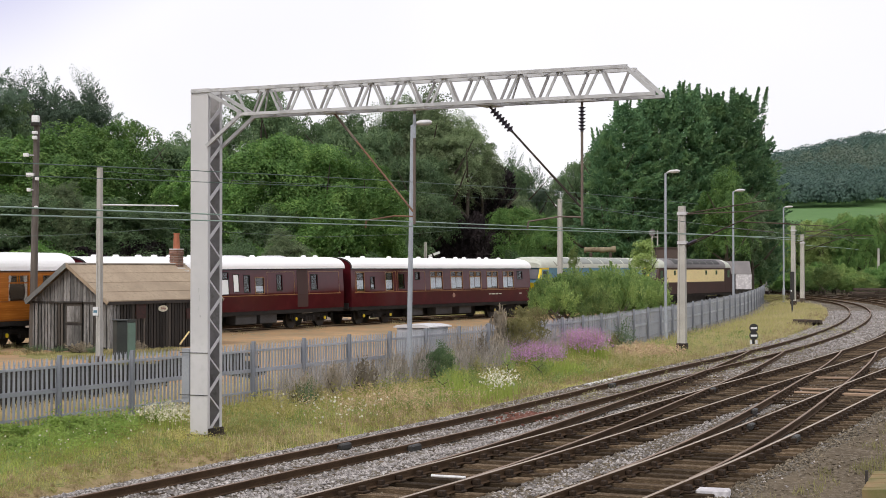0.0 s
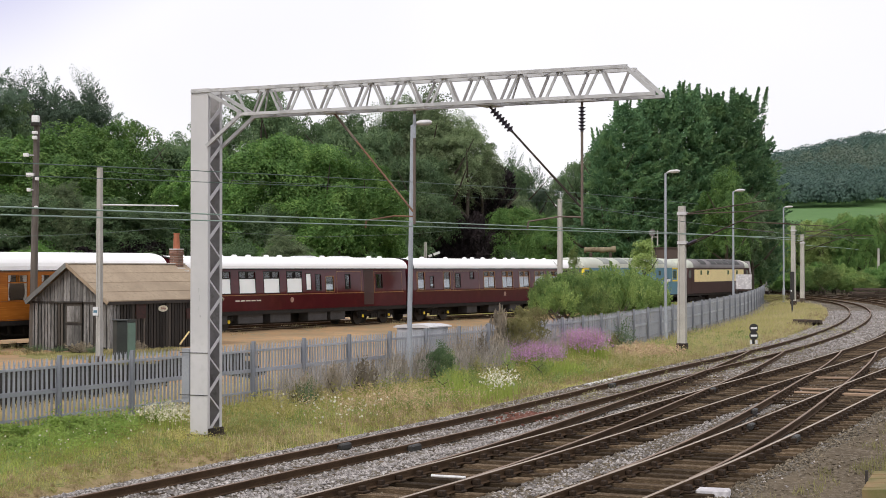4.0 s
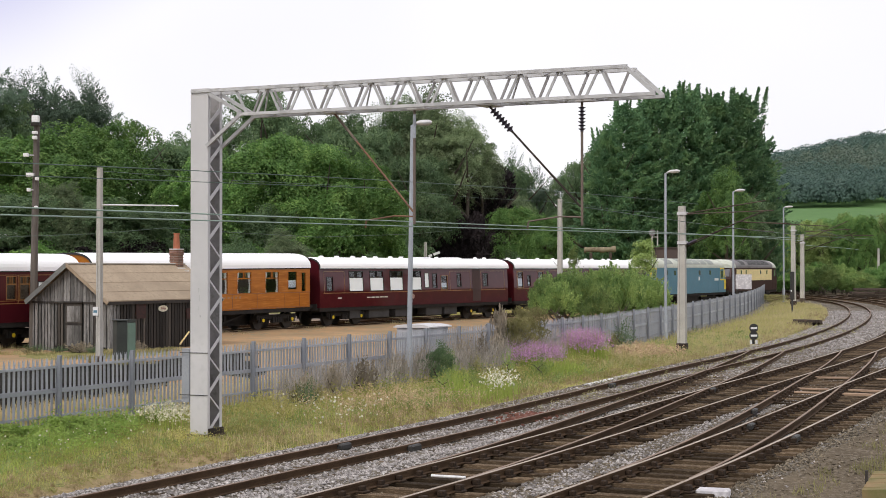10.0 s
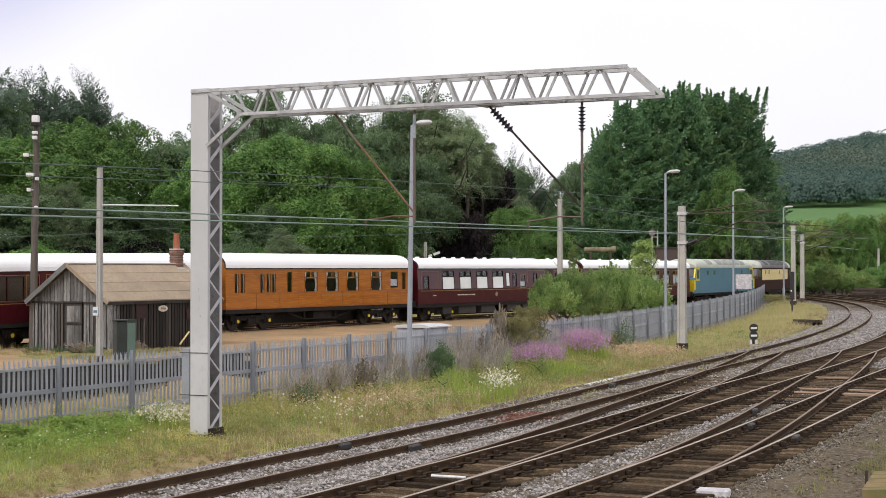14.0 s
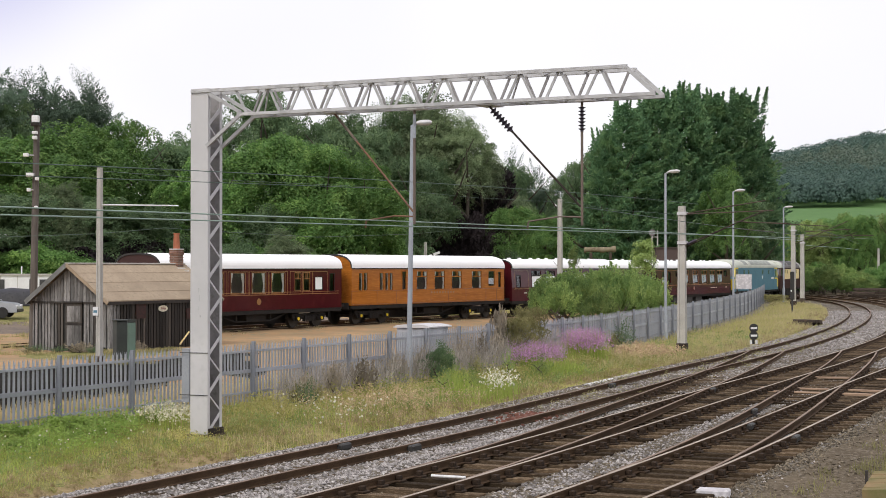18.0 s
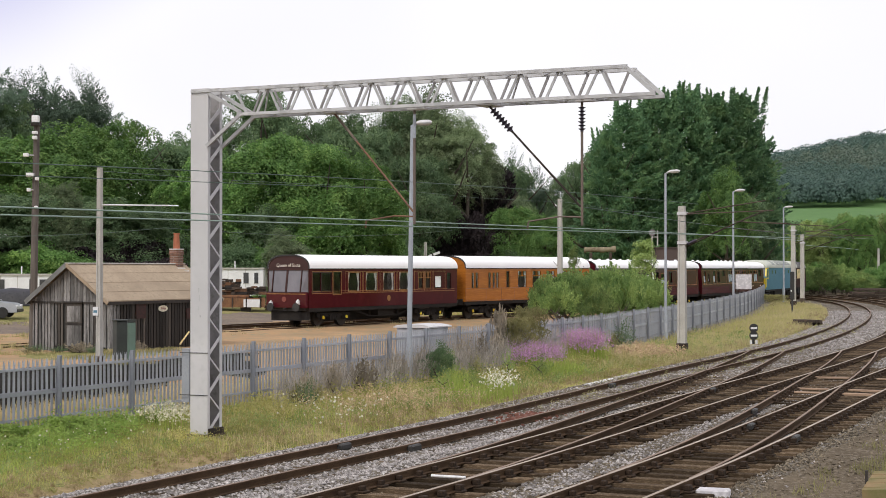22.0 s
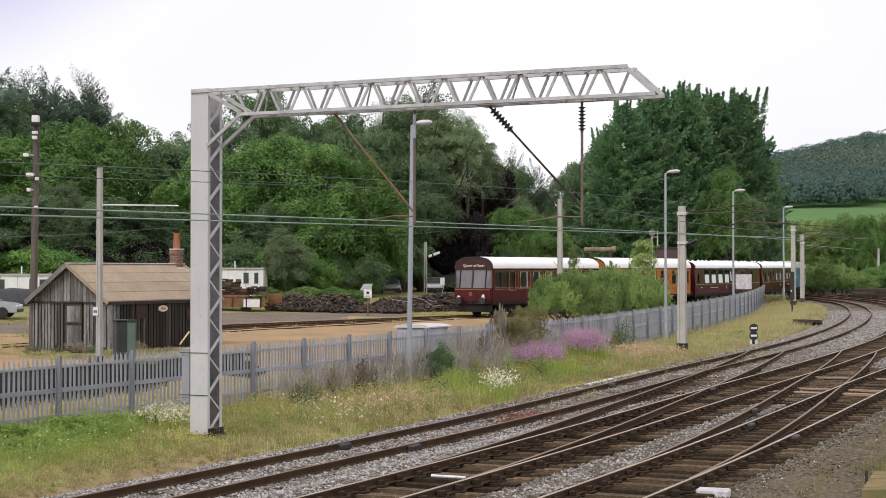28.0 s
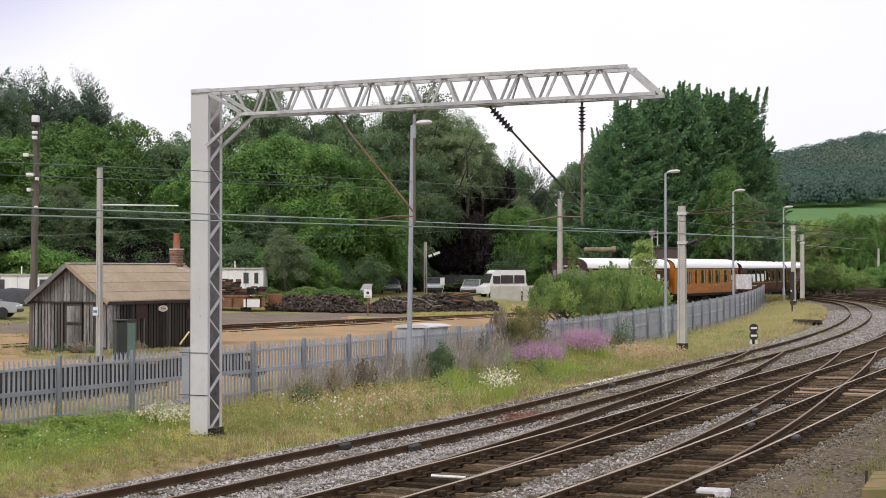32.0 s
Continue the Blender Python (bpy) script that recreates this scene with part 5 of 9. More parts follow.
m4 = concrete_mast(30.44, 135.0, 7.53, 0.36, arms=(7.13,))
arm(m4, (((-5.5, 0, 7.45), (3.0, 0, 6.9)), ((-4.2, 0.1, 7.3), (-0.2, 0, 7.2)), ((0.2, 0, 5.4), (4.6, 0, 7.3))), "dark_rust", 0.036)
m5 = concrete_mast(33.77, 146.0, 7.03, 0.34, arms=(6.23,))
arm(m5, (((0.25, 0, 4.9), (5.0, 0, 6.6)), ((0.25, 0, 6.4), (6.5, 0, 6.3)), ((0.25, 0, 6.7), (4.5, 0, 6.9))), "dark_rust", 0.036)
m6 = concrete_mast(39.85, 195.0, 6.88, 0.3, label="far pale concrete mast")
m7 = concrete_mast(41.67, 200.0, 6.38, 0.3, label="far pale concrete mast")
m8 = concrete_mast(60.28, 215.0, 6.57, 0.3, label="far pale concrete mast")


def lamp_post(x, y, top, lean=0.0, r=0.075, reach=0.75):
    z0 = level(x, y)
    v = empty("street_lamp", pose(x, y, z0 - 0.05, 0, lean, 0), "grey steel lamp post beside the fence", "lamp post", "lamp posts")
    h = top - z0
    part("column", tubes(((0, 0, 1.4), (0, 0, h), r * 0.8, r * 0.62), n=10), "lamp_steel", v)
    part("lower_column", tubes(((0, 0, -0.3), (0, 0, 1.4), r * 1.15), n=10), "lamp_steel", v)
    part("bracket", tubes(((0, 0, h - 0.02), (reach * 0.35, -0.1, h + 0.05), 0.04)), "lamp_steel", v)
    bm = bmesh.new()
    sec = [(0.1, 0.05), (reach * 0.4, 0.13), (reach * 0.8, 0.14), (reach, 0.07)]
    rings = []
    for x1, w in sec:
        rings.append([bm.verts.new((x1, w * math.cos(a) - 0.1, h + 0.06 + 0.1 * math.sin(a) * (w / 0.14) + 0.05 * x1)) for a in [math.tau * k / 8 for k in range(8)]])
    for a, b in zip(rings, rings[1:]):
        for k in range(8):
            bm.faces.new((a[k], a[(k + 1) % 8], b[(k + 1) % 8], b[k]))
    bm.faces.new(rings[0])
    bm.faces.new(rings[-1][::-1])
    part("lantern", tidy(bm), "galv", v, "pale grey lantern head")
    part("door_plate", boxes((-0.05, 0.05, -r * 1.15 - 0.01, -r * 1.1, 0.5, 1.0)), "fence", v)


lamp_post(-1.16, 52.5, 8.75, 0.85, 0.11, 0.65)
lamp_post(11.82, 82.5, 8.96, 0.0, 0.095, 0.75)
lamp_post(20.37, 109.0, 9.28, 0.0, 0.1, 0.8)
lamp_post(32.45, 148.0, 9.66, 0.0, 0.11, 0.85)

# lamp pole behind the hut
px0, py0 = -16.50, 62.5
v = empty("floodlight_pole", pose(px0, py0, 0.5, 0, 0.9, 0), "brown wooden pole with small lamps and loudspeakers", "pole")
part("pole", tubes(((0, 0, -0.3), (0, 0, 9.1), 0.16, 0.12), n=10), "wood_mid", v)
for x, z, w, h2, mt in ((0.0, 9.35, 0.28, 0.28, "white"), (-0.02, 8.8, 0.2, 0.12, "white"), (-0.02, 8.6, 0.17, 0.14, "white"), (-0.36, 7.9, 0.2, 0.14, "white"), (-0.18, 7.1, 0.3, 0.16, "white"), (0.1, 6.95, 0.13, 0.13, "white"), (-0.22, 6.5, 0.14, 0.14, "white"), (0.08, 5.8, 0.12, 0.12, "white")):
    part("lamp_box", boxes((x - w / 2, x + w / 2, -0.3, -0.1, z - h2 / 2, z + h2 / 2), bevel=0.02), mt, v, "small white lamp housing")
    part("lamp_bracket", tubes(((0, -0.05, z), (x, -0.2, z), 0.025)), "galv", v)
part("pole_cap", boxes((-0.16, 0.16, -0.34, 0.1, 9.08, 9.2)), "wood_dark", v)


def wire(rows, r=0.0095, label="green weathered overhead line wire", material="wire"):
    """A wire through points (x, y, z) with smooth sag."""
    cu = bpy.data.curves.new("overhead_wire", "CURVE")
    cu.dimensions, cu.bevel_depth, cu.bevel_resolution = "3D", r, 1
    sp = cu.splines.new("POLY")
    sp.points.add(len(rows) - 1)
    for p, q in zip(sp.points, rows):
        p.co = (*q, 1)
    cu.materials.append(M[material])
    ob = new("overhead_wire", cu)
    return tagged(ob, label, "wire", "overhead wires")


def along(fx, z_of, y0, y1, off=0.0, step=2.0):
    out, y = [], y0
    while y < y1:
        out.append((fx(y) + off, y, z_of(y)))
        y += step
    out.append((fx(y1) + off, y1, z_of(y1)))
    return out


wire(along(x_t1, lambda y: 4.68 + 0.0125 * (y - 23.7), 18, 78, 0.0), 0.014)
wire(along(x_t1, lambda y: 4.80 + 0.0125 * (y - 23.7) - 0.000085 * (y - 23.7) ** 2, 18, 78, 0.0), 0.014)
wire(along(x_t1, lambda y: 5.48 + 0.036 * (y - 23.7) - 0.0004 * (y - 23.7) ** 2, 18, 58, 0.0), 0.009, "thin dark catenary wire", "thin_wire")
wire(along(x_t1, lambda y: 5.285 + 0.033 * (y - 23.7), 18, 34.5, 0.0), 0.008, "thin dark catenary wire", "thin_wire")
wire(along(x_t2, lambda y: 5.32 - 0.2 * math.sin((y - 33) / 45 * math.pi), 36, 78, -0.5), 0.009, "thin dark catenary wire", "thin_wire")
wire(along(x_t1, lambda y: 5.0 + 0.004 * (y - 78), 78, 108, 0.1), 0.014)
wire(along(x_t1, lambda y: 6.0 - 0.5 * math.sin((y - 78) / 68 * math.pi), 78, 108, 0.1), 0.011, "thin dark catenary wire", "thin_wire")
wire(along(x_t2, lambda y: 5.2, 90, 110, -0.6), 0.012)
wire([(-15.97, 56, 4.98), (-12.50, 56, 5.10), (-10.02, 56, 5.31)], 0.010, "thin green line from the pole", "thin_wire")
wire([(-10.02, 56, 5.31), (-7.94, 60, 5.23), (-5.54, 68, 5.22), (-1.86, 80, 5.60), (0.54, 92, 6.09)], 0.010, "thin green line to the far mast", "thin_wire")
wire([(-11.05, 50, 6.99), (-7.94, 60, 7.24), (-3.77, 72, 7.65), (1.71, 84, 7.67), (6.89, 92, 7.77)], 0.010, "thin line between concrete posts", "thin_wire")
wire([(6.89, 92, 7.83), (9.57, 86, 7.08), (12.06, 78.4, 6.56)], 0.010, "thin line between concrete masts", "thin_wire")


# ---- weathered plank hut ----
def hut():
    v = empty("wooden_hut", Matrix.Translation((-12.95, 60.5, 0.5)) @ Matrix.Rotation(math.atan2(0.883, 0.47), 4, "Z"), "weathered grey plank hut with a felted roof and chimney", "hut")
    L, W, E, R = 6.95, 4.0, 2.06, 3.42
    gab = lambda y: E + (R - E) * (1 - abs(y - W / 2) / (W / 2))
    rng = random.Random(5)

    def plank(x0, x1, y0, y1, z0, za, zb, material, along_y):
        bm = bmesh.new()
        if along_y:
            pts = [(x0, y0, z0), (x0, y1, z0), (x0, y1, zb), (x0, y0, za)]
            d = Vector((x1 - x0, 0, 0))
        else:
            pts = [(x0, y0, z0), (x1, y0, z0), (x1, y0, zb), (x0, y0, za)]
            d = Vector((0, y1 - y0, 0))
        a = [bm.verts.new(p) for p in pts]
        b = [bm.verts.new(Vector(p) + d) for p in pts]
        bm.faces.new(a)
        bm.faces.new(b[::-1])
        for k in range(4):
            bm.faces.new((a[k], a[(k + 1) % 4], b[(k + 1) % 4], b[k]))
        part("plank", tidy(bm), material, v)

    y = 0.0
    while y < W - 0.01:
        w = min(rng.uniform(0.14, 0.2), W - y)
        dep = rng.uniform(0, 0.02)
        lo = rng.uniform(-0.02, 0.06)
        for x0 in (0.0, L - 0.03):
            if x0 == 0.0 and y + w > 1.37 and y < 2.25:
                plank(x0 - dep, x0 + 0.03, y + 0.013, y + w - 0.013, 2.02, gab(y), gab(y + w), "wood_grey", True)
            elif x0 == 0.0:
                plank(x0 - dep, x0 + 0.03, y + rng.uniform(0.015, 0.04), y + w - rng.uniform(0.015, 0.04), lo + (rng.random() < 0.25) * rng.uniform(0.05, 0.35), E - 0.05, E - 0.05, "wood_grey" if rng.random() < 0.85 else "wood_mid", True)
                plank(x0 - dep - 0.015, x0 + 0.03, y + 0.013, y + w - 0.013, E - 0.03, gab(y + 0.006), gab(y + w - 0.006), "wood_grey", True)
            else:
                plank(x0, x0 + 0.03, y, y + w, 0, gab(y), gab(y + w), "wood_grey", True)
        y += w
    x = 0.03
    while x < L - 0.03:
        w = min(rng.uniform(0.15, 0.21), L - 0.03 - x)
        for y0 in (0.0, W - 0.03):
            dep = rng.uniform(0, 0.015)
            # long sides mix in more dark planks, their shade included in the colour
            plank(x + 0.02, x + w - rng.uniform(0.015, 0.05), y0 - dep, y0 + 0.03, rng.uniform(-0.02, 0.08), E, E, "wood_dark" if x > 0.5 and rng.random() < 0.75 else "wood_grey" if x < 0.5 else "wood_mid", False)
        x += w
    # black box added inside so the plank gaps look as dark as shade
    part("inner_lining", boxes((0.05, L - 0.05, 0.05, W - 0.05, 0.0, E - 0.1)), "black", v)
    part("tie_beam", boxes((-0.05, -0.022, 0, W, E - 0.1, E - 0.02)), "wood_dark", v)
    door = part("door", boxes((-0.045, -0.005, 1.4, 2.22, 0.25, 1.98)), "wood_mid", v, "narrow plank door with a boarded window")
    for y_, w_ in ((1.47, 0.3), (1.8, 0.34)):
        part("door_panel", boxes((-0.06, -0.044, y_, y_ + w_, 1.25, 1.86)), "wood_grey", door)
        part("door_plank", boxes((-0.062, -0.044, y_ - 0.04, y_ + w_, 0.3, 1.1)), "wood_grey", door)
    part("door_rail", boxes((-0.065, -0.044, 1.38, 2.24, 1.12, 1.2)), "wood_dark", door)
    part("door_lintel", boxes((-0.1, -0.03, 1.35, 2.27, 1.985, 2.05)), "wood_dark", v)
    part("corner_post", boxes((-0.06, 0.04, -0.05, 0.04, 0, E)), "wood_grey", v)
    # roof slopes in three felt courses each
    o = 0.28
    for s in (0, 1):
        for k in range(4):
            a, b = k / 4, (k + 1) / 4
            bm = bmesh.new()

            def rp(t, dz):
                yy = (-0.1 + (W / 2 + 0.1) * t)
                zz = E - 0.03 + (R + 0.09 - E + 0.03) * t + dz
                return (yy if s == 0 else W - yy), zz
            (ya, za), (yb, zb) = rp(a - (0.02 if k else 0), 0.022), rp(b, 0.002)
            pts = []
            for xx in (-o, L + o):
                pts.append([bm.verts.new((xx, ya, za)), bm.verts.new((xx, yb, zb)), bm.verts.new((xx, yb, zb + 0.045)), bm.verts.new((xx, ya, za + 0.045))])
            for q in range(4):
                bm.faces.new((pts[0][q], pts[0][(q + 1) % 4], pts[1][(q + 1) % 4], pts[1][q]))
            bm.faces.new(pts[0][::-1])
            bm.faces.new(pts[1])
            part("roof_course", tidy(bm), "felt", v, "sun-bleached tan roofing felt")
        for xx in (-o - 0.03, L + o):
            bm = bmesh.new()
            y_a, y_b = (-0.12, W / 2) if s == 0 else (W + 0.12, W / 2)
            bar(bm, (xx + 0.015, y_a, E - 0.07), (xx + 0.015, y_b, R + 0.07), 0.13 if s == 0 else 0.19, 0.03)
            part("barge_board", bm, "felt" if s == 0 else "wood_barge", v)
        part("gutter_board", boxes((-o, L + o, (-0.11, W + 0.08)[s], (-0.08, W + 0.11)[s], E - 0.13, E - 0.01)), "wood_dark", v)
    part("ridge_cap", boxes((-o, L + o, W / 2 - 0.11, W / 2 + 0.11, R + 0.1, R + 0.16), bevel=0.02), "concrete", v, "pale grey ridge strip")
    # chimney of single bricks
    cx, cy = L - 0.23, W / 2
    ch = part("chimney", boxes((cx - 0.2, cx + 0.2, cy - 0.2, cy + 0.2, R - 0.2, R + 0.74)), "mortar", v, "short brick chimney")
    brick = boxes((-0.105, 0.105, -0.05, 0.05, -0.03, 0.03), bevel=0.006)
    b0 = part("brick", brick, "brick", ch, m=pose(cx - 0.12, cy - 0.165, R - 0.1))
    for row in range(12):
        z = R - 0.12 + row * 0.075
        sh = 0.0 if row % 2 else 0.05
        grow = 0.03 if row in (9, 10) else 0.0
        for s in (-1, 1):
            for k in (-1, 1):
                again(b0, pose(cx + k * (0.115 - sh * 0.3), cy + s * (0.165 + grow), z), ch)
                again(b0, pose(cx + s * (0.165 + grow), cy + k * (0.115 - sh * 0.3), z, 0, 0, 90), ch)
    part("chimney_cap", boxes((cx - 0.23, cx + 0.23, cy - 0.23, cy + 0.23, R + 0.742, R + 0.78), bevel=0.01), "white", ch, "whitened mortar cap")
    pot = tubes(((cx, cy, R + 0.77), (cx, cy, R + 1.42), 0.145, 0.12), ((cx, cy, R + 1.4), (cx, cy, R + 1.46), 0.14), n=14)
    part("chimney_pot", pot, "terracotta", ch, "red clay chimney pot")
    part("lead_flashing", boxes((cx - 0.3, cx + 0.2, cy - 0.32, cy - 0.225, R - 0.14, R - 0.04), (cx - 0.02, cx + 0.24, cy - 0.5, cy - 0.3, R - 0.24, R - 0.16)), "white", ch, "white painted flashing")
    # things fixed to the long side
    bm = bmesh.new()
    ring_pts = [(3.2 + 0.3 * math.cos(a), 1.72 + 0.13 * math.sin(a)) for a in [math.tau * k / 16 for k in range(16)]]
    a = [bm.verts.new((x, -0.04, z)) for x, z in ring_pts]
    b = [bm.verts.new((x, -0.06, z)) for x, z in ring_pts]
    bm.faces.new(b)
    bm.faces.new(a[::-1])
    for k in range(16):
        bm.faces.new((a[k], a[(k + 1) % 16], b[(k + 1) % 16], b[k]))
    pl = part("wall_plate", tidy(bm), "petal", v, "small oval cream plate")
    for k in range(3):
        part("writing_bar", boxes((3.03, 3.37, -0.066, -0.061, 1.65 + k * 0.055, 1.672 + k * 0.055)), "red_paint", pl)
    part("notice_board", boxes((1.5, 2.1, -0.06, -0.02, 1.35, 1.95)), "dark_red", v, "faded red board")
    part("notice_board", boxes((4.75, 5.05, -0.06, -0.02, 1.25, 1.7)), "dark_red", v, "faded red board")


hut()
v = empty("equipment_cabinet", pose(-11.09, 54.0, 0.42, 0, 0, 28), "dark grey steel cabinet beside the hut", "cabinet")
part("cabinet_body", boxes((-0.32, 0.32, -0.25, 0.25, -0.1, 1.6), bevel=0.02), "cab_dark", v)
part("cabinet_lid", boxes((-0.35, 0.35, -0.28, 0.28, 1.604, 1.66), bevel=0.01), "cab_dark", v)
v = empty("green_post", pose(-10.66, 53.2, 0.38, 0, 0, 15), "green painted steel post beside the cabinet", "post")
part("post", boxes((-0.13, 0.13, -0.1, 0.1, -0.2, 1.62), bevel=0.015), "green_paint", v)
part("post_cap", boxes((-0.14, 0.1, -0.1, 0.1, 1.624, 1.74)), "cab_dark", v)
v = empty("loose_stick", pose(-10.66, 64.2, 1.0, 0, 36, 10), "yellow stick leaning against the hut", "stick")
part("stick", boxes((-0.035, 0.035, -0.03, 0.03, -0.36, 0.3)), "cream", v)


# ---- yard things ----
def car(x, y, rz, body, label, L=4.2, w=1.72, h=1.45, van=False):
    """A parked car; x runs forward."""
    z0 = level(x, y)
    v = empty("parked_van" if van else "parked_car", pose(x, y, z0, 0, 0, rz), label, "van" if van else "car", "parked vehicles")
    a = L / 2
    if van:
        low = [(-a, 0.35), (-a, 1.25), (a - 0.6, 1.25), (a - 0.06, 1.05), (a, 0.8), (a, 0.35)]
        top = [(-a + 0.02, 1.254), (-a + 0.1, h - 0.1), (-a + 0.3, h), (a - 1.3, h), (a - 1.02, h - 0.22), (a - 0.58, 1.254)]
        glass = ((-a + 0.3, -a + 1.35, 1.36, 2.12), (-a + 1.5, a - 1.75, 1.36, 2.12), (a - 1.65, a - 0.95, 1.34, 2.05))
    else:
        low = [(-a, 0.35), (-a, 0.9), (-a + 0.2, 0.95), (a - 1.3, 0.95), (a - 0.2, 0.82), (a, 0.6), (a, 0.3)]
        top = [(-a + 0.1, 0.954), (-a + 0.75, h), (a - 2.0, h), (a - 1.15, 0.954)]
        glass = ()

    def shell(profile, half, taper):
        bm = bmesh.new()
        p = [bm.verts.new((q, -half * (taper if z > 1.2 else 1), z)) for q, z in profile]
        r = [bm.verts.new((q, half * (taper if z > 1.2 else 1), z)) for q, z in profile]
        bm.faces.new(p)
        bm.faces.new(r[::-1])
        n = len(profile)
        for k in range(n):
            bm.faces.new((p[k], p[(k + 1) % n], r[(k + 1) % n], r[k]))
        bmesh.ops.bevel(bm, geom=bm.edges[:], offset=0.04, segments=2, affect="EDGES")
        return tidy(bm)

    part("car_body", shell(low, w / 2, 1.0), body, v)
    part("cabin", shell(top, w / 2 - 0.03, 0.86), body if van else "darkglass", v)
    if van:
        for g in glass:
            for s in (-1, 1):
                part("side_window", boxes((g[0], g[1], s * (w / 2 - 0.06) - 0.03, s * (w / 2 - 0.06) + 0.03, g[2], g[3]), bevel=0.02), "darkglass", v)
        bm = bmesh.new()
        q = [bm.verts.new(p) for p in ((a - 0.63, -0.8, 1.36), (a - 0.63, 0.8, 1.36), (a - 0.98, 0.7, h - 0.4), (a - 0.98, -0.7, h - 0.4))]
        bm.faces.new(q)
        r = bmesh.ops.extrude_face_region(bm, geom=bm.faces[:])
        bmesh.ops.translate(bm, vec=(0.05, 0, 0.05), verts=[e for e in r["geom"] if isinstance(e, bmesh.types.BMVert)])
        part("windscreen", tidy(bm), "darkglass", v)
    else:
        part("roof_panel", boxes((-a + 0.7, a - 1.95, -w / 2 * 0.82, w / 2 * 0.82, h - 0.01, h + 0.035), bevel=0.02), body, v)
        for s in (-1, 1):
            for q0, q1 in (((-a + 0.12, 0.95), (-a + 0.74, h)), ((a - 1.18, 0.95), (a - 2.0, h)), ((-0.25, 0.95), (-0.3, h))):
                part("window_pillar", bar(bmesh.new(), (q0[0], s * (w / 2 - 0.02), q0[1]), (q1[0], s * (w / 2 * 0.85), q1[1]), 0.07, 0.05), body, v)
        part("bumper", boxes((a - 0.04, a + 0.06, -w / 2 + 0.05, w / 2 - 0.05, 0.32, 0.5), bevel=0.03), "black", v)
    for s in (-1, 1):
        part("headlight", boxes((a - 0.1, a + 0.02, s * 0.62 - 0.14, s * 0.62 + 0.14, 0.6, 0.74), bevel=0.03), "white", v)
        for q in (-a + 0.75, a - 0.8):
            wh = part("wheel", tubes(((q, s * w / 2 - 0.1, 0.31), (q, s * w / 2 + 0.03, 0.31), 0.31), n=18), "rubber", v)
            part("wheel_rim", tubes(((q, s * (w / 2 + 0.031), 0.31), (q, s * (w / 2 + 0.045), 0.31), 0.19), n=14), "sky_car_silver", wh)


v = empty("equipment_housing", pose(-0.77, 59.0, 0.02, 0, 0, 62), "low grey equipment housing with a pale curved lid", "equipment cabinet")
part("housing_body", boxes((-0.8, 0.8, -0.7, 0.7, -0.1, 1.6), bevel=0.04), "fence", v)
bm = bmesh.new()
lid = [(-0.78, 1.604), (-0.78, 1.65), (-0.6, 1.7), (-0.3, 1.73), (0.3, 1.73), (0.6, 1.7), (0.78, 1.65), (0.78, 1.604)]
extrude_x(bm, lid, -0.88, 0.88)
part("lid", tidy(bm), "galv", v, "pale weathered lid")
for k in range(4):
    part("door_seam", boxes((-0.75 + k * 0.49, -0.73 + k * 0.49, -0.712, -0.702, 0.1, 1.5)), "under", v)
car(-26.6, 89.5, 4, "sky_car_silver", "silver car parked on the sandy yard", 4.4, 1.75, 1.4)
v = empty("covered_pile", pose(-28.95, 103.0, level(-28.95, 103), 0, 0, 8), "dark load under a sagging black tarpaulin", "tarpaulin")
bm = bmesh.new()
rng = random.Random(3)
rings = []
for q, h_, w_ in ((-3.2, 0.7, 1.1), (-2.2, 0.95, 1.3), (-0.9, 1.05, 1.4), (0.3, 1.08, 1.4), (1.3, 1.05, 1.35), (2.2, 0.92, 1.2), (2.9, 0.6, 0.9)):
    rings.append([bm.verts.new((q + rng.uniform(-0.06, 0.06), w_ * math.cos(math.pi * k / 8) * (1 + 0.06 * rng.random()), max(0.0, h_ * math.sin(math.pi * k / 8) ** 0.7 + rng.uniform(-0.07, 0.07)))) for k in range(9)])
for a, b in zip(rings, rings[1:]):
    for k in range(8):
        bm.faces.new((a[k], a[k + 1], b[k + 1], b[k]))
bm.faces.new(rings[0][::-1])
bm.faces.new(rings[-1])
part("sheet", tidy(bm), "tarp", v, smooth=True)
car(-5.13, 150.0, -82, "sky_car_silver", "silver car facing the yard", 4.0)
car(-0.85, 156.0, -88, "sky_car_silver", "silver car parked before the trees", 4.0)
car(5.6, 148.0, -158, "white", "white minibus with dark side windows", 4.5, 1.95, 2.62, van=True)
car(2.87, 152.0, -100, "sky_car_silver", "pale car parked beside the minibus", 4.0)


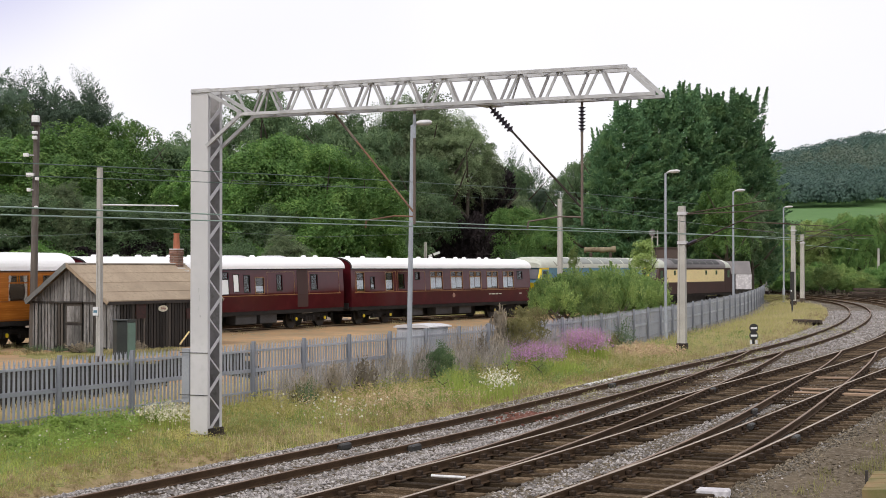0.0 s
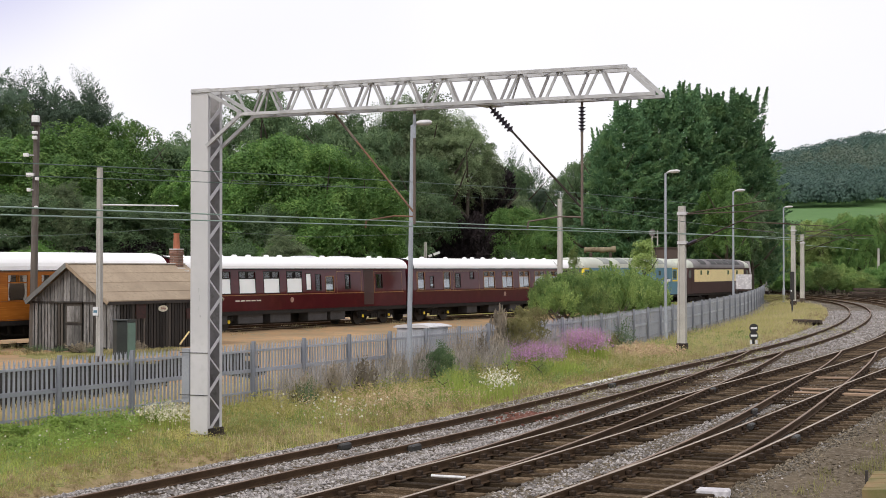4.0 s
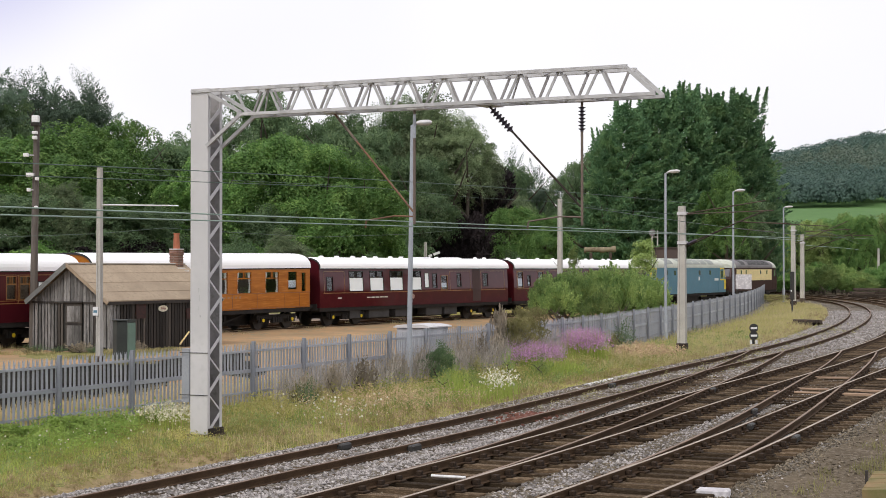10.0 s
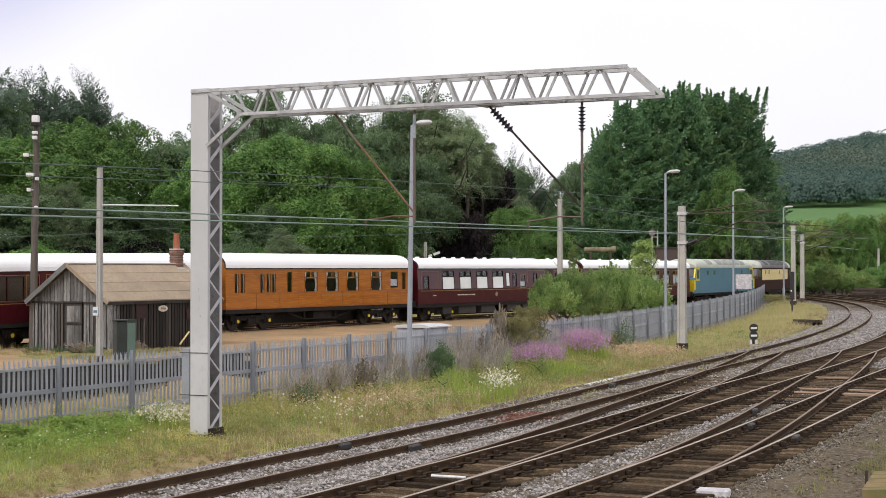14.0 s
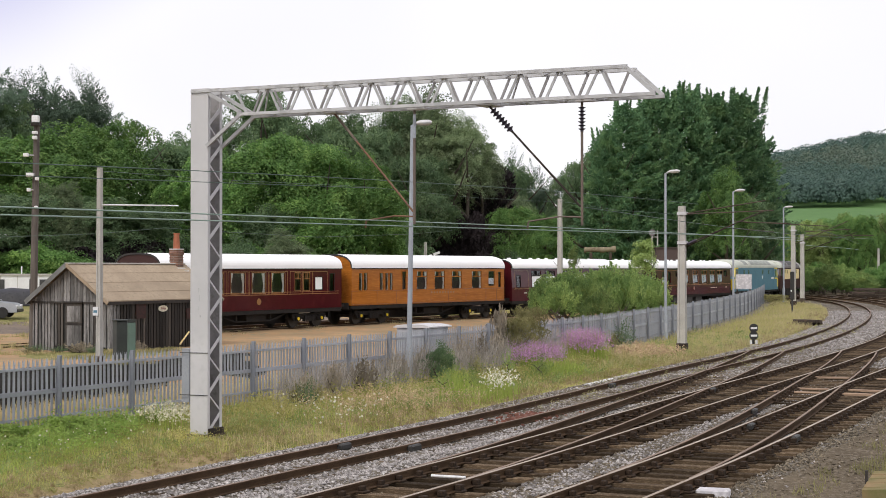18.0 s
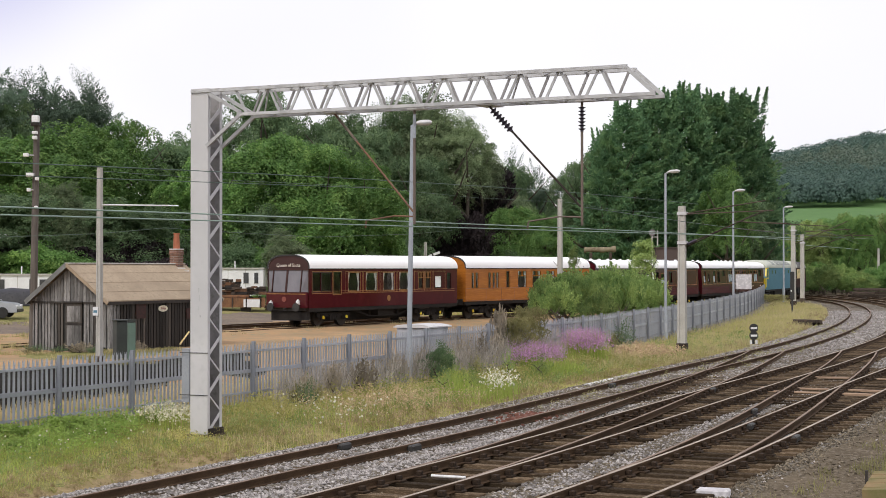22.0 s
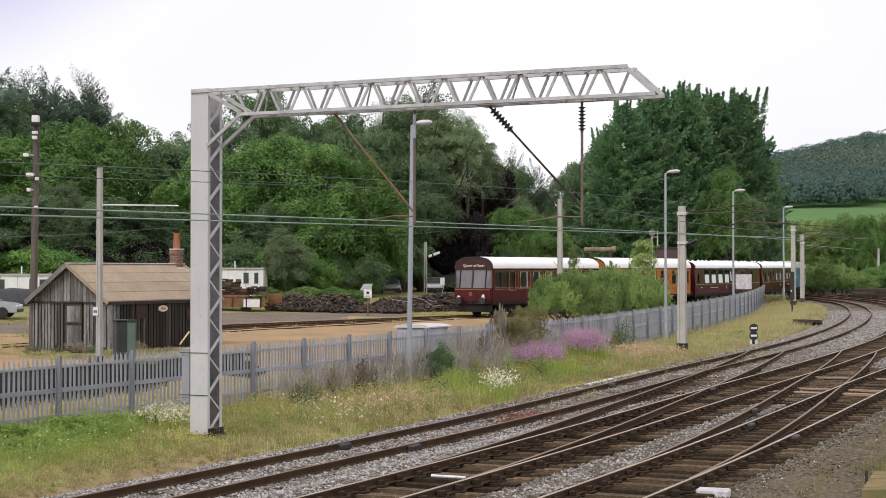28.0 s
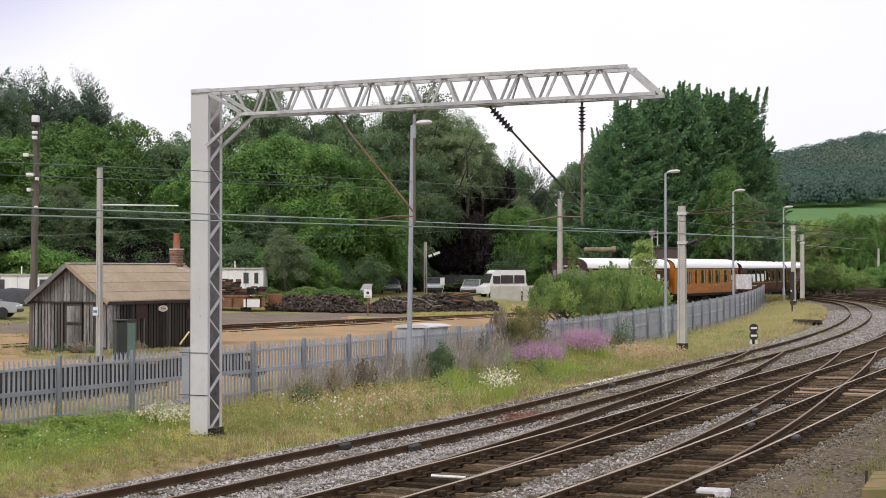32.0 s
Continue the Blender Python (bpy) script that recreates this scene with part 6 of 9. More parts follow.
def cabin(x0, x1, y, top, label, windows, depth=3.0):
    z0 = level((x0 + x1) / 2, y)
    v = empty("portable_cabin", pose((x0 + x1) / 2, y + depth / 2, z0), label, "cabin", "portable cabins")
    w, h = (x1 - x0) / 2, top - z0
    part("wall_panel", boxes((-w, w, -depth / 2, depth / 2, 0.2, h - 0.12)), "white", v)
    n = max(2, int(2 * w / 1.2))
    for k in range(n + 1):
        part("panel_joint", boxes((-w + 2 * w * k / n - 0.02, -w + 2 * w * k / n + 0.02, -depth / 2 - 0.012, -depth / 2 + 0.01, 0.22, h - 0.14)), "concrete", v)
    part("roof", boxes((-w - 0.08, w + 0.08, -depth / 2 - 0.1, depth / 2 + 0.1, h - 0.118, h)), "concrete", v, "flat grey roof")
    for a, b in windows:
        f = part("window", boxes((a - (x0 + x1) / 2, b - (x0 + x1) / 2, -depth / 2 - 0.02, -depth / 2 + 0.01, h - 1.25, h - 0.4)), "darkglass", v)
        part("window_frame", boxes((a - (x0 + x1) / 2 - 0.05, b - (x0 + x1) / 2 + 0.05, -depth / 2 - 0.035, -depth / 2 - 0.022, h - 1.3, h - 1.25)), "concrete", f)
    part("skid", boxes((-w, w, -depth / 2 + 0.1, depth / 2 - 0.1, -0.05, 0.196)), "wood_dark", v)
    part("vent_pipe", tubes(((w * 0.3, 0, h), (w * 0.3, 0, h + 0.55), 0.05)), "white", v)


cabin(-35.60, -28.18, 112.0, 3.44, "white portable cabin behind the yard", ((-32.01, -31.60), (-29.81, -29.49), (-29.08, -28.51)))
cabin(-21.37, -14.34, 124.0, 3.89, "white portable cabin beside the rusty wagon", ((-15.92, -15.51), (-15.06, -14.74)))

# rusty wagon with a load of scrap
v = empty("flat_wagon", pose(-14.24, 107.0, 0.78, 0, 0, 5), "rusty brown wagon loaded with scrap", "wagon")
part("wagon_floor", boxes((-3.2, 2.0, -1.2, 1.2, 0.75, 1.0)), "rust_deep", v)
part("wagon_side", boxes((-3.2, 2.0, -1.25, -1.15, 0.4, 1.05)), "rust", v, "bent rusty side plate")
part("pale_panel", boxes((0.55, 1.75, -1.3, -1.26, 0.42, 0.95)), "white", v, "scraped white panel")
part("load_plate", boxes((-2.9, 0.9, -1.1, 1.1, 1.05, 1.25), bevel=0.03), "rust", v)
rng = random.Random(8)
x_ = -3.0
while x_ < 1.7:
    w_ = rng.uniform(0.16, 0.5)
    h_ = (1.0 if x_ < 0.2 else 0.45) * rng.uniform(0.75, 1.05)
    z_ = 1.254
    while z_ < 1.254 + h_:
        t_ = rng.uniform(0.08, 0.24)
        o_ = rng.uniform(-0.12, 0.12)
        part("scrap_piece", boxes((x_ - 0.03, x_ + w_ + 0.06 * rng.random(), -0.95 + o_, 0.8 + o_, z_, z_ + t_ - 0.012), bevel=0.012), rng.choice(("dark_rust", "dark_rust", "dark_rust", "wood_dark", "rust_deep", "rust_deep")), v, m=pose(0, 0, 0, 0, rng.uniform(-1.5, 1.5), rng.uniform(-2, 2)))
        z_ += t_
    x_ += w_
for k in range(6):
    part("side_stake", boxes((-3.1 + k * 0.95, -3.0 + k * 0.95, -1.3, -1.252, 0.35, 1.08)), "dark_rust", v)
for k in range(2):
    part("wagon_wheel", tubes(((-2.2 + 2.9 * k, -1.0, 0.35), (-2.2 + 2.9 * k, -0.85, 0.35), 0.38), n=16), "wheel", v)
v = empty("rusty_tank", pose(-11.81, 109.0, level(-11.81, 109), 0, 0, 10), "orange rusty steel box by the heap", "steel box")
part("tank_shell", boxes((-0.5, 0.5, -0.5, 0.5, 0.02, 1.15), bevel=0.04), "rust", v)

# heap of old sleepers and scrap
heap = empty("sleeper_heap", pose(0, 0, 0), "long dark heap of old timber sleepers and scrap", "scrap heap")
rng = random.Random(11)
hs = sleeper_mesh(2.5)
hs.materials.clear()
hs.materials.append(M["dark_rust"])
for k in range(120):
    t = rng.random()
    y = 107.5 + 5.5 * rng.random() + 5 * t
    px_ = -11.9 + 15.6 * t
    x = px_ + rng.uniform(-0.4, 0.4)
    g = level(x, y)
    prof = 1.1 * math.sin(math.pi * min(1, max(0.08, (y - 107.3 - 5 * t) / 5.6))) * (0.75 + 0.3 * math.sin(t * 11) + 0.2 * math.sin(t * 27)) * (0.6 + 0.4 * min(1, t * 4))
    o = new("sleeper", hs)
    o.parent = heap
    o.matrix_basis = pose(x, y, g + 0.25 + max(0.0, prof) * rng.random() ** 0.5, rng.uniform(-12, 12), rng.uniform(-12, 12), rng.choice((0, 0, 90)) + rng.uniform(-25, 25)) @ Matrix.Diagonal((rng.uniform(0.2, 0.6), rng.uniform(0.5, 0.9), rng.uniform(0.6, 1.0), 1))
for k in range(10):
    x, y = -1.59 + rng.uniform(-2.4, 3.2), 112 + rng.uniform(-1, 2)
    a = Vector((x, y, level(x, y) + 0.9 + rng.uniform(0, 0.5)))
    part("scrap_tube", tubes((a, a + Vector((rng.uniform(0.8, 2.0), rng.uniform(-0.4, 0.4), rng.uniform(-0.7, 0.3))), 0.07)), rng.choice(("rust", "dark_rust", "dark_rust", "tank_grey")), heap)
rows_ = []
for i in range(80):
    t = i / 79
    row = []
    for j in range(13):
        u = j / 12
        y = 107.3 + 5.7 * u + 5 * t
        x = -11.9 + 15.6 * t
        h = 1.0 * math.sin(math.pi * u) * (0.75 + 0.3 * math.sin(t * 11) + 0.2 * math.sin(t * 27)) * (0.6 + 0.4 * min(1, t * 4)) * min(1.0, 12 * t, 12 * (1 - t))
        row.append((x + 0.15 * noise.noise((t * 40, u * 9, 1)), y, level(x, y) - 0.05 + max(0.0, h * 0.9) + 0.16 * noise.noise((x * 1.7, y * 1.7, 2)) + 0.1 * noise.noise((x * 5, y * 5, 6))))
    rows_.append(row)
o = new("debris_mound", raw_mesh("debris_mound", [p for r_ in rows_ for p in r_], [(i * 13 + j, i * 13 + j + 1, i * 13 + j + 14, i * 13 + j + 13) for i in range(79) for j in range(12)], "scrap_soil"))
o.parent = heap
vs, fs = [], []
for k in range(3400):
    t = rng.random()
    y = 107.4 + 5.6 * rng.random() + 5 * t
    x = -11.9 + 15.6 * t + rng.uniform(-0.5, 0.5)
    prof = 1.15 * math.sin(math.pi * min(1, max(0.05, (y - 107.3 - 5 * t) / 5.6))) * (0.75 + 0.3 * math.sin(t * 11) + 0.2 * math.sin(t * 27)) * (0.6 + 0.4 * min(1, t * 4))
    m = pose(x, y, level(x, y) + 0.1 + max(0.0, prof) * rng.random() ** 0.4, rng.uniform(-40, 40), rng.uniform(-40, 40), rng.uniform(0, 180))
    a, b, c = rng.uniform(0.06, 0.26), rng.uniform(0.03, 0.09), rng.uniform(0.03, 0.08)
    n0 = len(vs)
    vs += [tuple(m @ Vector((a * i, b * j, c * q))) for i in (-1, 1) for j in (-1, 1) for q in (-1, 1)]
    fs += [tuple(n0 + i for i in f) for f in ((0, 1, 3, 2), (4, 6, 7, 5), (0, 4, 5, 1), (2, 3, 7, 6), (0, 2, 6, 4), (1, 5, 7, 3))]
o = new("broken_timber", raw_mesh("broken_timber", vs, fs, "scrap_bits"))
o.parent = heap
o["kind"] = "stuff"
for x_, r_ in ((0.66, 0.5), (0.24, 0.42), (1.70, 0.45)):
    y_ = 113.0
    part("scrap_ring", tubes(((x_, y_ - 0.1, level(x_, y_) + 1.0), (x_ + 0.1, y_ + 0.15, level(x_, y_) + 1.0), r_), n=18), "dark_rust", heap)

v = empty("metal_lean_to", pose(-6.05, 122.0, level(-6.05, 122)), "grey sheet metal lean-to behind the heap", "shelter")
part("roof_sheet", slab((-0.45, -0.6, 1.1), (0.45, -0.6, 1.1), (0.5, 0.5, 1.6), (-0.2, 0.5, 1.6), 0.03), "galv_inner", v)
for sx in (-0.4, 0.4):
    part("post", boxes((sx - 0.04, sx + 0.04, -0.55, -0.47, -0.1, 1.08)), "concrete", v)
    part("post", boxes((sx * 0.6 - 0.04, sx * 0.6 + 0.04, 0.38, 0.46, -0.1, 1.48)), "concrete", v)
v = empty("bent_metal_frame", pose(-2.3, 109.8, level(-2.3, 109.8) + 0.45), "bent grey metal frame on the scrap heap", "scrap")
for a_, b_ in (((-0.7, 0, 0.5), (-0.2, 0, 0.42)), ((-0.2, 0, 0.42), (0.1, -0.05, 0.75)), ((0.1, -0.05, 0.75), (0.9, -0.05, 0.6)), ((0.9, -0.05, 0.6), (1.6, -0.1, 0.1)), ((1.6, -0.1, 0.1), (2.3, -0.1, 0.2)), ((1.2, 0.1, 0.55), (1.9, 0, 0.42)), ((-0.7, 0, 0.5), (-1.3, 0.1, 0.58)), ((-1.3, 0.1, 0.58), (-1.6, 0.1, 0.85))):
    part("bent_tube", tubes((a_, b_, 0.026), n=6), "galv_inner", v)
v = empty("warning_sign", pose(-5.13, 106.0, 0.55), "white warning board on an orange stake", "sign")
part("stake", boxes((-0.05, 0.05, -0.04, 0.04, -0.2, 1.35)), "rust", v)
part("board", boxes((-0.27, 0.27, -0.07, -0.045, 1.3, 1.86)), "white", v)
part("symbol", tubes(((0, -0.07, 1.62), (0, -0.078, 1.62), 0.1), n=14), "black", v)
part("writing_bar", boxes((-0.18, 0.18, -0.078, -0.071, 1.38, 1.42)), "red_paint", v)

v = empty("semaphore_signal", pose(-1.69, 150.0, level(-1.69, 150)), "old pale signal post with a white arm", "signal")
for sx in (-0.11, 0.11):
    part("post", tubes(((sx, 0, 0), (sx * 0.6, 0, 5.0), 0.07)), "concrete", v)
part("signal_arm", boxes((0.0, 1.15, -0.12, -0.08, -0.12, 0.12)), "white", v, m=pose(0.3, 0, 3.62, 0, -20, 0), label="white signal arm with a dark stripe")
part("arm_stripe", boxes((0.35, 0.5, -0.127, -0.122, -0.12, 0.12)), "black", v, m=pose(0.3, 0, 3.62, 0, -20, 0))
for k in range(6):
    part("cross_brace", bar(bmesh.new(), (-0.15, 0, 0.4 + k * 0.7), (0.15, 0, 0.9 + k * 0.7), 0.04, 0.03), "concrete", v)
v = empty("white_notice", pose(-0.06, 154.0, level(-0.06, 154)), "plain white notice board by the cars", "sign")
part("board", boxes((-0.22, 0.22, -0.03, 0.0, 0.8, 1.55)), "white", v)
part("post", boxes((-0.04, 0.04, 0.003, 0.06, -0.1, 1.5)), "concrete", v)
for k, (px_a, px_b, top) in enumerate(((868, 922, 507), (925, 950, 507), (952, 985, 508))):
    y = 142.5
    x0, x1 = (px_a - 784) / 2750 * y, (px_b - 784) / 2750 * y
    z0 = level((x0 + x1) / 2, y)
    tagged(part("concrete_block", boxes((x0, x1, y - 0.4, y + 0.4, z0 - 0.1, 2.24), bevel=0.05), "concrete"), "weathered pale concrete block on the grass", "concrete block", "concrete blocks")
v = empty("back_wall", pose(1.80, 160.0, level(1.80, 160)), "dark grey boarded wall behind the cars", "wall")
for k in range(24):
    part("board", boxes((-4.5 + k * 0.4, -4.12 + k * 0.4, -0.03, 0.03, 0, 1.75 + 0.04 * math.sin(k * 2.3))), "tank_grey", v)

# rusty crane boiler and brown store beyond the train
v = empty("rusty_boiler", pose(15.27, 150.0, level(15.27, 150)), "rusty yellow boiler on a tall timber staging", "boiler")
zt = 5.64 - level(15.27, 150)
part("boiler_barrel", tubes(((-1.5, 0, zt), (1.1, 0, zt), 0.22), ((1.0, 0, zt + 0.04), (1.4, 0, zt + 0.04), 0.3), ((-0.1, 0, zt - 0.03), (0.3, 0, zt - 0.03), 0.27), ((-1.65, 0, zt - 0.05), (-1.45, 0, zt - 0.05), 0.26), n=14), "yellow_rust", v)
for sx in (-1.0, 0.9):
    part("staging_leg", boxes((sx - 0.12, sx + 0.12, -0.3, 0.3, 0, zt - 0.28)), "dark_rust", v)
v = empty("brown_store", pose(22.22, 152.0, level(22.22, 152)), "brown sheeted store building behind the train", "building")
zt = 6.22 - level(22.22, 152)
part("wall", boxes((-1.6, 1.15, -1.5, 1.5, 0, zt - 0.45)), "brown_sheet", v)
part("roof", boxes((-1.7, 1.25, -1.6, 1.6, zt - 0.446, zt - 0.36)), "brown_sheet", v)
for k in range(8):
    part("sheet_rib", boxes((-1.55 + k * 0.34, -1.5 + k * 0.34, -1.53, -1.504, 0.05, zt - 0.46)), "brown_sheet", v)
v = empty("lineside_shed", pose(29.35, 156.0, level(29.35, 156)), "small dark brown shed with a grey roof", "shed")
zt = 4.55 - level(29.35, 156)
part("wall", boxes((-1.3, 1.3, -1.0, 1.0, -0.1, zt - 1.3)), "under", v)
part("roof", tidy(extrude_x(bmesh.new(), [(-1.15, zt - 1.296), (-0.15, zt), (0.15, zt), (1.15, zt - 1.296)], -1.4, 1.4)), "roof_grey", v)
v = empty("round_sign", pose(18.84, 140.0, level(18.84, 140)), "grey round sign on a post", "sign")
zt = 7.05 - level(18.84, 140)
part("disc", tubes(((0, -0.06, zt), (0, -0.02, zt), 0.3), n=18), "roof_grey", v)
part("post", tubes(((0, 0.03, 0), (0, 0.03, zt + 0.1), 0.06), ((0.5, 0.03, zt - 1.2), (0.5, 0.03, zt + 0.2), 0.06), ((0, 0.03, zt - 0.4), (0.5, 0.03, zt - 0.4), 0.04)), "concrete", v)

# ---- lineside things ----
v = empty("lineside_board", pose(23.60, 122.0, level(23.60, 122), 0, 0, -5), "large pale weathered board on two posts", "board")
part("board", boxes((-0.62, 0.62, -0.03, 0.0, 2.38 - 0.6, 3.54 - 0.6)), "board_pale", v)
for sx in (-0.5, 0.5):
    part("post", boxes((sx - 0.05, sx + 0.05, 0.003, 0.1, -0.2, 2.6)), "wood_dark", v)
v = empty("shunting_signal", pose(15.37, 77.0, level(15.37, 77), 0, 0, 12), "black disc shunting signal with white bars", "signal")
part("signal_base", boxes((-0.2, 0.2, -0.2, 0.2, -0.2, 0.12), bevel=0.03), "concrete", v)
for z in (0.58, 0.95):
    d = part("disc", tubes(((0, -0.02, z), (0, -0.07, z), 0.22), n=20), "black", v)
    part("white_bar", boxes((-0.17, 0.17, -0.082, -0.072, z - 0.05, z + 0.05)), "white", d)
    part("lamp_housing", boxes((0.02, 0.24, 0.0, 0.25, z - 0.16, z + 0.16), bevel=0.03), "black", v)
part("signal_stand", boxes((-0.06, 0.06, -0.02, 0.08, 0.16, 0.9)), "black", v)
for sx in (-0.17, 0.12):
    part("white_leg", tubes(((sx, -0.1, 0.16), (sx, -0.1, 0.36), 0.06)), "white", v)
v = empty("timber_stack", pose(23.5, 101.0, level(23.5, 101.0), 0, 0, -58), "dark pile of old timbers beside the siding", "timber stack")
for k, (yy, zz, rr) in enumerate(((-0.4, 0.0, 0), (-0.05, 0.0, 3), (0.35, 0.0, -4), (-0.2, 0.19, 2), (0.2, 0.19, -7))):
    part("timber", boxes((-1.1 + 0.12 * k, 1.0 + 0.1 * k, yy - 0.13, yy + 0.13, zz, zz + 0.18), bevel=0.015), "dark_rust", v, m=pose(0, 0, 0, 0, 0, rr))
v = empty("colour_light_signal", pose(26.52, 118.0, level(26.52, 118)), "dark signal cabinet on a slim post", "signal")
part("post", tubes(((0, 0, -0.2), (0, 0, 2.9), 0.07)), "tank_grey", v)
part("backing_board", boxes((-0.15, 0.15, -0.12, 0.06, 1.45 - level(26.52, 118), 3.59 - level(26.52, 118)), bevel=0.03), "black", v)
part("lens", tubes(((-0.1, -0.12, 1.75), (-0.1, -0.15, 1.75), 0.06)), "white", v)
for k, (y0, y1) in enumerate(((52.0, 54.6), (54.9, 58.2))):
    bm = bmesh.new()
    sweep(bm, [(-0.12, 0), (0.12, 0), (0.12, 0.12), (-0.12, 0.12)], [((x_t1(y) - 2.0, y, level(x_t1(y) - 2.0, y) - 0.01), (0.9, -0.43)) for y in np.linspace(y0, y1, 5)])
    tagged(part("cable_trough", tidy(bm), "white" if k == 0 else "concrete"), "pale concrete cable trough beside the siding", "trough", "cable troughs")
v = empty("white_marker_block", pose(4.62, 26.6, -0.1, 0, 0, -20), "white painted concrete block at the trackside", "concrete block")
part("block", boxes((-0.28, 0.28, -0.16, 0.16, -0.1, 0.2), bevel=0.03), "board_pale", v)
v = empty("timber_walkway_panel", pose(8.35, 28.6, -0.2, 0, 0, -20), "low brown timber boarding beside the line", "boarding")
for k in range(9):
    part("board", boxes((-0.45, 1.2, -1.95 + k * 0.3, -1.655 + k * 0.3, 0.0, 0.26 + 0.006 * (k % 2))), "moss_board", v, m=pose(0, 0, 0, 0, -4, 0))
part("post", boxes((-0.51, -0.46, -0.8, -0.72, -0.1, 0.42)), "wood_dark", v)
for fx, fz, off, y, ln in ((x_t1, z_t1, 0.7535, 34.6, 0.5), (x_t1, z_t1, -0.7535, 34.2, 0.45), (x_t3, z_t2, -0.7535, 36.6, 0.5), (x_t3, z_t2, 0.7535, 34.6, 0.5), (x_t2, z_t2, -0.7535, 47.5, 0.6), (x_s2, z_t2, -0.7535, 40.5, 0.5), (x_t1, z_t1, -0.7535, 50.5, 0.5)):
    o = part("rail_joint_block", boxes((-0.14, 0.14, -ln / 2, ln / 2, -0.16, -0.015), bevel=0.03), "black", T1, "dark insulated rail joint", m=at_track(fx, fz, y) @ pose(off, 0, 0))
part("stretcher_bar", tubes(((-0.33, 0, -0.1), (0.33, 0.05, -0.1), 0.026)), "white", T2, "white painted stretcher bar", m=at_track(x_t2, z_t2, 28.1))
for y in (48.2, 53.0, 46.8):
    part("new_sleeper", boxes((-2.2, 2.2, -0.13, 0.13, -0.30, -0.135), bevel=0.01), "new_sleeper", T3, "fresh orange-brown timber", m=at_track(x_t3, z_t2, y) @ pose(-1.1, 0.36, 0))
part("wooden_plank", boxes((-0.8, 0.5, -0.12, 0.12, -0.14, -0.09)), "new_sleeper", T1, "loose bare plank between the tracks", m=at_track(x_t1, z_t1, 26.9) @ pose(1.75, 0, 0, 0, 0, 40))
rng = random.Random(61)
bm = bmesh.new()
for k in range(300):
    x_, y_, s_ = rng.gauss(0, 0.28), rng.gauss(0, 0.75), rng.uniform(0.02, 0.06)
    box(bm, x_ - s_, x_ + s_, y_ - s_ * 0.7, y_ + s_ * 0.7, -0.19, -0.125 + 0.02 * rng.random())
part("rust_scatter", bm, "red_rust", T1, "scatter of red rust flakes on the ballast", m=at_track(x_t1, z_t1, 42.0) @ pose(0.3, 0, 0))
v = empty("beam_stack", pose(47.41, 168.0, level(47.41, 168), 0, 0, 8), "long low stack of dark old beams beyond the tracks", "beam stack")
rng = random.Random(62)
for r_ in range(4):
    x = -4.3 + 0.35 * r_ + rng.uniform(0, 0.3)
    while x < 7.2:
        ln = rng.uniform(2.4, 4.2)
        part("beam", boxes((x, x + ln, -0.5 + 0.06 * r_ + rng.uniform(-0.12, 0.0), 0.3, r_ * 0.32, r_ * 0.32 + rng.uniform(0.22, 0.3)), bevel=0.03), rng.choice(("scrap_soil", "dark_rust", "wood_mid")), v, m=pose(0, 0, 0, 0, rng.uniform(-0.6, 0.6), 0))
        x += ln + rng.uniform(0.03, 0.9 if r_ == 3 else 0.1)



# ---- vegetation ----
def leaf_cloud(seed, n_clumps, spread, clump_r, n_leaf, leaf, squash=0.8, gap=0.0, droop=0.0, up=0.35):
    """Vertices and faces of a crown: leaves gathered in clumps over an uneven mass."""
    rng = np.random.default_rng(seed)
    sx, sy, sz = spread
    d = rng.normal(size=(n_clumps, 3))
    d /= np.linalg.norm(d, axis=1)[:, None]
    d[:, 2] = np.where(d[:, 2] < -0.5, -d[:, 2], d[:, 2])
    rad = 0.55 + 0.45 * rng.random(n_clumps) ** 0.6
    lump = 1 + 0.22 * np.sin(d[:, 0] * 4 + seed) * np.cos(d[:, 1] * 3 + 2 * seed) + 0.12 * np.sin(d[:, 2] * 7 + seed)
    cen = d * (rad * lump)[:, None] * np.array([sx, sy, sz])
    cr = clump_r * (0.6 + 0.8 * rng.random(n_clumps))
    which = rng.integers(0, n_clumps, n_leaf)
    q = rng.normal(size=(n_leaf, 3))
    q /= np.linalg.norm(q, axis=1)[:, None]
    q[:, 2] = np.where(rng.random(n_leaf) < up, np.abs(q[:, 2]), q[:, 2])
    r = cr[which] * (0.75 + 0.35 * rng.random(n_leaf))
    pos = cen[which] + q * r[:, None] * np.array([1, 1, squash])
    pos[:, 2] -= droop * rng.random(n_leaf)
    nrm = q + 0.7 * rng.normal(size=(n_leaf, 3))
    nrm /= np.linalg.norm(nrm, axis=1)[:, None]
    t = np.cross(nrm, rng.normal(size=(n_leaf, 3)))
    t /= np.linalg.norm(t, axis=1)[:, None]
    b = np.cross(nrm, t)
    s = leaf * (0.6 + 0.8 * rng.random(n_leaf))[:, None]
    v = np.stack([pos + t * s, pos + b * s * 0.55, pos - t * s, pos - b * s * 0.55], axis=1).reshape(-1, 3)
    f = np.arange(n_leaf * 4).reshape(-1, 4)
    return v, f


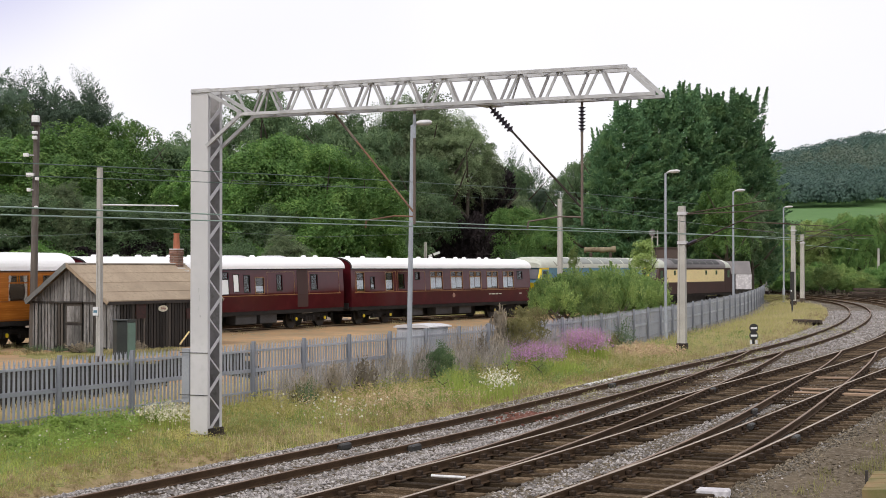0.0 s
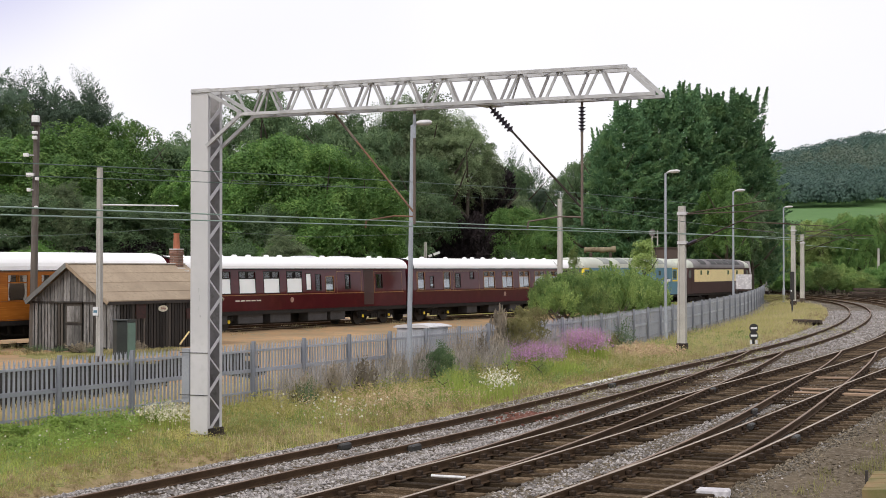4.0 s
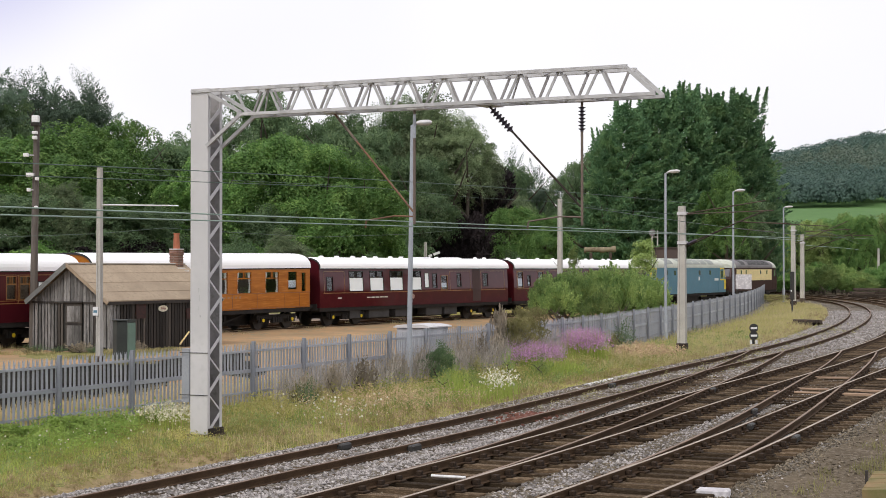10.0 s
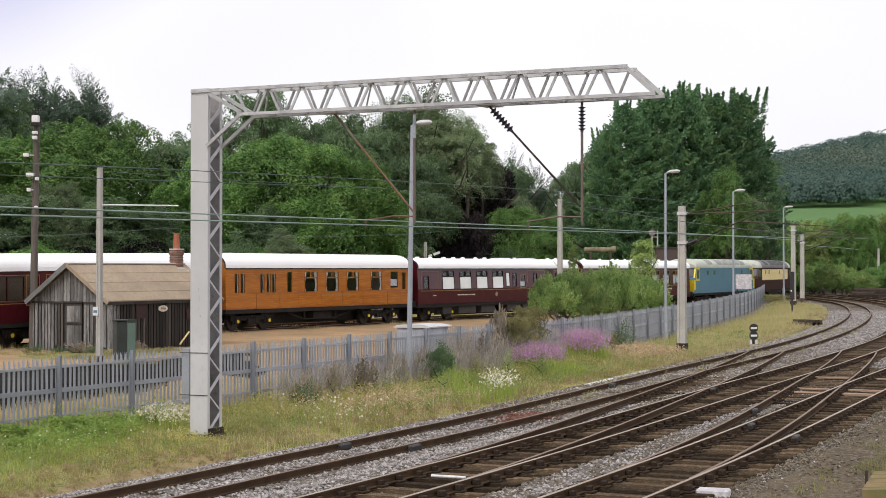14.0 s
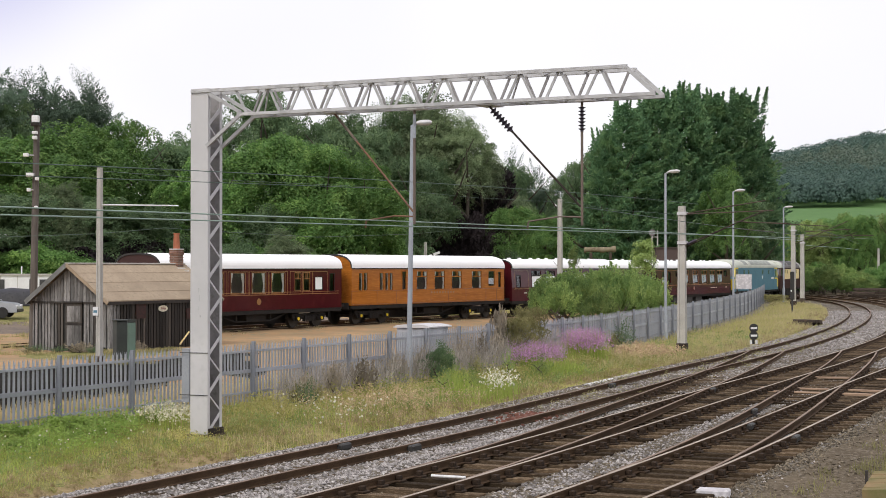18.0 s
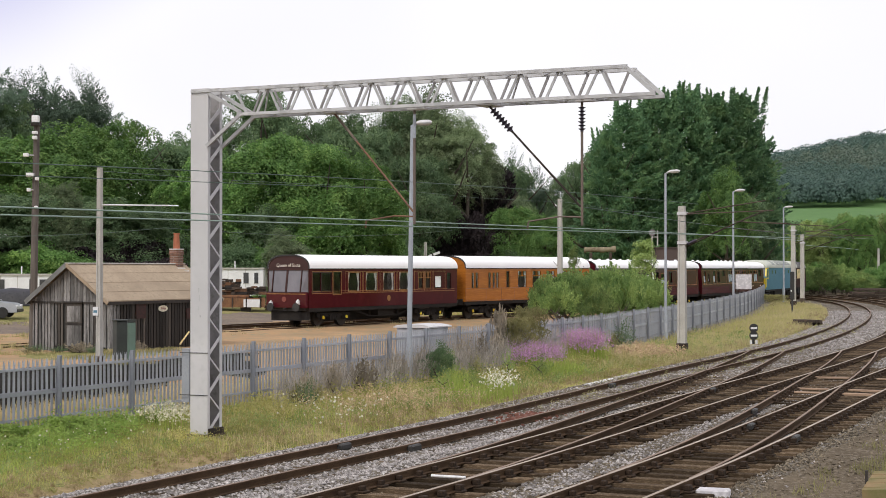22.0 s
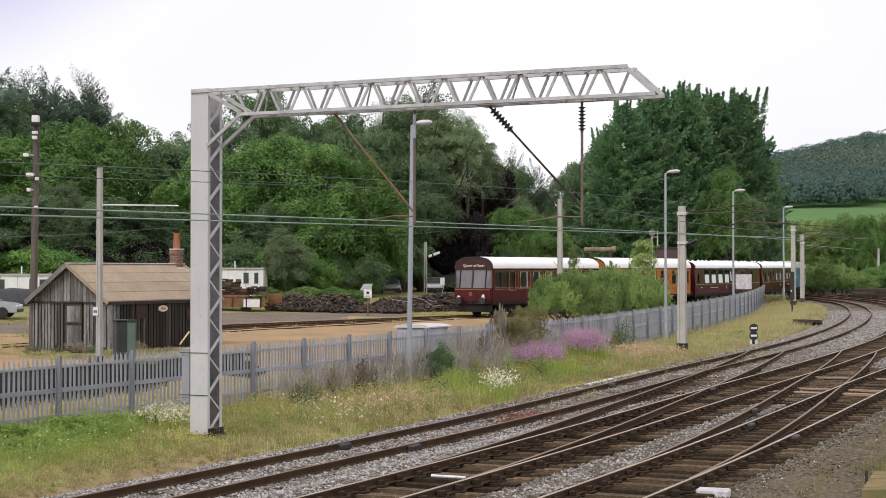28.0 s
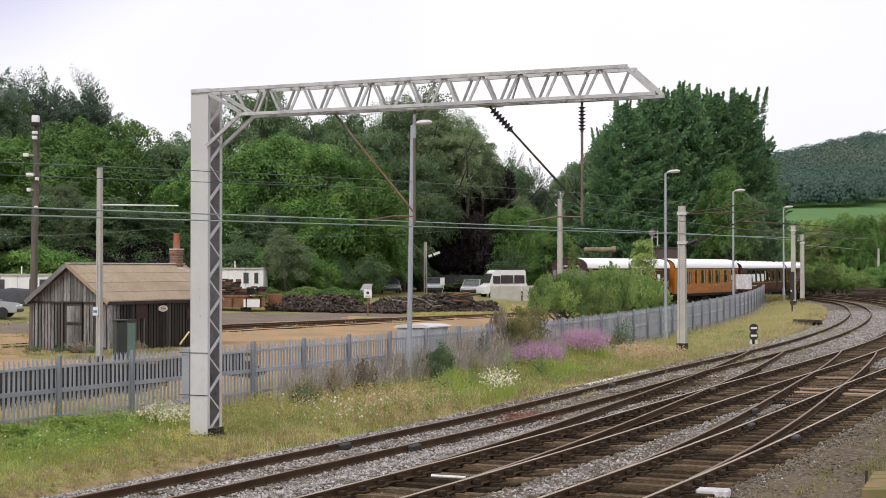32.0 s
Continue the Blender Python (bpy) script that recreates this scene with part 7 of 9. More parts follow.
def bough_cloud(seed, boughs, spread, reach, n_leaf, leaf, droop=0.5, ragged=0.25):
    """Vertices and faces of a crown built of drooping leafy boughs: flat shelves of leaves, lit on top, with dark gaps between."""
    rng = np.random.default_rng(seed)
    d = rng.normal(size=(boughs, 3))
    d /= np.linalg.norm(d, axis=1)[:, None]
    d[:, 2] = np.where(d[:, 2] < -0.6, -d[:, 2], d[:, 2])
    rad = 0.5 + 0.42 * rng.random(boughs) ** 0.55
    lump = 1 + ragged * np.sin(d[:, 0] * 4 + seed) * np.cos(d[:, 1] * 3 + 2 * seed) + 0.5 * ragged * np.sin(d[:, 2] * 8 + seed)
    cen = d * (rad * lump)[:, None] * np.array(spread)
    out = d * np.array([1, 1, 0.25])
    out /= np.linalg.norm(out, axis=1)[:, None] + 1e-6
    side = np.cross(out, np.array([0, 0, 1.0]))
    side /= np.linalg.norm(side, axis=1)[:, None] + 1e-6
    size = reach * (0.55 + 0.8 * rng.random(boughs))
    which = rng.integers(0, boughs, n_leaf)
    q = rng.normal(size=(n_leaf, 3))
    q /= np.linalg.norm(q, axis=1)[:, None]
    q *= (0.45 + 0.6 * rng.random(n_leaf) ** 0.6)[:, None]
    q[:, 2] = np.where(rng.random(n_leaf) < 0.6, np.abs(q[:, 2]), q[:, 2])
    sz = size[which][:, None]
    pos = cen[which] + out[which] * q[:, :1] * sz * 1.15 + side[which] * q[:, 1:2] * sz * 0.95
    pos[:, 2] += q[:, 2] * sz[:, 0] * 0.5 - droop * sz[:, 0] * np.maximum(q[:, 0] + 0.2, 0) ** 2
    nrm = out[which] * 0.45 + np.array([0, 0, 0.75]) + q * 0.5 + 0.5 * rng.normal(size=(n_leaf, 3))
    nrm /= np.linalg.norm(nrm, axis=1)[:, None]
    t = np.cross(nrm, rng.normal(size=(n_leaf, 3)))
    t /= np.linalg.norm(t, axis=1)[:, None]
    b = np.cross(nrm, t)
    s = leaf * (0.6 + 0.8 * rng.random(n_leaf))[:, None]
    v = np.stack([pos + t * s, pos + b * s * 0.6, pos - t * s, pos - b * s * 0.6], axis=1).reshape(-1, 3)
    return v, np.arange(n_leaf * 4).reshape(-1, 4)


def spray_cloud(seed, sprays, n_leaf, leaf, rise=0.75):
    """A rounded bush of leafy shoots that stand out and up from a low dome, two units across."""
    rng = np.random.default_rng(seed)
    d = rng.normal(size=(sprays, 3))
    d[:, 2] = np.abs(d[:, 2]) * 1.1 - 0.25
    d /= np.linalg.norm(d, axis=1)[:, None]
    lump = 0.72 + 0.2 * np.sin(d[:, 0] * 5 + seed) * np.cos(d[:, 1] * 4 - seed) + 0.1 * rng.random(sprays)
    root = d * lump[:, None] * np.array([1.0, 1.0, 1.05]) - np.array([0, 0, 0.15])
    way = d * 0.6 + np.array([0, 0, rise]) + 0.28 * rng.normal(size=(sprays, 3))
    way /= np.linalg.norm(way, axis=1)[:, None]
    ln = 0.16 + 0.3 * rng.random(sprays) ** 2
    which = rng.integers(0, sprays, n_leaf)
    u = rng.random(n_leaf)
    pos = root[which] + way[which] * (u * ln[which])[:, None] + rng.normal(size=(n_leaf, 3)) * (0.075 * (1.1 - u))[:, None]
    t = way[which] + 0.7 * rng.normal(size=(n_leaf, 3))
    t /= np.linalg.norm(t, axis=1)[:, None]
    b = np.cross(t, rng.normal(size=(n_leaf, 3)))
    b /= np.linalg.norm(b, axis=1)[:, None]
    s = leaf * (0.6 + 0.8 * rng.random(n_leaf))[:, None]
    v = np.stack([pos - t * s * 0.5, pos + b * s * 0.4, pos + t * s, pos - b * s * 0.4], axis=1).reshape(-1, 3)
    return v, np.arange(n_leaf * 4).reshape(-1, 4)


def crown_mesh(name, material, build=leaf_cloud, **kw):
    v, f = build(**kw)
    me = bpy.data.meshes.new(name)
    me.vertices.add(len(v))
    me.vertices.foreach_set("co", v.astype(np.float32).ravel())
    me.loops.add(len(f) * 4)
    me.loops.foreach_set("vertex_index", f.astype(np.int32).ravel())
    me.polygons.add(len(f))
    me.polygons.foreach_set("loop_start", np.arange(0, len(f) * 4, 4, dtype=np.int32))
    me.polygons.foreach_set("loop_total", np.full(len(f), 4, dtype=np.int32))
    me.update()
    me.validate()
    me.materials.append(M[material])
    return me


def trunk_mesh(seed, height, r, limbs=6, lean=0.6):
    rng = random.Random(seed)
    bm = bmesh.new()
    p, n = Vector((0, 0, -0.4)), 5
    pts = [p]
    for k in range(n):
        p = p + Vector((rng.uniform(-lean, lean) * 0.3, rng.uniform(-lean, lean) * 0.3, height / n))
        pts.append(p)
    for k in range(n):
        tube(bm, pts[k], pts[k + 1], r * (1 - k / n * 0.8), r * (1 - (k + 1) / n * 0.8), n=8, caps=False)
    for k in range(limbs):
        a = pts[2 + k % (n - 2)]
        ang = rng.uniform(0, math.tau)
        ln = height * rng.uniform(0.25, 0.42)
        mid = a + Vector((math.cos(ang) * ln * 0.5, math.sin(ang) * ln * 0.5, ln * 0.35))
        end = a + Vector((math.cos(ang) * ln, math.sin(ang) * ln, ln * 0.9))
        tube(bm, a, mid, r * 0.4, r * 0.25, n=6, caps=False)
        tube(bm, mid, end, r * 0.25, r * 0.08, n=6, caps=False)
    me = bpy.data.meshes.new("trunk")
    bm.to_mesh(me)
    bm.free()
    me.materials.append(M["bark"])
    return me


TRUNKS = [trunk_mesh(k, 11, 0.34) for k in range(3)]
CROWNS = {}
for k in range(3):
    CROWNS["bright", k] = crown_mesh("crown", "leaf_bright", bough_cloud, seed=10 + k, boughs=150, spread=(5.2, 5.2, 5.7), reach=1.5, n_leaf=46000, leaf=0.115, droop=0.7)
    CROWNS["mid", k] = crown_mesh("crown", "leaf_mid", bough_cloud, seed=20 + k, boughs=140, spread=(5.2, 5.2, 5.8), reach=1.35, n_leaf=38000, leaf=0.115, droop=0.45)
for k in range(3):
    CROWNS["lime", k] = crown_mesh("crown", "leaf_lime", bough_cloud, seed=26 + k, boughs=90, spread=(4.9, 4.9, 5.5), reach=1.6, n_leaf=16000, leaf=0.17, droop=0.4)
for k in range(2):
    CROWNS["pale", k] = crown_mesh("crown", "leaf_pale", bough_cloud, seed=31 + k, boughs=170, spread=(5.0, 5.0, 5.6), reach=1.2, n_leaf=34000, leaf=0.105, droop=0.6)
    CROWNS["airy", k] = crown_mesh("crown", "leaf_airy", bough_cloud, seed=36 + k, boughs=150, spread=(5.2, 5.2, 5.8), reach=0.9, n_leaf=22000, leaf=0.1, droop=-0.25, ragged=0.3)
CROWNS["copper", 0] = crown_mesh("crown", "leaf_copper_shade", seed=41, n_clumps=90, spread=(4.8, 4.8, 5.6), clump_r=1.3, n_leaf=14000, leaf=0.26)


def tree(kind, k, x, y, top, width, label, z0=None, group="trees behind the yard", bottom=0.12):
    """A broadleaved tree whose crown reaches from a little over the ground to the height given."""
    z0 = level(x, y) if z0 is None else z0
    v = empty("tree", pose(x, y, z0 - 0.05, 0, 0, random.uniform(0, 360)), label, "tree", group)
    height = top - z0
    t = new("trunk", TRUNKS[k % 3])
    t.parent = v
    t.matrix_basis = Matrix.Diagonal((height / 15, height / 15, height / 15, 1))
    c = new("crown", CROWNS[kind, k])
    c.parent = v
    lo = height * bottom
    mid = (height + lo) / 2
    c.matrix_basis = Matrix.Translation((0, 0, mid)) @ Matrix.Diagonal((width / 11.5, width / 11.5, (height - lo) / 12.6, 1))
    return v


def conifer_mesh(seed):
    """Upswept feathery sprays round a tall cone with a spiky top."""
    rng = np.random.default_rng(seed)
    out = []
    n_sp = 460
    for i in range(n_sp):
        u = rng.random() ** 0.8
        z = 1.0 + 15.5 * u
        R = 4.9 * (1 - u ** 2.6) ** 0.8 * (0.6 + 0.5 * rng.random()) + 0.3
        a = rng.random() * math.tau
        n = 92
        s = rng.random(n)
        base = np.array([math.cos(a), math.sin(a), 0.0])
        cx = base * (R * (0.45 + 0.55 * s))[:, None]
        cx[:, 2] = z + 0.9 * s ** 1.5 * (0.3 + 0.9 * rng.random())
        cx += rng.normal(size=(n, 3)) * np.array([0.45, 0.45, 0.1]) * (1.15 - s)[:, None]
        out.append((cx, a))
    for i in range(8):
        a, r = rng.random() * math.tau, rng.random() * 2.2
        n = 240
        s = rng.random(n)
        cx = np.stack([math.cos(a) * r + 0.5 * s * math.cos(a) + rng.normal(size=n) * 0.22 * (1.05 - s), math.sin(a) * r + 0.4 * s + rng.normal(size=n) * 0.28 * (1.05 - s), 15.2 + (1.8 + rng.random()) * s], axis=1)
        out.append((cx, a))
    pos = np.concatenate([p for p, _ in out])
    ang = np.concatenate([np.full(len(p), a) for p, a in out])
    n = len(pos)
    t = np.stack([np.cos(ang) * 0.9, np.sin(ang) * 0.9, np.full(n, 0.4)], axis=1) + 0.4 * rng.normal(size=(n, 3))
    t /= np.linalg.norm(t, axis=1)[:, None]
    b = np.cross(t, rng.normal(size=(n, 3)))
    b /= np.linalg.norm(b, axis=1)[:, None]
    s = (0.12 + 0.13 * rng.random(n))[:, None]
    v = np.stack([pos - t * s * 0.5, pos + b * s * 0.38, pos + t * s * 1.1, pos - b * s * 0.38], axis=1).reshape(-1, 3)
    f = np.arange(n * 4).reshape(-1, 4)
    me = bpy.data.meshes.new("crown")
    me.from_pydata(v.tolist(), [], f.tolist())
    me.materials.append(M["leaf_conifer"])
    return me


CONIFERS = [conifer_mesh(50), conifer_mesh(51)]


def conifer(k, x, y, top, width, label):
    z0 = level(x, y)
    v = empty("conifer_tree", pose(x, y, z0 - 0.05, 0, 0, random.uniform(0, 360)), label, "tree", "conifers behind the yard")
    t = new("trunk", TRUNKS[k % 3])
    t.parent = v
    t.matrix_basis = Matrix.Diagonal((0.8, 0.8, (top - z0) / 15, 1))
    c = new("crown", CONIFERS[k])
    c.parent = v
    s = (top - z0) / 18.0
    c.matrix_basis = Matrix.Diagonal((width / 9.5, width / 9.5, s, 1))


# rows: kind, variant, x, y, top, width, label
for row in (
    ("airy", 0, -43.96, 150, 24.95, 10, "tall tree with a feathery open crown", None, "trees behind the yard", 0.3), ("airy", 1, -42.21, 156, 23.53, 8, "tall tree with a feathery open crown", None, "trees behind the yard", 0.4), ("airy", 0, -40.49, 160, 24.15, 8.5, "tall tree with a feathery open crown", None, "trees behind the yard", 0.42), ("airy", 1, -38.05, 164, 24.41, 7.5, "tall tree with a feathery open crown", None, "trees behind the yard", 0.45), ("airy", 0, -36.94, 166, 22.85, 6, "tall tree with a feathery open crown", None, "trees behind the yard", 0.5), ("mid", 2, -43.44, 165, 22.44, 10, "tall tree with dull green leaves", None, "trees behind the yard", 0.12), ("mid", 0, -40.26, 168, 22.59, 9, "tall tree with dull green leaves", None, "trees behind the yard", 0.12), ("mid", 1, -43.31, 150, 21.57, 8, "tall tree with dull green leaves", None, "trees behind the yard", 0.12),
    ("bright", 0, -38.89, 140, 17.08, 12, "bright green broadleaved tree"), ("bright", 1, -33.82, 138, 16.89, 12, "bright green broadleaved tree"),
    ("bright", 2, -30.37, 143, 17.88, 11, "bright green broadleaved tree"), ("mid", 1, -28.31, 150, 16.39, 11, "dull green broadleaved tree"),
    ("mid", 2, -24.76, 150, 18.02, 9, "dull green broadleaved tree"), ("mid", 0, -20.26, 172, 24.79, 9, "tall tree with an open crown"),
    ("mid", 1, -22.35, 158, 20.22, 8, "dull green broadleaved tree"),
    ("bright", 1, -20.82, 140, 14.69, 10, "bright green broadleaved tree"), ("bright", 0, -15.18, 142, 17.42, 11, "bright green broadleaved tree"),
    ("bright", 2, -10.89, 140, 15.30, 10, "bright green broadleaved tree"), ("bright", 1, -6.92, 142, 14.17, 9, "bright green broadleaved tree"),
    ("mid", 2, -8.64, 165, 21.24, 9.5, "dull green broadleaved tree"), ("mid", 0, -4.00, 172, 22.79, 9, "dull green broadleaved tree"),
    ("pale", 0, 0.37, 168, 21.37, 9, "willow-like tree with grey-green leaves", None, "trees behind the yard", 0.42), ("mid", 1, -2.27, 160, 16.64, 8, "dull green broadleaved tree"),
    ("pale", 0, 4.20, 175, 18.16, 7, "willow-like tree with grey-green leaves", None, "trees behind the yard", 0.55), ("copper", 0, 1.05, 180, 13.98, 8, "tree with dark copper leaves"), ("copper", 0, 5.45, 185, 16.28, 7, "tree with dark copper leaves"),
    ("mid", 2, 8.36, 190, 18.14, 6.5, "dull green broadleaved tree"), ("mid", 0, 12.07, 200, 14.38, 6.0, "dull green broadleaved tree"),
    ("bright", 0, 7.26, 165, 11.22, 6.5, "bright green broadleaved tree"), ("bright", 2, 10.53, 160, 9.66, 6.0, "bright green broadleaved tree"),
    ("mid", 1, 15.20, 185, 16.28, 6.5, "dull green broadleaved tree"), ("mid", 2, 16.76, 180, 18.89, 6, "dull green broadleaved tree"),
    ("bright", 1, 30.97, 170, 15.15, 6.5, "bright green broadleaved tree"), ("mid", 0, 35.34, 178, 12.25, 6.5, "dull green broadleaved tree"),
    ("pale", 0, -12.88, 127, 7.22, 4.6, "young tree with grey-green leaves"), ("pale", 0, -31.84, 128, 11.06, 5, "young tree with grey-green leaves"),
    ("mid", 1, -33.70, 128, 10.60, 8, "dull green broadleaved tree"), ("mid", 0, -29.50, 130, 10.23, 8, "dull green broadleaved tree"), ("mid", 2, -25.63, 132, 9.85, 8, "dull green broadleaved tree"), ("mid", 2, -36.84, 126, 10.49, 8, "dull green broadleaved tree"),
    ("bright", 1, -12.22, 150, 9.02, 8, "bright green broadleaved tree"), ("bright", 0, -7.31, 150, 8.48, 7, "bright green broadleaved tree"), ("mid", 0, -4.89, 160, 9.95, 7, "dull green broadleaved tree"), ("mid", 1, -19.05, 148, 9.49, 8, "dull green broadleaved tree"), ("mid", 0, -23.11, 140, 9.70, 8, "dull green broadleaved tree"),
    ("mid", 1, -14.25, 166, 21.28, 7.5, "dull green broadleaved tree"), ("mid", 2, -18.48, 174, 24.28, 6.5, "dull green broadleaved tree"), ("mid", 0, -11.5, 170, 21.58, 7, "dull green broadleaved tree"), ("pale", 1, -1.98, 170, 23.44, 13, "broad dome-shaped tree with grey-green leaves"), ("pale", 0, -5.95, 174, 23.64, 9, "willow-like tree with grey-green leaves"), ("pale", 1, 2.57, 168, 20.64, 7, "willow-like tree with grey-green leaves", None, "trees behind the yard", 0.5), ("mid", 1, -28.16, 160, 18.21, 7, "dull green broadleaved tree"), ("pale", 0, -30.91, 128, 11.15, 4.2, "young tree with grey-green leaves"), ("airy", 1, 8.36, 190, 18.14, 5, "slender tree with an open crown"), ("airy", 0, 11.69, 196, 17.3, 5, "slender tree with an open crown"), ("pale", 0, 9.45, 178, 12.25, 6.5, "willow-like tree with grey-green leaves"),
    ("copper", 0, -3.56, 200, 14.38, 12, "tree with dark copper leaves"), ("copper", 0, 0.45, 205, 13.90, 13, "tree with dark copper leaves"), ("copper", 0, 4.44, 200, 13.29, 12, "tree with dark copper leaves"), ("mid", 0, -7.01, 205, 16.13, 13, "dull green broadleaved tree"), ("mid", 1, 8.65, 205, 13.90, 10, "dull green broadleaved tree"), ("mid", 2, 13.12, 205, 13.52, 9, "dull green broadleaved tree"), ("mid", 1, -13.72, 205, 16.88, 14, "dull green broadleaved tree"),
    ("bright", 2, -12.24, 138, 10.37, 8, "bright green broadleaved tree", None, "trees behind the yard", -0.04), ("bright", 0, -9.43, 141, 11.28, 8.5, "bright green broadleaved tree", None, "trees behind the yard", -0.04),
    ("bright", 1, -6.32, 146, 10.21, 7.5, "bright green broadleaved tree", None, "trees behind the yard", -0.04), ("mid", 2, -15.64, 137, 10.07, 7, "dull green broadleaved tree", None, "trees behind the yard", -0.04), ("mid", 0, -3.91, 156, 9.23, 5.5, "dull green broadleaved tree", None, "trees behind the yard", -0.04),
):
    tree(*row)
for k in range(30):
    x_ = -52 + k * 3.1
    tree("mid", k % 3, x_, 212.0 + 3 * (k % 4), 9.5 + (k * 7 % 5), 8.5, "dull green tree at the back of the wood", group="back row of trees", bottom=0.0)
for row in ((0, 21.10, 178, 23.45, 12, "tall dark green conifer with upswept sprays"), (1, 24.94, 180, 25.44, 12, "tall dark green conifer with upswept sprays"), (0, 28.52, 182, 26.01, 11.5, "tall dark green conifer with upswept sprays"), (1, 31.98, 184, 25.72, 11.5, "tall dark green conifer with upswept sprays"), (0, 35.33, 184, 25.58, 11, "tall dark green conifer with upswept sprays"), (1, 18.62, 176, 20.48, 8, "tall dark green conifer with upswept sprays"), (0, 38.35, 188, 20.58, 6, "dark green conifer with upswept sprays")):
    conifer(*row)


def weed_mesh(seed, material, stems=46, leaf=0.045, lean=0.75):
    """Loose upright stems with leaves along them."""
    r = np.random.default_rng(seed)
    out = []
    for i in range(stems):
        a, q = r.random() * math.tau, lean * r.random() ** 0.7
        h = 1.9 * (0.45 + 0.55 * r.random()) * (1 - 0.3 * q)
        n = 46
        u = 0.15 + 0.85 * r.random(n)
        c = np.stack([math.cos(a) * q * (0.3 + 0.7 * u), math.sin(a) * q * (0.3 + 0.7 * u), -0.95 + h * u], axis=1) + r.normal(size=(n, 3)) * np.array([0.05, 0.05, 0.03]) * (1.3 - u)[:, None]
        t = r.normal(size=(n, 3)) + np.array([0, 0, 0.8])
        t /= np.linalg.norm(t, axis=1)[:, None]
        b = np.cross(t, r.normal(size=(n, 3)))
        b /= np.linalg.norm(b, axis=1)[:, None]
        s = leaf * (0.5 + r.random((n, 1)))
        out.append(np.stack([c - t * s * 0.4, c + b * s * 0.4, c + t * s, c - b * s * 0.4], axis=1).reshape(-1, 3))
    v = np.concatenate(out)
    return raw_mesh("foliage", v.tolist(), np.arange(len(v)).reshape(-1, 4).tolist(), material)


SHRUBS = {
    "green": crown_mesh("foliage", "leaf_willow", seed=61, n_clumps=120, spread=(0.92, 0.92, 0.9), clump_r=0.17, n_leaf=12000, leaf=0.028, up=0.9, squash=1.15),
    "mid": crown_mesh("foliage", "leaf_bright", seed=62, n_clumps=80, spread=(0.95, 0.95, 0.95), clump_r=0.26, n_leaf=8000, leaf=0.042, up=0.5),
    "dull": crown_mesh("foliage", "leaf_mid", seed=63, n_clumps=80, spread=(0.95, 0.95, 0.95), clump_r=0.26, n_leaf=8000, leaf=0.04, up=0.5),
    "olive": crown_mesh("foliage", "leaf_olive", seed=64, n_clumps=60, spread=(0.95, 0.95, 0.95), clump_r=0.24, n_leaf=5000, leaf=0.035, up=0.5),
    "dead": weed_mesh(75, "dead_leaf", 40, 0.08, 0.95), "tall_dead": weed_mesh(79, "dead_leaf", 60, 0.14, 0.8),
    "rank": crown_mesh("foliage", "leaf_rank", seed=78, n_clumps=46, spread=(0.95, 0.95, 0.9), clump_r=0.3, n_leaf=1500, leaf=0.09, up=0.6),
    "copper": crown_mesh("foliage", "leaf_copper_shade", seed=66, n_clumps=80, spread=(0.95, 0.95, 0.95), clump_r=0.28, n_leaf=7000, leaf=0.055, up=0.5),
    "weed_dark": weed_mesh(74, "leaf_mid"), "weed": weed_mesh(71, "leaf_olive"), "weed_green": weed_mesh(72, "leaf_lime"), "shoots": crown_mesh("foliage", "leaf_willow", spray_cloud, seed=73, sprays=120, n_leaf=6000, leaf=0.045, rise=1.4), "willow": crown_mesh("foliage", "leaf_willow", spray_cloud, seed=77, sprays=330, n_leaf=17000, leaf=0.036),
}
STEMS = trunk_mesh(7, 1.1, 0.05, limbs=8, lean=0.9)


def shrub(kind, x, y, w, d, top, label, z0=None, group="shrubs"):
    z0 = level(x, y) if z0 is None else z0
    v = empty("shrub", pose(x, y, z0 - 0.03, 0, 0, random.uniform(0, 360) if abs(w - d) < 0.01 else random.uniform(-12, 12)), label, "shrub", group)
    h = top - z0
    t = new("stem", STEMS)
    t.parent, t.matrix_basis = v, Matrix.Diagonal((w * 0.5, d * 0.5, h * 0.62, 1))
    c = new("foliage", SHRUBS[kind])
    c.parent, c.matrix_basis = v, Matrix.Translation((0, 0, h * 0.46)) @ Matrix.Diagonal((w / 2.2, d / 2.2, h / 2.1, 1))
    return v


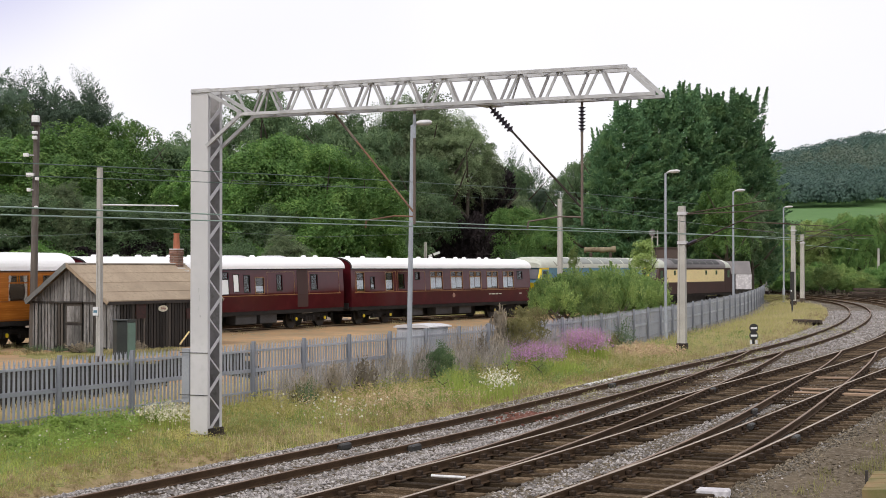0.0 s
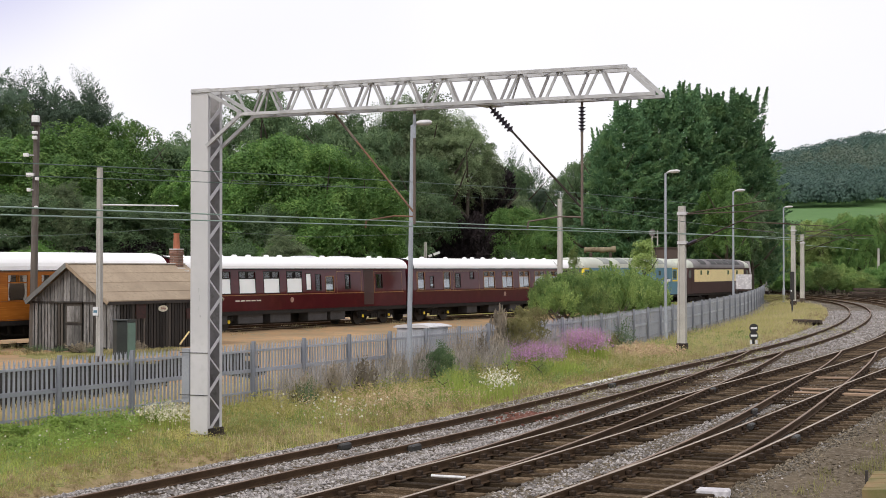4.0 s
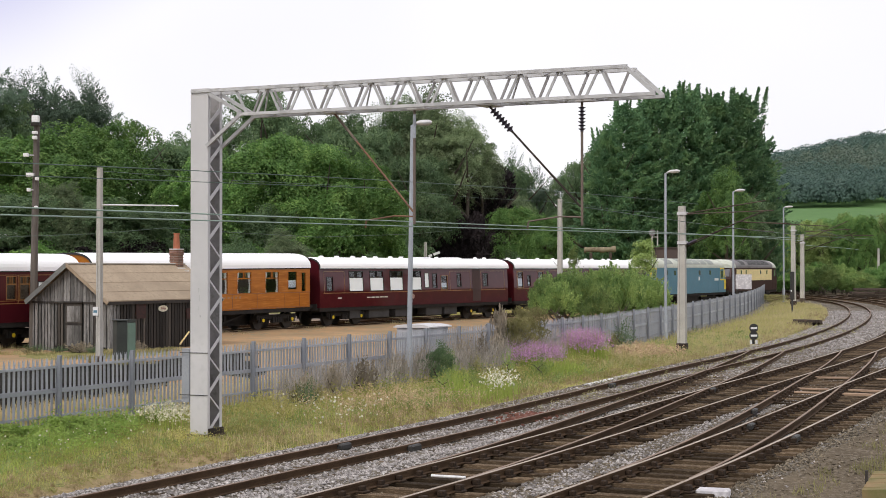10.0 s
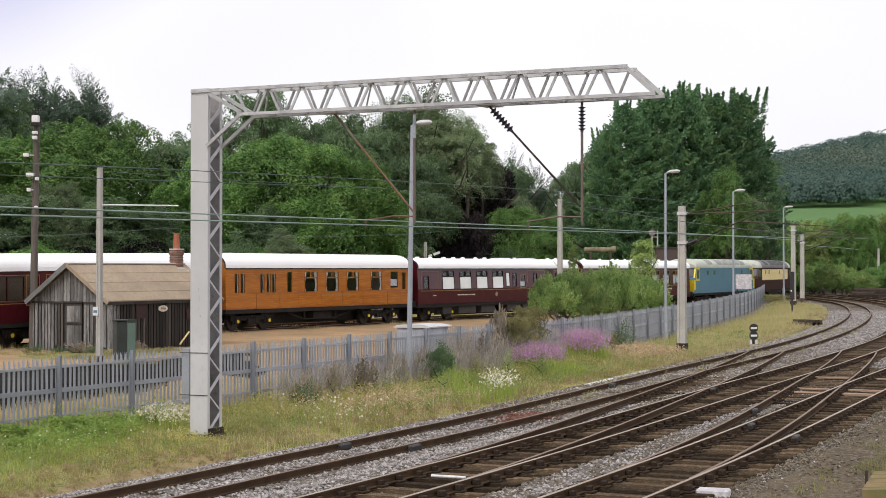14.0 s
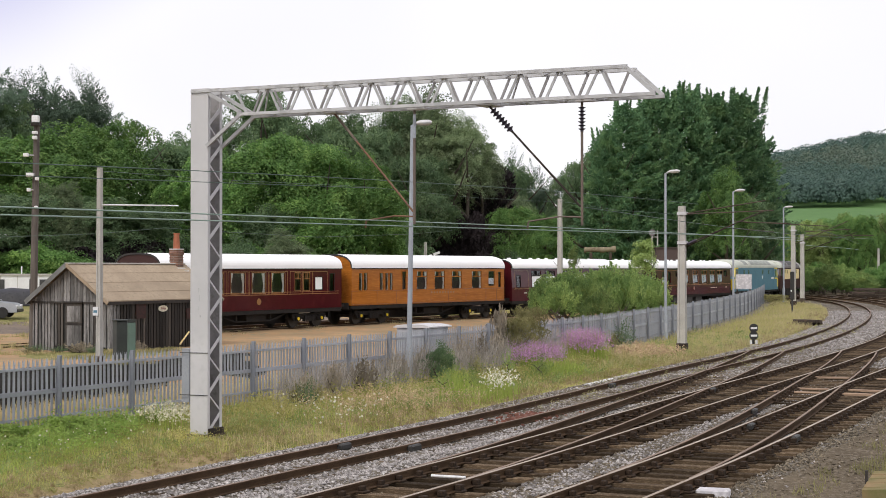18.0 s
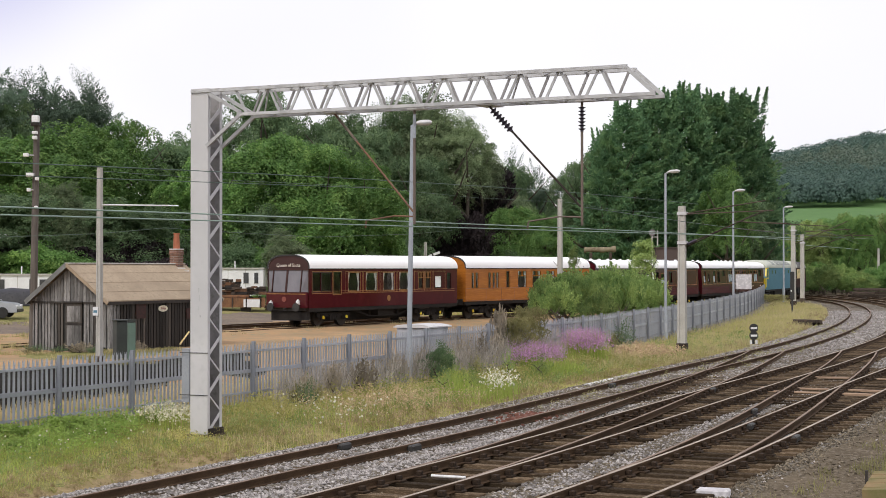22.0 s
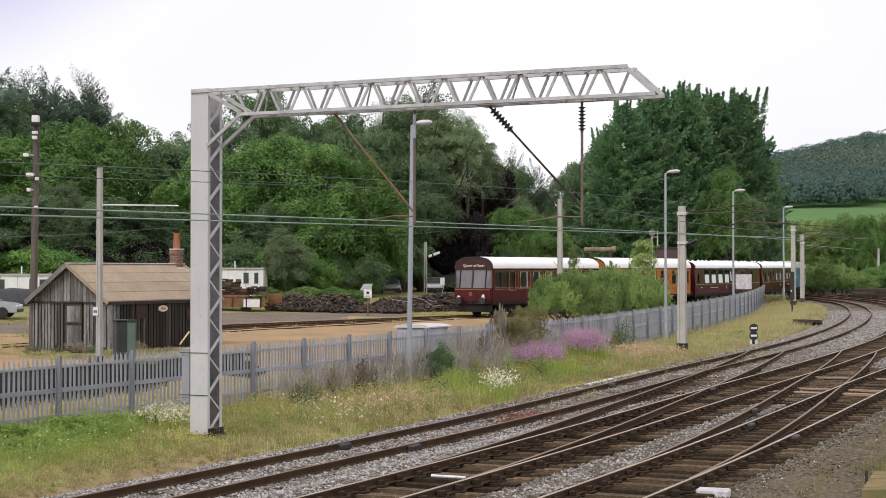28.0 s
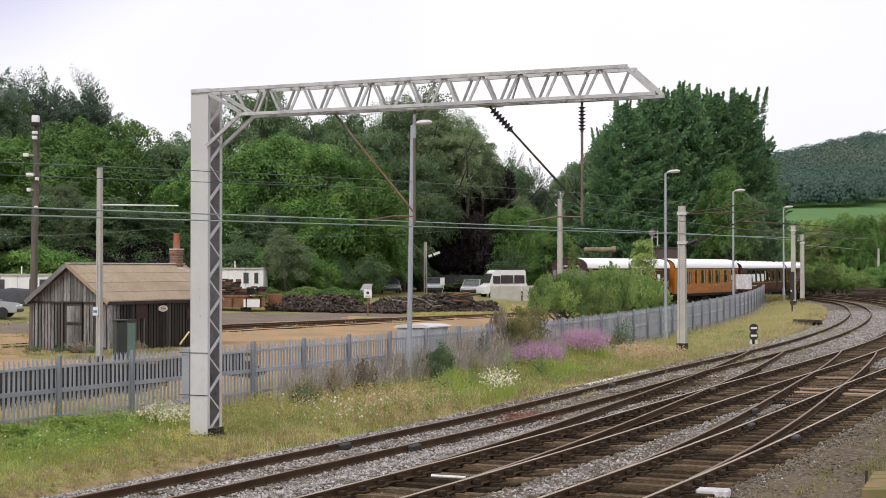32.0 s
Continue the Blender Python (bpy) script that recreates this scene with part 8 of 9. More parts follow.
# the big bush behind the fence and smaller ones along it
for row in (("willow", 6.91, 88.0, 4.6, 3.4, 3.75, "bushy light green willow shrub behind the fence"), ("willow", 9.20, 90.0, 5.6, 3.6, 3.95, "bushy light green willow shrub behind the fence"),
            ("willow", 11.12, 91.0, 4.6, 3.4, 3.9, "bushy green willow shrub behind the fence"), ("willow", 6.13, 86.0, 3.2, 2.8, 3.39, "bushy light green willow shrub behind the fence"), ("green", 8.61, 89.0, 5.4, 2.2, 3.37, "bushy green willow shrub behind the fence"),
            ("willow", 11.81, 90.0, 3.2, 2.6, 3.69, "bushy green willow shrub behind the fence"), ("green", 6.95, 88.5, 4.0, 3.0, 3.63, "bushy light green willow shrub behind the fence"), ("green", 9.08, 90.5, 4.6, 3.2, 3.8, "bushy light green willow shrub behind the fence"), ("green", 11.11, 91.5, 4.2, 3.0, 3.7, "bushy green willow shrub behind the fence"), ("green", 12.04, 90.5, 2.4, 2.2, 3.36, "bushy green willow shrub behind the fence"), 
            ("shoots", 7.15, 87.0, 3.2, 2.4, 4.1, "long upright willow shoots"), ("shoots", 9.31, 88.0, 3.6, 2.4, 4.3, "long upright willow shoots"), ("shoots", 5.59, 85.0, 2.0, 1.8, 3.76, "long upright willow shoots"), ("shoots", 8.01, 86.0, 3.0, 2.2, 3.9, "long upright willow shoots"), ("shoots", 6.29, 84.0, 2.6, 1.8, 3.34, "long upright willow shoots"), ("shoots", 10.31, 87.0, 3.0, 2.0, 4.1, "long upright willow shoots"), ("shoots", 8.28, 82.5, 2.6, 1.6, 2.81, "long upright willow shoots"),
            ("olive", 3.39, 63.0, 2.0, 1.6, 2.42, "olive brown shrub against the fence"), ("olive", 3.2, 62.2, 1.5, 1.2, 2.05, "olive brown shrub against the fence"), ("olive", 2.73, 62.0, 1.0, 1.0, 1.94, "olive brown shrub against the fence"),
            ("tall_dead", 2.30, 62.0, 1.0, 0.8, 2.86, "tall dead brown stems by the fence"), ("tall_dead", 2.1, 61.2, 1.3, 0.7, 2.6, "tall dead brown stems by the fence"), ("dull", -0.12, 53.2, 1.2, 0.7, 1.3, "small dark green shrub by the fence"), ("weed_dark", 8.6, 75.0, 2.2, 0.5, 1.95, "straggling ivy-like shrub on the fence"), ("weed", 8.02, 73.5, 1.4, 0.5, 1.3, "straggling ivy-like shrub on the fence"), ("dead", -2.57, 49.0, 1.6, 0.5, 1.5, "tall dead brown stems by the fence"), ("dead", -0.77, 54.0, 1.2, 0.5, 1.60, "tall dead brown stems by the fence"), ("dead", 0.64, 57.0, 1.3, 0.6, 1.85, "tall dead brown stems by the fence"), ("dead", 2.00, 60.5, 1.2, 0.7, 2.08, "tall dead brown stems by the fence"), ("dead", -4.04, 45.5, 0.9, 0.5, 1.26, "tall dead brown stems by the fence"), ("dead", -1.59, 52.0, 1.3, 0.5, 1.45, "tall dead brown stems by the fence"), ("dead", -3.32, 47.0, 0.8, 0.5, 1.52, "tall dead brown stems by the fence"), ("dead", 1.42, 59.0, 0.9, 0.7, 2.04, "tall dead brown stems by the fence"), ("weed_green", 0.31, 54.0, 0.9, 0.6, 1.44, "leafy weeds along the fence"),
            ("weed_green", 0.15, 49.5, 1.5, 1.2, 0.95, "dense light green weeds in the verge"), ("weed_green", 0.95, 50.2, 1.3, 1.2, 1.0, "dense light green weeds in the verge"), ("weed_green", 3.6, 57.0, 1.5, 1.2, 1.05, "dense light green weeds in the verge"), ("weed_dark", -3.9, 44.4, 1.1, 0.6, 1.05, "dark leafy bramble by the fence"), ("weed_dark", -16.1, 61.3, 1.8, 0.5, 1.0, "dark brush heaped against the hut"), ("weed_dark", -15.1, 60.9, 1.3, 0.5, 0.95, "dark brush heaped against the hut"), ("dead", -14.1, 60.4, 1.6, 0.4, 1.2, "dead brown stems against the hut"), ("weed_dark", -13.5, 60.1, 1.2, 0.4, 1.0, "dark brush heaped against the hut"), ("dead", -12.0, 60.8, 1.3, 0.4, 1.2, "dead brown stems against the hut"), ("weed_dark", -0.23, 53.0, 0.95, 0.8, 1.68, "small dark green shrub by the fence"), ("weed", 9.19, 80.0, 1.8, 0.8, 1.32, "straggling ivy-like shrub on the fence"),
            ("weed", 9.30, 78.0, 1.4, 0.9, 0.74, "straggling shrub on the fence"), ("weed", 16.25, 98.0, 2.0, 0.9, 1.43, "straggling low shrub on the fence"),
            ("weed", -4.19, 44.5, 1.0, 0.7, 0.95, "leafy bramble by the fence"), ("weed", -3.62, 45.5, 1.1, 0.7, 0.83, "leafy bramble by the fence"), ("weed_green", -9.02, 36.8, 0.6, 0.5, 0.56, "leafy weed by the fence"),
            ("weed_green", 2.40, 57.0, 0.9, 0.8, 1.27, "leafy weeds along the fence"), ("weed", 1.24, 56.0, 0.8, 0.7, 1.21, "leafy weeds along the fence"), ("weed_green", 0.70, 62.0, 0.8, 0.7, 1.90, "pale yellow weeds behind the fence"),
            ("weed", -15.86, 59.5, 1.2, 0.8, 0.95, "low weeds by the hut"), ("weed", -12.11, 53.6, 0.7, 0.5, 1.0, "low weeds by the hut"), ("weed", -14.39, 60.5, 1.0, 0.6, 0.85, "low weeds by the hut"),
            ("olive", 28.52, 135.0, 3.4, 1.6, 1.64, "rough scrub at the fence end"), ("dull", 30.07, 128.0, 2.4, 1.4, 0.59, "low rough scrub by the curve"), ("dull", 26.65, 118.0, 1.8, 1.0, 0.50, "low rough scrub by the curve")):
    shrub(*row)
for px_, y, w, h in ((8, 35.5, 1.0, 0.62), (52, 36.0, 0.9, 0.5), (98, 36.9, 1.0, 0.66), (135, 37.5, 1.0, 0.62), (172, 38.1, 0.9, 0.5), (218, 38.9, 0.8, 0.48), (262, 39.3, 0.8, 0.42), (66, 34.3, 0.9, 0.4), (18, 33.7, 1.0, 0.42), (128, 35.6, 0.8, 0.36), (180, 36.6, 0.8, 0.36)):
    x = (px_ - 784) / 2750 * y
    shrub("rank", x, y, w, w, level(x, y) + 0.72 * h, "mound of rank green weeds in the verge", group="weed mounds")
tree("lime", 1, 12.2, 94.5, 5.85, 1.7, "slender yellow-green sapling behind the bush", None, "shrubs", 0.45)
tree("lime", 0, 7.75, 92.5, 5.2, 0.75, "slender yellow-green sapling behind the bush", None, "shrubs", 0.62)
# undergrowth along the foot of the trees
rng = random.Random(21)
for k in range(64):
    px_ = -60 + 1060 * k / 63 + rng.uniform(-8, 8)
    y = rng.uniform(122, 132) if px_ < 320 else rng.uniform(130, 140) if px_ < 520 else rng.uniform(158, 168)
    x = (px_ - 784) / 2750 * y
    w = rng.uniform(3.6, 6.0)
    dark = 725 < px_ < 900
    q = rng.random()
    kind = "dull" if dark or q < 0.35 else "mid"
    # on the left, part of the undergrowth takes the near-black leaf as shade
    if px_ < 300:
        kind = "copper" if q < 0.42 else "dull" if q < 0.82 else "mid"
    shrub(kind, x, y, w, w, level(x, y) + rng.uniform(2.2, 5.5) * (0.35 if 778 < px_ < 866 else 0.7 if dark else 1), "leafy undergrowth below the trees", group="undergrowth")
for k in range(16):
    px_ = 470 + 168 * k / 15
    y = rng.uniform(117, 124)
    x = (px_ - 784) / 2750 * y
    w = rng.uniform(1.6, 3.0)
    shrub("green" if rng.random() < 0.6 else "mid", x, y, w, w, level(x, y) + rng.uniform(0.7, 1.5), "tall yellow-green weeds behind the heap", group="undergrowth")
for k in range(14):
    px_ = 505 + 150 * k / 13 + rng.uniform(-5, 5)
    y = rng.uniform(132, 138)
    x = (px_ - 784) / 2750 * y
    w = rng.uniform(2.6, 4.0)
    shrub("mid" if rng.random() < 0.6 else "dull", x, y, w, w, level(x, y) + rng.uniform(1.8, 4.2), "leafy undergrowth below the trees", group="undergrowth")
# near-black shrubs stand in for the dark below the crowns
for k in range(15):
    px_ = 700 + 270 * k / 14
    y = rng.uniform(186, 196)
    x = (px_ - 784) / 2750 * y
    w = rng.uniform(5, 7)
    shrub("copper", x, y, w, w, level(x, y) + rng.uniform(6.0, 8.5), "thicket with tree shade in its leaf colour", group="undergrowth")
# more shade-coloured shrubs, in front of the bare trunks
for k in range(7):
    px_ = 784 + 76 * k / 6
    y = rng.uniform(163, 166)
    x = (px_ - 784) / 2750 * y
    shrub("copper", x, y, 4.2, 4.2, level(x, y) + rng.uniform(7.0, 9.5), "thicket with tree shade in its leaf colour", group="undergrowth")
# trees and scrub along the far side of the curve
for k in range(34):
    t = k / 33
    px_ = 1352 + 260 * t + rng.uniform(-6, 6)
    y = rng.uniform(215, 250)
    x = (px_ - 784) / 2750 * y
    top = 3.87 + (474.5 - (403 - 33 * t + rng.uniform(-14, 14))) * y / 2750
    tree(rng.choice(("lime", "bright", "lime", "mid")), rng.randrange(3), x, y, top, rng.uniform(5, 7.5), "leafy green tree beyond the curve", group="trees beyond the curve", bottom=0.03)
for k in range(26):
    px_ = 1425 + 190 * k / 25
    y = rng.uniform(190, 210)
    x = (px_ - 784) / 2750 * y
    w = rng.uniform(3, 5)
    shrub("green" if rng.random() < 0.6 else "mid", x, y, w, w, level(x, y) + rng.uniform(2.0, 4.5), "leafy scrub beyond the curve", group="scrub beyond the curve")


for k in range(14):
    px_ = 1335 + 110 * k / 13
    y = rng.uniform(205, 216)
    x = (px_ - 784) / 2750 * y
    w = rng.uniform(3.5, 5)
    shrub("green" if k % 3 else "mid", x, y, w, w, level(x, y) + rng.uniform(2.0, 3.6), "leafy scrub beyond the curve", group="scrub beyond the curve")


def woodland():
    """Woods on the far hillside, one soft mass of crowns."""
    r = np.random.default_rng(77)
    vs, n_leaf = [], 200
    for k in range(1250):
        y = r.uniform(930, 1330)
        x = y * r.uniform(0.17, 0.36)
        z = level(x, y)
        h = r.uniform(9, 17)
        rad = r.uniform(5, 10)
        q = r.normal(size=(n_leaf, 3))
        q /= np.linalg.norm(q, axis=1)[:, None]
        q[:, 2] = np.abs(q[:, 2])
        c = np.array([x, y, z + h * 0.35]) + q * np.array([rad, rad, h * 0.8])
        t = np.cross(q + 0.5 * r.normal(size=(n_leaf, 3)), r.normal(size=(n_leaf, 3)))
        t /= np.linalg.norm(t, axis=1)[:, None]
        b = np.cross(t, q)
        s = r.uniform(0.45, 0.85, size=(n_leaf, 1))
        vs.append(np.stack([c + t * s, c + b * s, c - t * s, c - b * s], axis=1).reshape(-1, 3))
    v = np.concatenate(vs)
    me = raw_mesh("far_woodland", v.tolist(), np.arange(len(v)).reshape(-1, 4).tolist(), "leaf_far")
    tagged(new("far_woodland", me), "distant hillside woods with haze blue in the leaves", "woodland", kind="stuff")
    vs = []
    for px_ in np.linspace(1345, 1600, 60):
        y = r.uniform(560, 640)
        x = (px_ - 784) / 2750 * y
        for j in range(130):
            q = r.normal(size=3)
            c = np.array([x, y, level(x, y) + 0.8]) + q * np.array([2.5, 2.5, 0.7])
            t, b = r.normal(size=3), r.normal(size=3)
            vs.append(np.stack([c + t * 0.2, c + b * 0.2, c - t * 0.2, c - b * 0.2]))
    v = np.concatenate(vs)
    me = raw_mesh("far_hedge", v.tolist(), np.arange(len(v)).reshape(-1, 4).tolist(), "leaf_mid")
    tagged(new("far_hedge", me), "distant hedge along a green field", "hedge", kind="stuff")


woodland()


def strip(n, seed, y0, y1, across, height, width, material, name, label, keep, bend=0.25, category="grass"):
    """Blades scattered over the verge between fence and siding; across: 0 at the siding, 1 at the fence."""
    r = np.random.default_rng(seed)
    vs, fs, k = [], [], 0
    for i in range(n):
        y = y0 * (y1 / y0) ** r.random()
        a = across[0] + (across[1] - across[0]) * r.random()
        xr, xl = x_t1(y) - 2.45, x_fence(y) - 0.6
        x = xr + (xl - xr) * a
        q = keep(x, y, a, r)
        if q <= 0:
            continue
        z = level(x, y) - 0.02
        h = height * q * (0.5 + 0.8 * r.random())
        w = width * (0.6 + 0.8 * r.random()) * (0.6 + y / 60)
        an = r.random() * math.tau
        dx, dy = math.cos(an) * w, math.sin(an) * w
        bx, by = r.normal() * bend * h, r.normal() * bend * h
        vs += [(x - dx, y - dy, z), (x + dx, y + dy, z), (x + dx * 0.6 + bx * 0.4, y + dy * 0.6 + by * 0.4, z + h * 0.6), (x - dx * 0.6 + bx * 0.4, y - dy * 0.6 + by * 0.4, z + h * 0.6), (x + bx, y + by, z + h)]
        fs += [(k, k + 1, k + 2, k + 3), (k + 3, k + 2, k + 4)]
        k += 5
    me = raw_mesh(name, vs, fs, material)
    return tagged(new(name, me), label, category, kind="stuff")


def patch(x, y, s=1.0):
    return 0.5 + 0.5 * noise.noise((x * 0.35 * s, y * 0.22 * s, 7.0))


def edge(x, y):
    """0 on the trodden strip beside the ballast, 1 beyond it."""
    return sm(((x_t1(y) - x) * 0.9 - 2.45) / 0.45) if x < -4.6 else 1.0


def q_grass(x, y, a, r):
    if edge(x, y) < 0.9:
        return 0.25 if r.random() < 0.2 + 0.6 * edge(x, y) else 0.0
    return (0.55 + 0.5 * a) * (0.6 + 0.8 * patch(x, y)) if patch(x, y, 1.7) > 0.3 else 0.5


def q_lush(x, y, a, r):
    left = sm((-6.6 - x) / 1.5) * (1 if a > 0.25 else 0.4)
    mid = math.exp(-((x - 0.7) / 1.2) ** 2 - ((y - 48.5) / 3.0) ** 2) * 2.2
    near = math.exp(-((y - 33) / 5) ** 2) * 0.6 if a < 0.7 else 0
    pinkbase = math.exp(-((x - 4.2) / 1.6) ** 2 - ((y - 59) / 4.0) ** 2) * 1.5
    v = max(left, mid, pinkbase, near * patch(x, y, 2.2))
    return v if r.random() < v * 1.2 else 0


def q_dry(x, y, a, r):
    if r.random() > edge(x, y):
        return 0.0
    v = 0.35 + 0.9 * patch(x + 20, y + 9, 1.3) - 0.15 * sm((y - 60) / 15) - (0.5 if x < -7 else 0)
    return v if r.random() < v * 0.75 else 0


strip(60000, 1, 25, 140, (0.0, 1.05), 0.17, 0.007, "grass", "grass", "uncut yellow-green verge grass", q_grass)
strip(30000, 2, 25, 70, (0.05, 1.1), 0.24, 0.008, "grass_lush", "lush_grass", "lush bright green grass and weeds", q_lush)
strip(14000, 12, 43, 62, (0.25, 0.97), 0.75, 0.008, "grass_lush", "tall_grass", "tall yellow-green grass before the fence", lambda x, y, a, r: (lambda v: v if r.random() < 1.6 * v else 0.0)(max(math.exp(-((x - 0.45) / 0.85) ** 2 - ((y - 50.5) / 3.2) ** 2), 0.8 * math.exp(-((x - 4.2) / 1.5) ** 2 - ((y - 58.5) / 3) ** 2))), 0.3)
strip(34000, 3, 25, 140, (0.0, 1.1), 0.27, 0.005, "grass_dry", "dry_grass", "dry straw-coloured seeding grass", q_dry)
strip(23000, 4, 40, 70, (0.72, 1.1), 1.3, 0.005, "stalk", "dead_weed_stalks", "tall dead grey-brown weed stalks along the fence", lambda x, y, a, r: (0.2 + 1.1 * patch(x * 3, y * 3)) * (1.3 if -0.2 < x < 2.7 else 1.0) if -4.8 < x < 5.0 and patch(x * 5 + 3, y * 5) > 0.38 else 0.0, 0.32, "weeds")
strip(3500, 8, 55, 140, (0.8, 1.15), 0.6, 0.008, "stalk", "rough_stalks", "rough dead stalks at the foot of the fence", lambda x, y, a, r: 0.4 + 0.6 * patch(x * 3, y * 3), 0.2, "weeds")


def clumps(n, seed, y0, y1, across, size, leaf, material, name, label, keep):
    """Low leafy weeds in clumps over the verge."""
    r = np.random.default_rng(seed)
    out = []
    for i in range(n):
        y = y0 * (y1 / y0) ** r.random()
        xr, xl = x_t1(y) - 2.5, x_fence(y) + 0.2
        a = across[0] + (across[1] - across[0]) * r.random()
        x = xr + (xl - xr) * a
        if r.random() > keep(x, y, a):
            continue
        s = size * (0.5 + 0.9 * r.random())
        m = 46
        q = r.normal(size=(m, 3))
        q /= np.linalg.norm(q, axis=1)[:, None]
        q[:, 2] = np.abs(q[:, 2])
        c = np.array([x, y, level(x, y)]) + q * (0.35 + 0.65 * r.random((m, 1))) * np.array([s, s, s * (0.9 + 0.8 * r.random())])
        t = r.normal(size=(m, 3)) + np.array([0, 0, 0.6])
        t /= np.linalg.norm(t, axis=1)[:, None]
        b = np.cross(t, r.normal(size=(m, 3)))
        b /= np.linalg.norm(b, axis=1)[:, None]
        w = leaf * (0.5 + r.random((m, 1))) * (0.6 + y / 80)
        out.append(np.stack([c - t * w, c + b * w * 0.35, c + t * w, c - b * w * 0.35], axis=1).reshape(-1, 3))
    v = np.concatenate(out)
    me = raw_mesh(name, v.tolist(), np.arange(len(v)).reshape(-1, 4).tolist(), material)
    tagged(new(name, me), label, "weeds", kind="stuff")


clumps(5200, 101, 25, 72, (0.02, 1.0), 0.2, 0.024, "leaf_verge", "verge_weeds", "low olive green weeds in the verge", lambda x, y, a: 0.25 + 0.9 * (patch(x * 1.5, y * 1.5) - 0.3))
clumps(3600, 102, 25, 90, (0.15, 1.0), 0.22, 0.024, "leaf_lime", "leafy_weeds", "leafy light green weeds in the verge", lambda x, y, a: patch(x * 2 + 9, y * 2) - 0.25 + (0.5 if x < -8 else 0) + 3.0 * math.exp(-((x - 0.7) / 1.2) ** 2 - ((y - 48.5) / 3.0) ** 2) + math.exp(-((x - 4.2) / 1.6) ** 2 - ((y - 59) / 4.0) ** 2))
clumps(2200, 103, 25, 120, (-0.02, 0.24), 0.11, 0.025, "straw_leaf", "withered_weeds", "withered brown weeds at the edge of the ballast", lambda x, y, a: 0.8 * patch(x * 2, y * 2 + 30))
clumps(1250, 105, 25, 50, (0.45, 1.02), 0.38, 0.038, "leaf_rank", "rank_weeds", "rank bright green weeds along the fence", lambda x, y, a: sm((-6.6 - x) / 1.2) * (0.15 + 1.1 * patch(x * 2.4, y * 2.4)) * (0.5 + 0.8 * a))
clumps(620, 106, 41, 66, (0.5, 1.0), 0.4, 0.035, "leaf_verge", "tall_weeds", "tall leafy olive weeds before the fence", lambda x, y, a: (0.25 + 0.9 * patch(x * 2.2, y * 2.2 + 5)) if x > -5.5 else 0.0)
clumps(260, 107, 44, 62, (0.45, 0.95), 0.38, 0.035, "leaf_rank", "tall_weeds", "tall leafy green weeds before the fence", lambda x, y, a: 0.9 * patch(x * 2.5 + 3, y * 2.5) if x > -2 else 0.0)
clumps(900, 110, 44, 100, (-0.62, -0.02), 0.2, 0.02, "leaf_olive", "siding_weeds", "small green weeds between the siding rails", lambda x, y, a: 1.0 if patch(x * 3 + 5, y * 2) > 0.55 else 0.12)
clumps(2600, 109, 34, 41, (0.1, 1.0), 0.17, 0.022, "leaf_verge", "foot_weeds", "low weeds grown over the mast footing", lambda x, y, a: 1.0 if 0.36 < math.hypot(x - MAST0[0], y - MAST0[1]) < 0.85 and x - MAST0[0] < 0.3 else 0.0)
clumps(260, 104, 40, 75, (0.85, 1.0), 0.3, 0.035, "leaf_verge", "fence_weeds", "straggling weeds along the foot of the fence", lambda x, y, a: 0.9 * patch(x * 3, y * 3))


strip(17000, 9, 62, 140, (0.0, 1.05), 0.3, 0.007, "hay", "hay_grass", "pale yellow seeding grass on the far verge", lambda x, y, a, r: 0.7 + 0.6 * patch(x, y), 0.35)


def yard_grass(n, seed, spots, height, material, name, label):
    """Tufts of grass on the sandy yard: round the spots given (x, y, reach) and thinly elsewhere."""
    r = np.random.default_rng(seed)
    vs, fs, k = [], [], 0
    while n > 0:
        n -= 1
        cx, cy, q = spots[r.integers(0, len(spots))]
        x0, y0 = cx + q[0] * r.normal() * 0.5, cy + q[1] * r.normal() * 0.5
        if x0 > x_fence(y0) - 0.3:
            continue
        z = level(x0, y0) - 0.01
        for j in range(14):
            x, y = x0 + r.normal() * 0.12, y0 + r.normal() * 0.12
            h, w, an = height * (0.4 + 0.9 * r.random()), 0.012 * (0.5 + y0 / 80), r.random() * math.tau
            dx, dy, bx, by = math.cos(an) * w, math.sin(an) * w, r.normal() * 0.35 * h, r.normal() * 0.35 * h
            vs += [(x - dx, y - dy, z), (x + dx, y + dy, z), (x + bx, y + by, z + h)]
            fs.append((k, k + 1, k + 2))
            k += 3
    tagged(new(name, raw_mesh(name, vs, fs, material)), label, "grass", kind="stuff")


FOOT = [(-12.4 - 0.1 * k, 59.2 + 0.45 * k, (0.5, 0.4)) for k in range(8)] + [(-12.4 + 0.33 * k, 59.9 + 0.6 * k - 1.2, (0.4, 0.3)) for k in range(6)] + [(-10.99, 53.4, (0.7, 0.5)), (-12.93, 56.5, (1.2, 1.0)), (-15.58, 59.0, (1.5, 1.0))]
BACK = [(x_fence(y) - 1.2, y, (0.9, 1.2)) for y in range(36, 74, 2)]
RIM = [(x_yard(y) - 2.2, y, (0.9, 2.0)) for y in range(62, 110, 4)] + [(x_yard(y) + 1.6, y, (0.8, 2.0)) for y in range(64, 120, 6)]
HEAPSIDE = [(-1 + 1.6 * k, 108.8 + 0.5 * k, (1.2, 0.7)) for k in range(4)] + [(1.5 + 0.8 * k, 113 + 1.6 * k, (2.2, 3.0)) for k in range(9)]
FOOT += [(-17.78, 64, (2.2, 2.0)), (-20.42, 74, (3, 3)), (-24.21, 86, (3, 3))]
yard_grass(240, 201, FOOT, 0.17, "grass_dry", "yard_grass", "dry yellow grass at the foot of the hut")
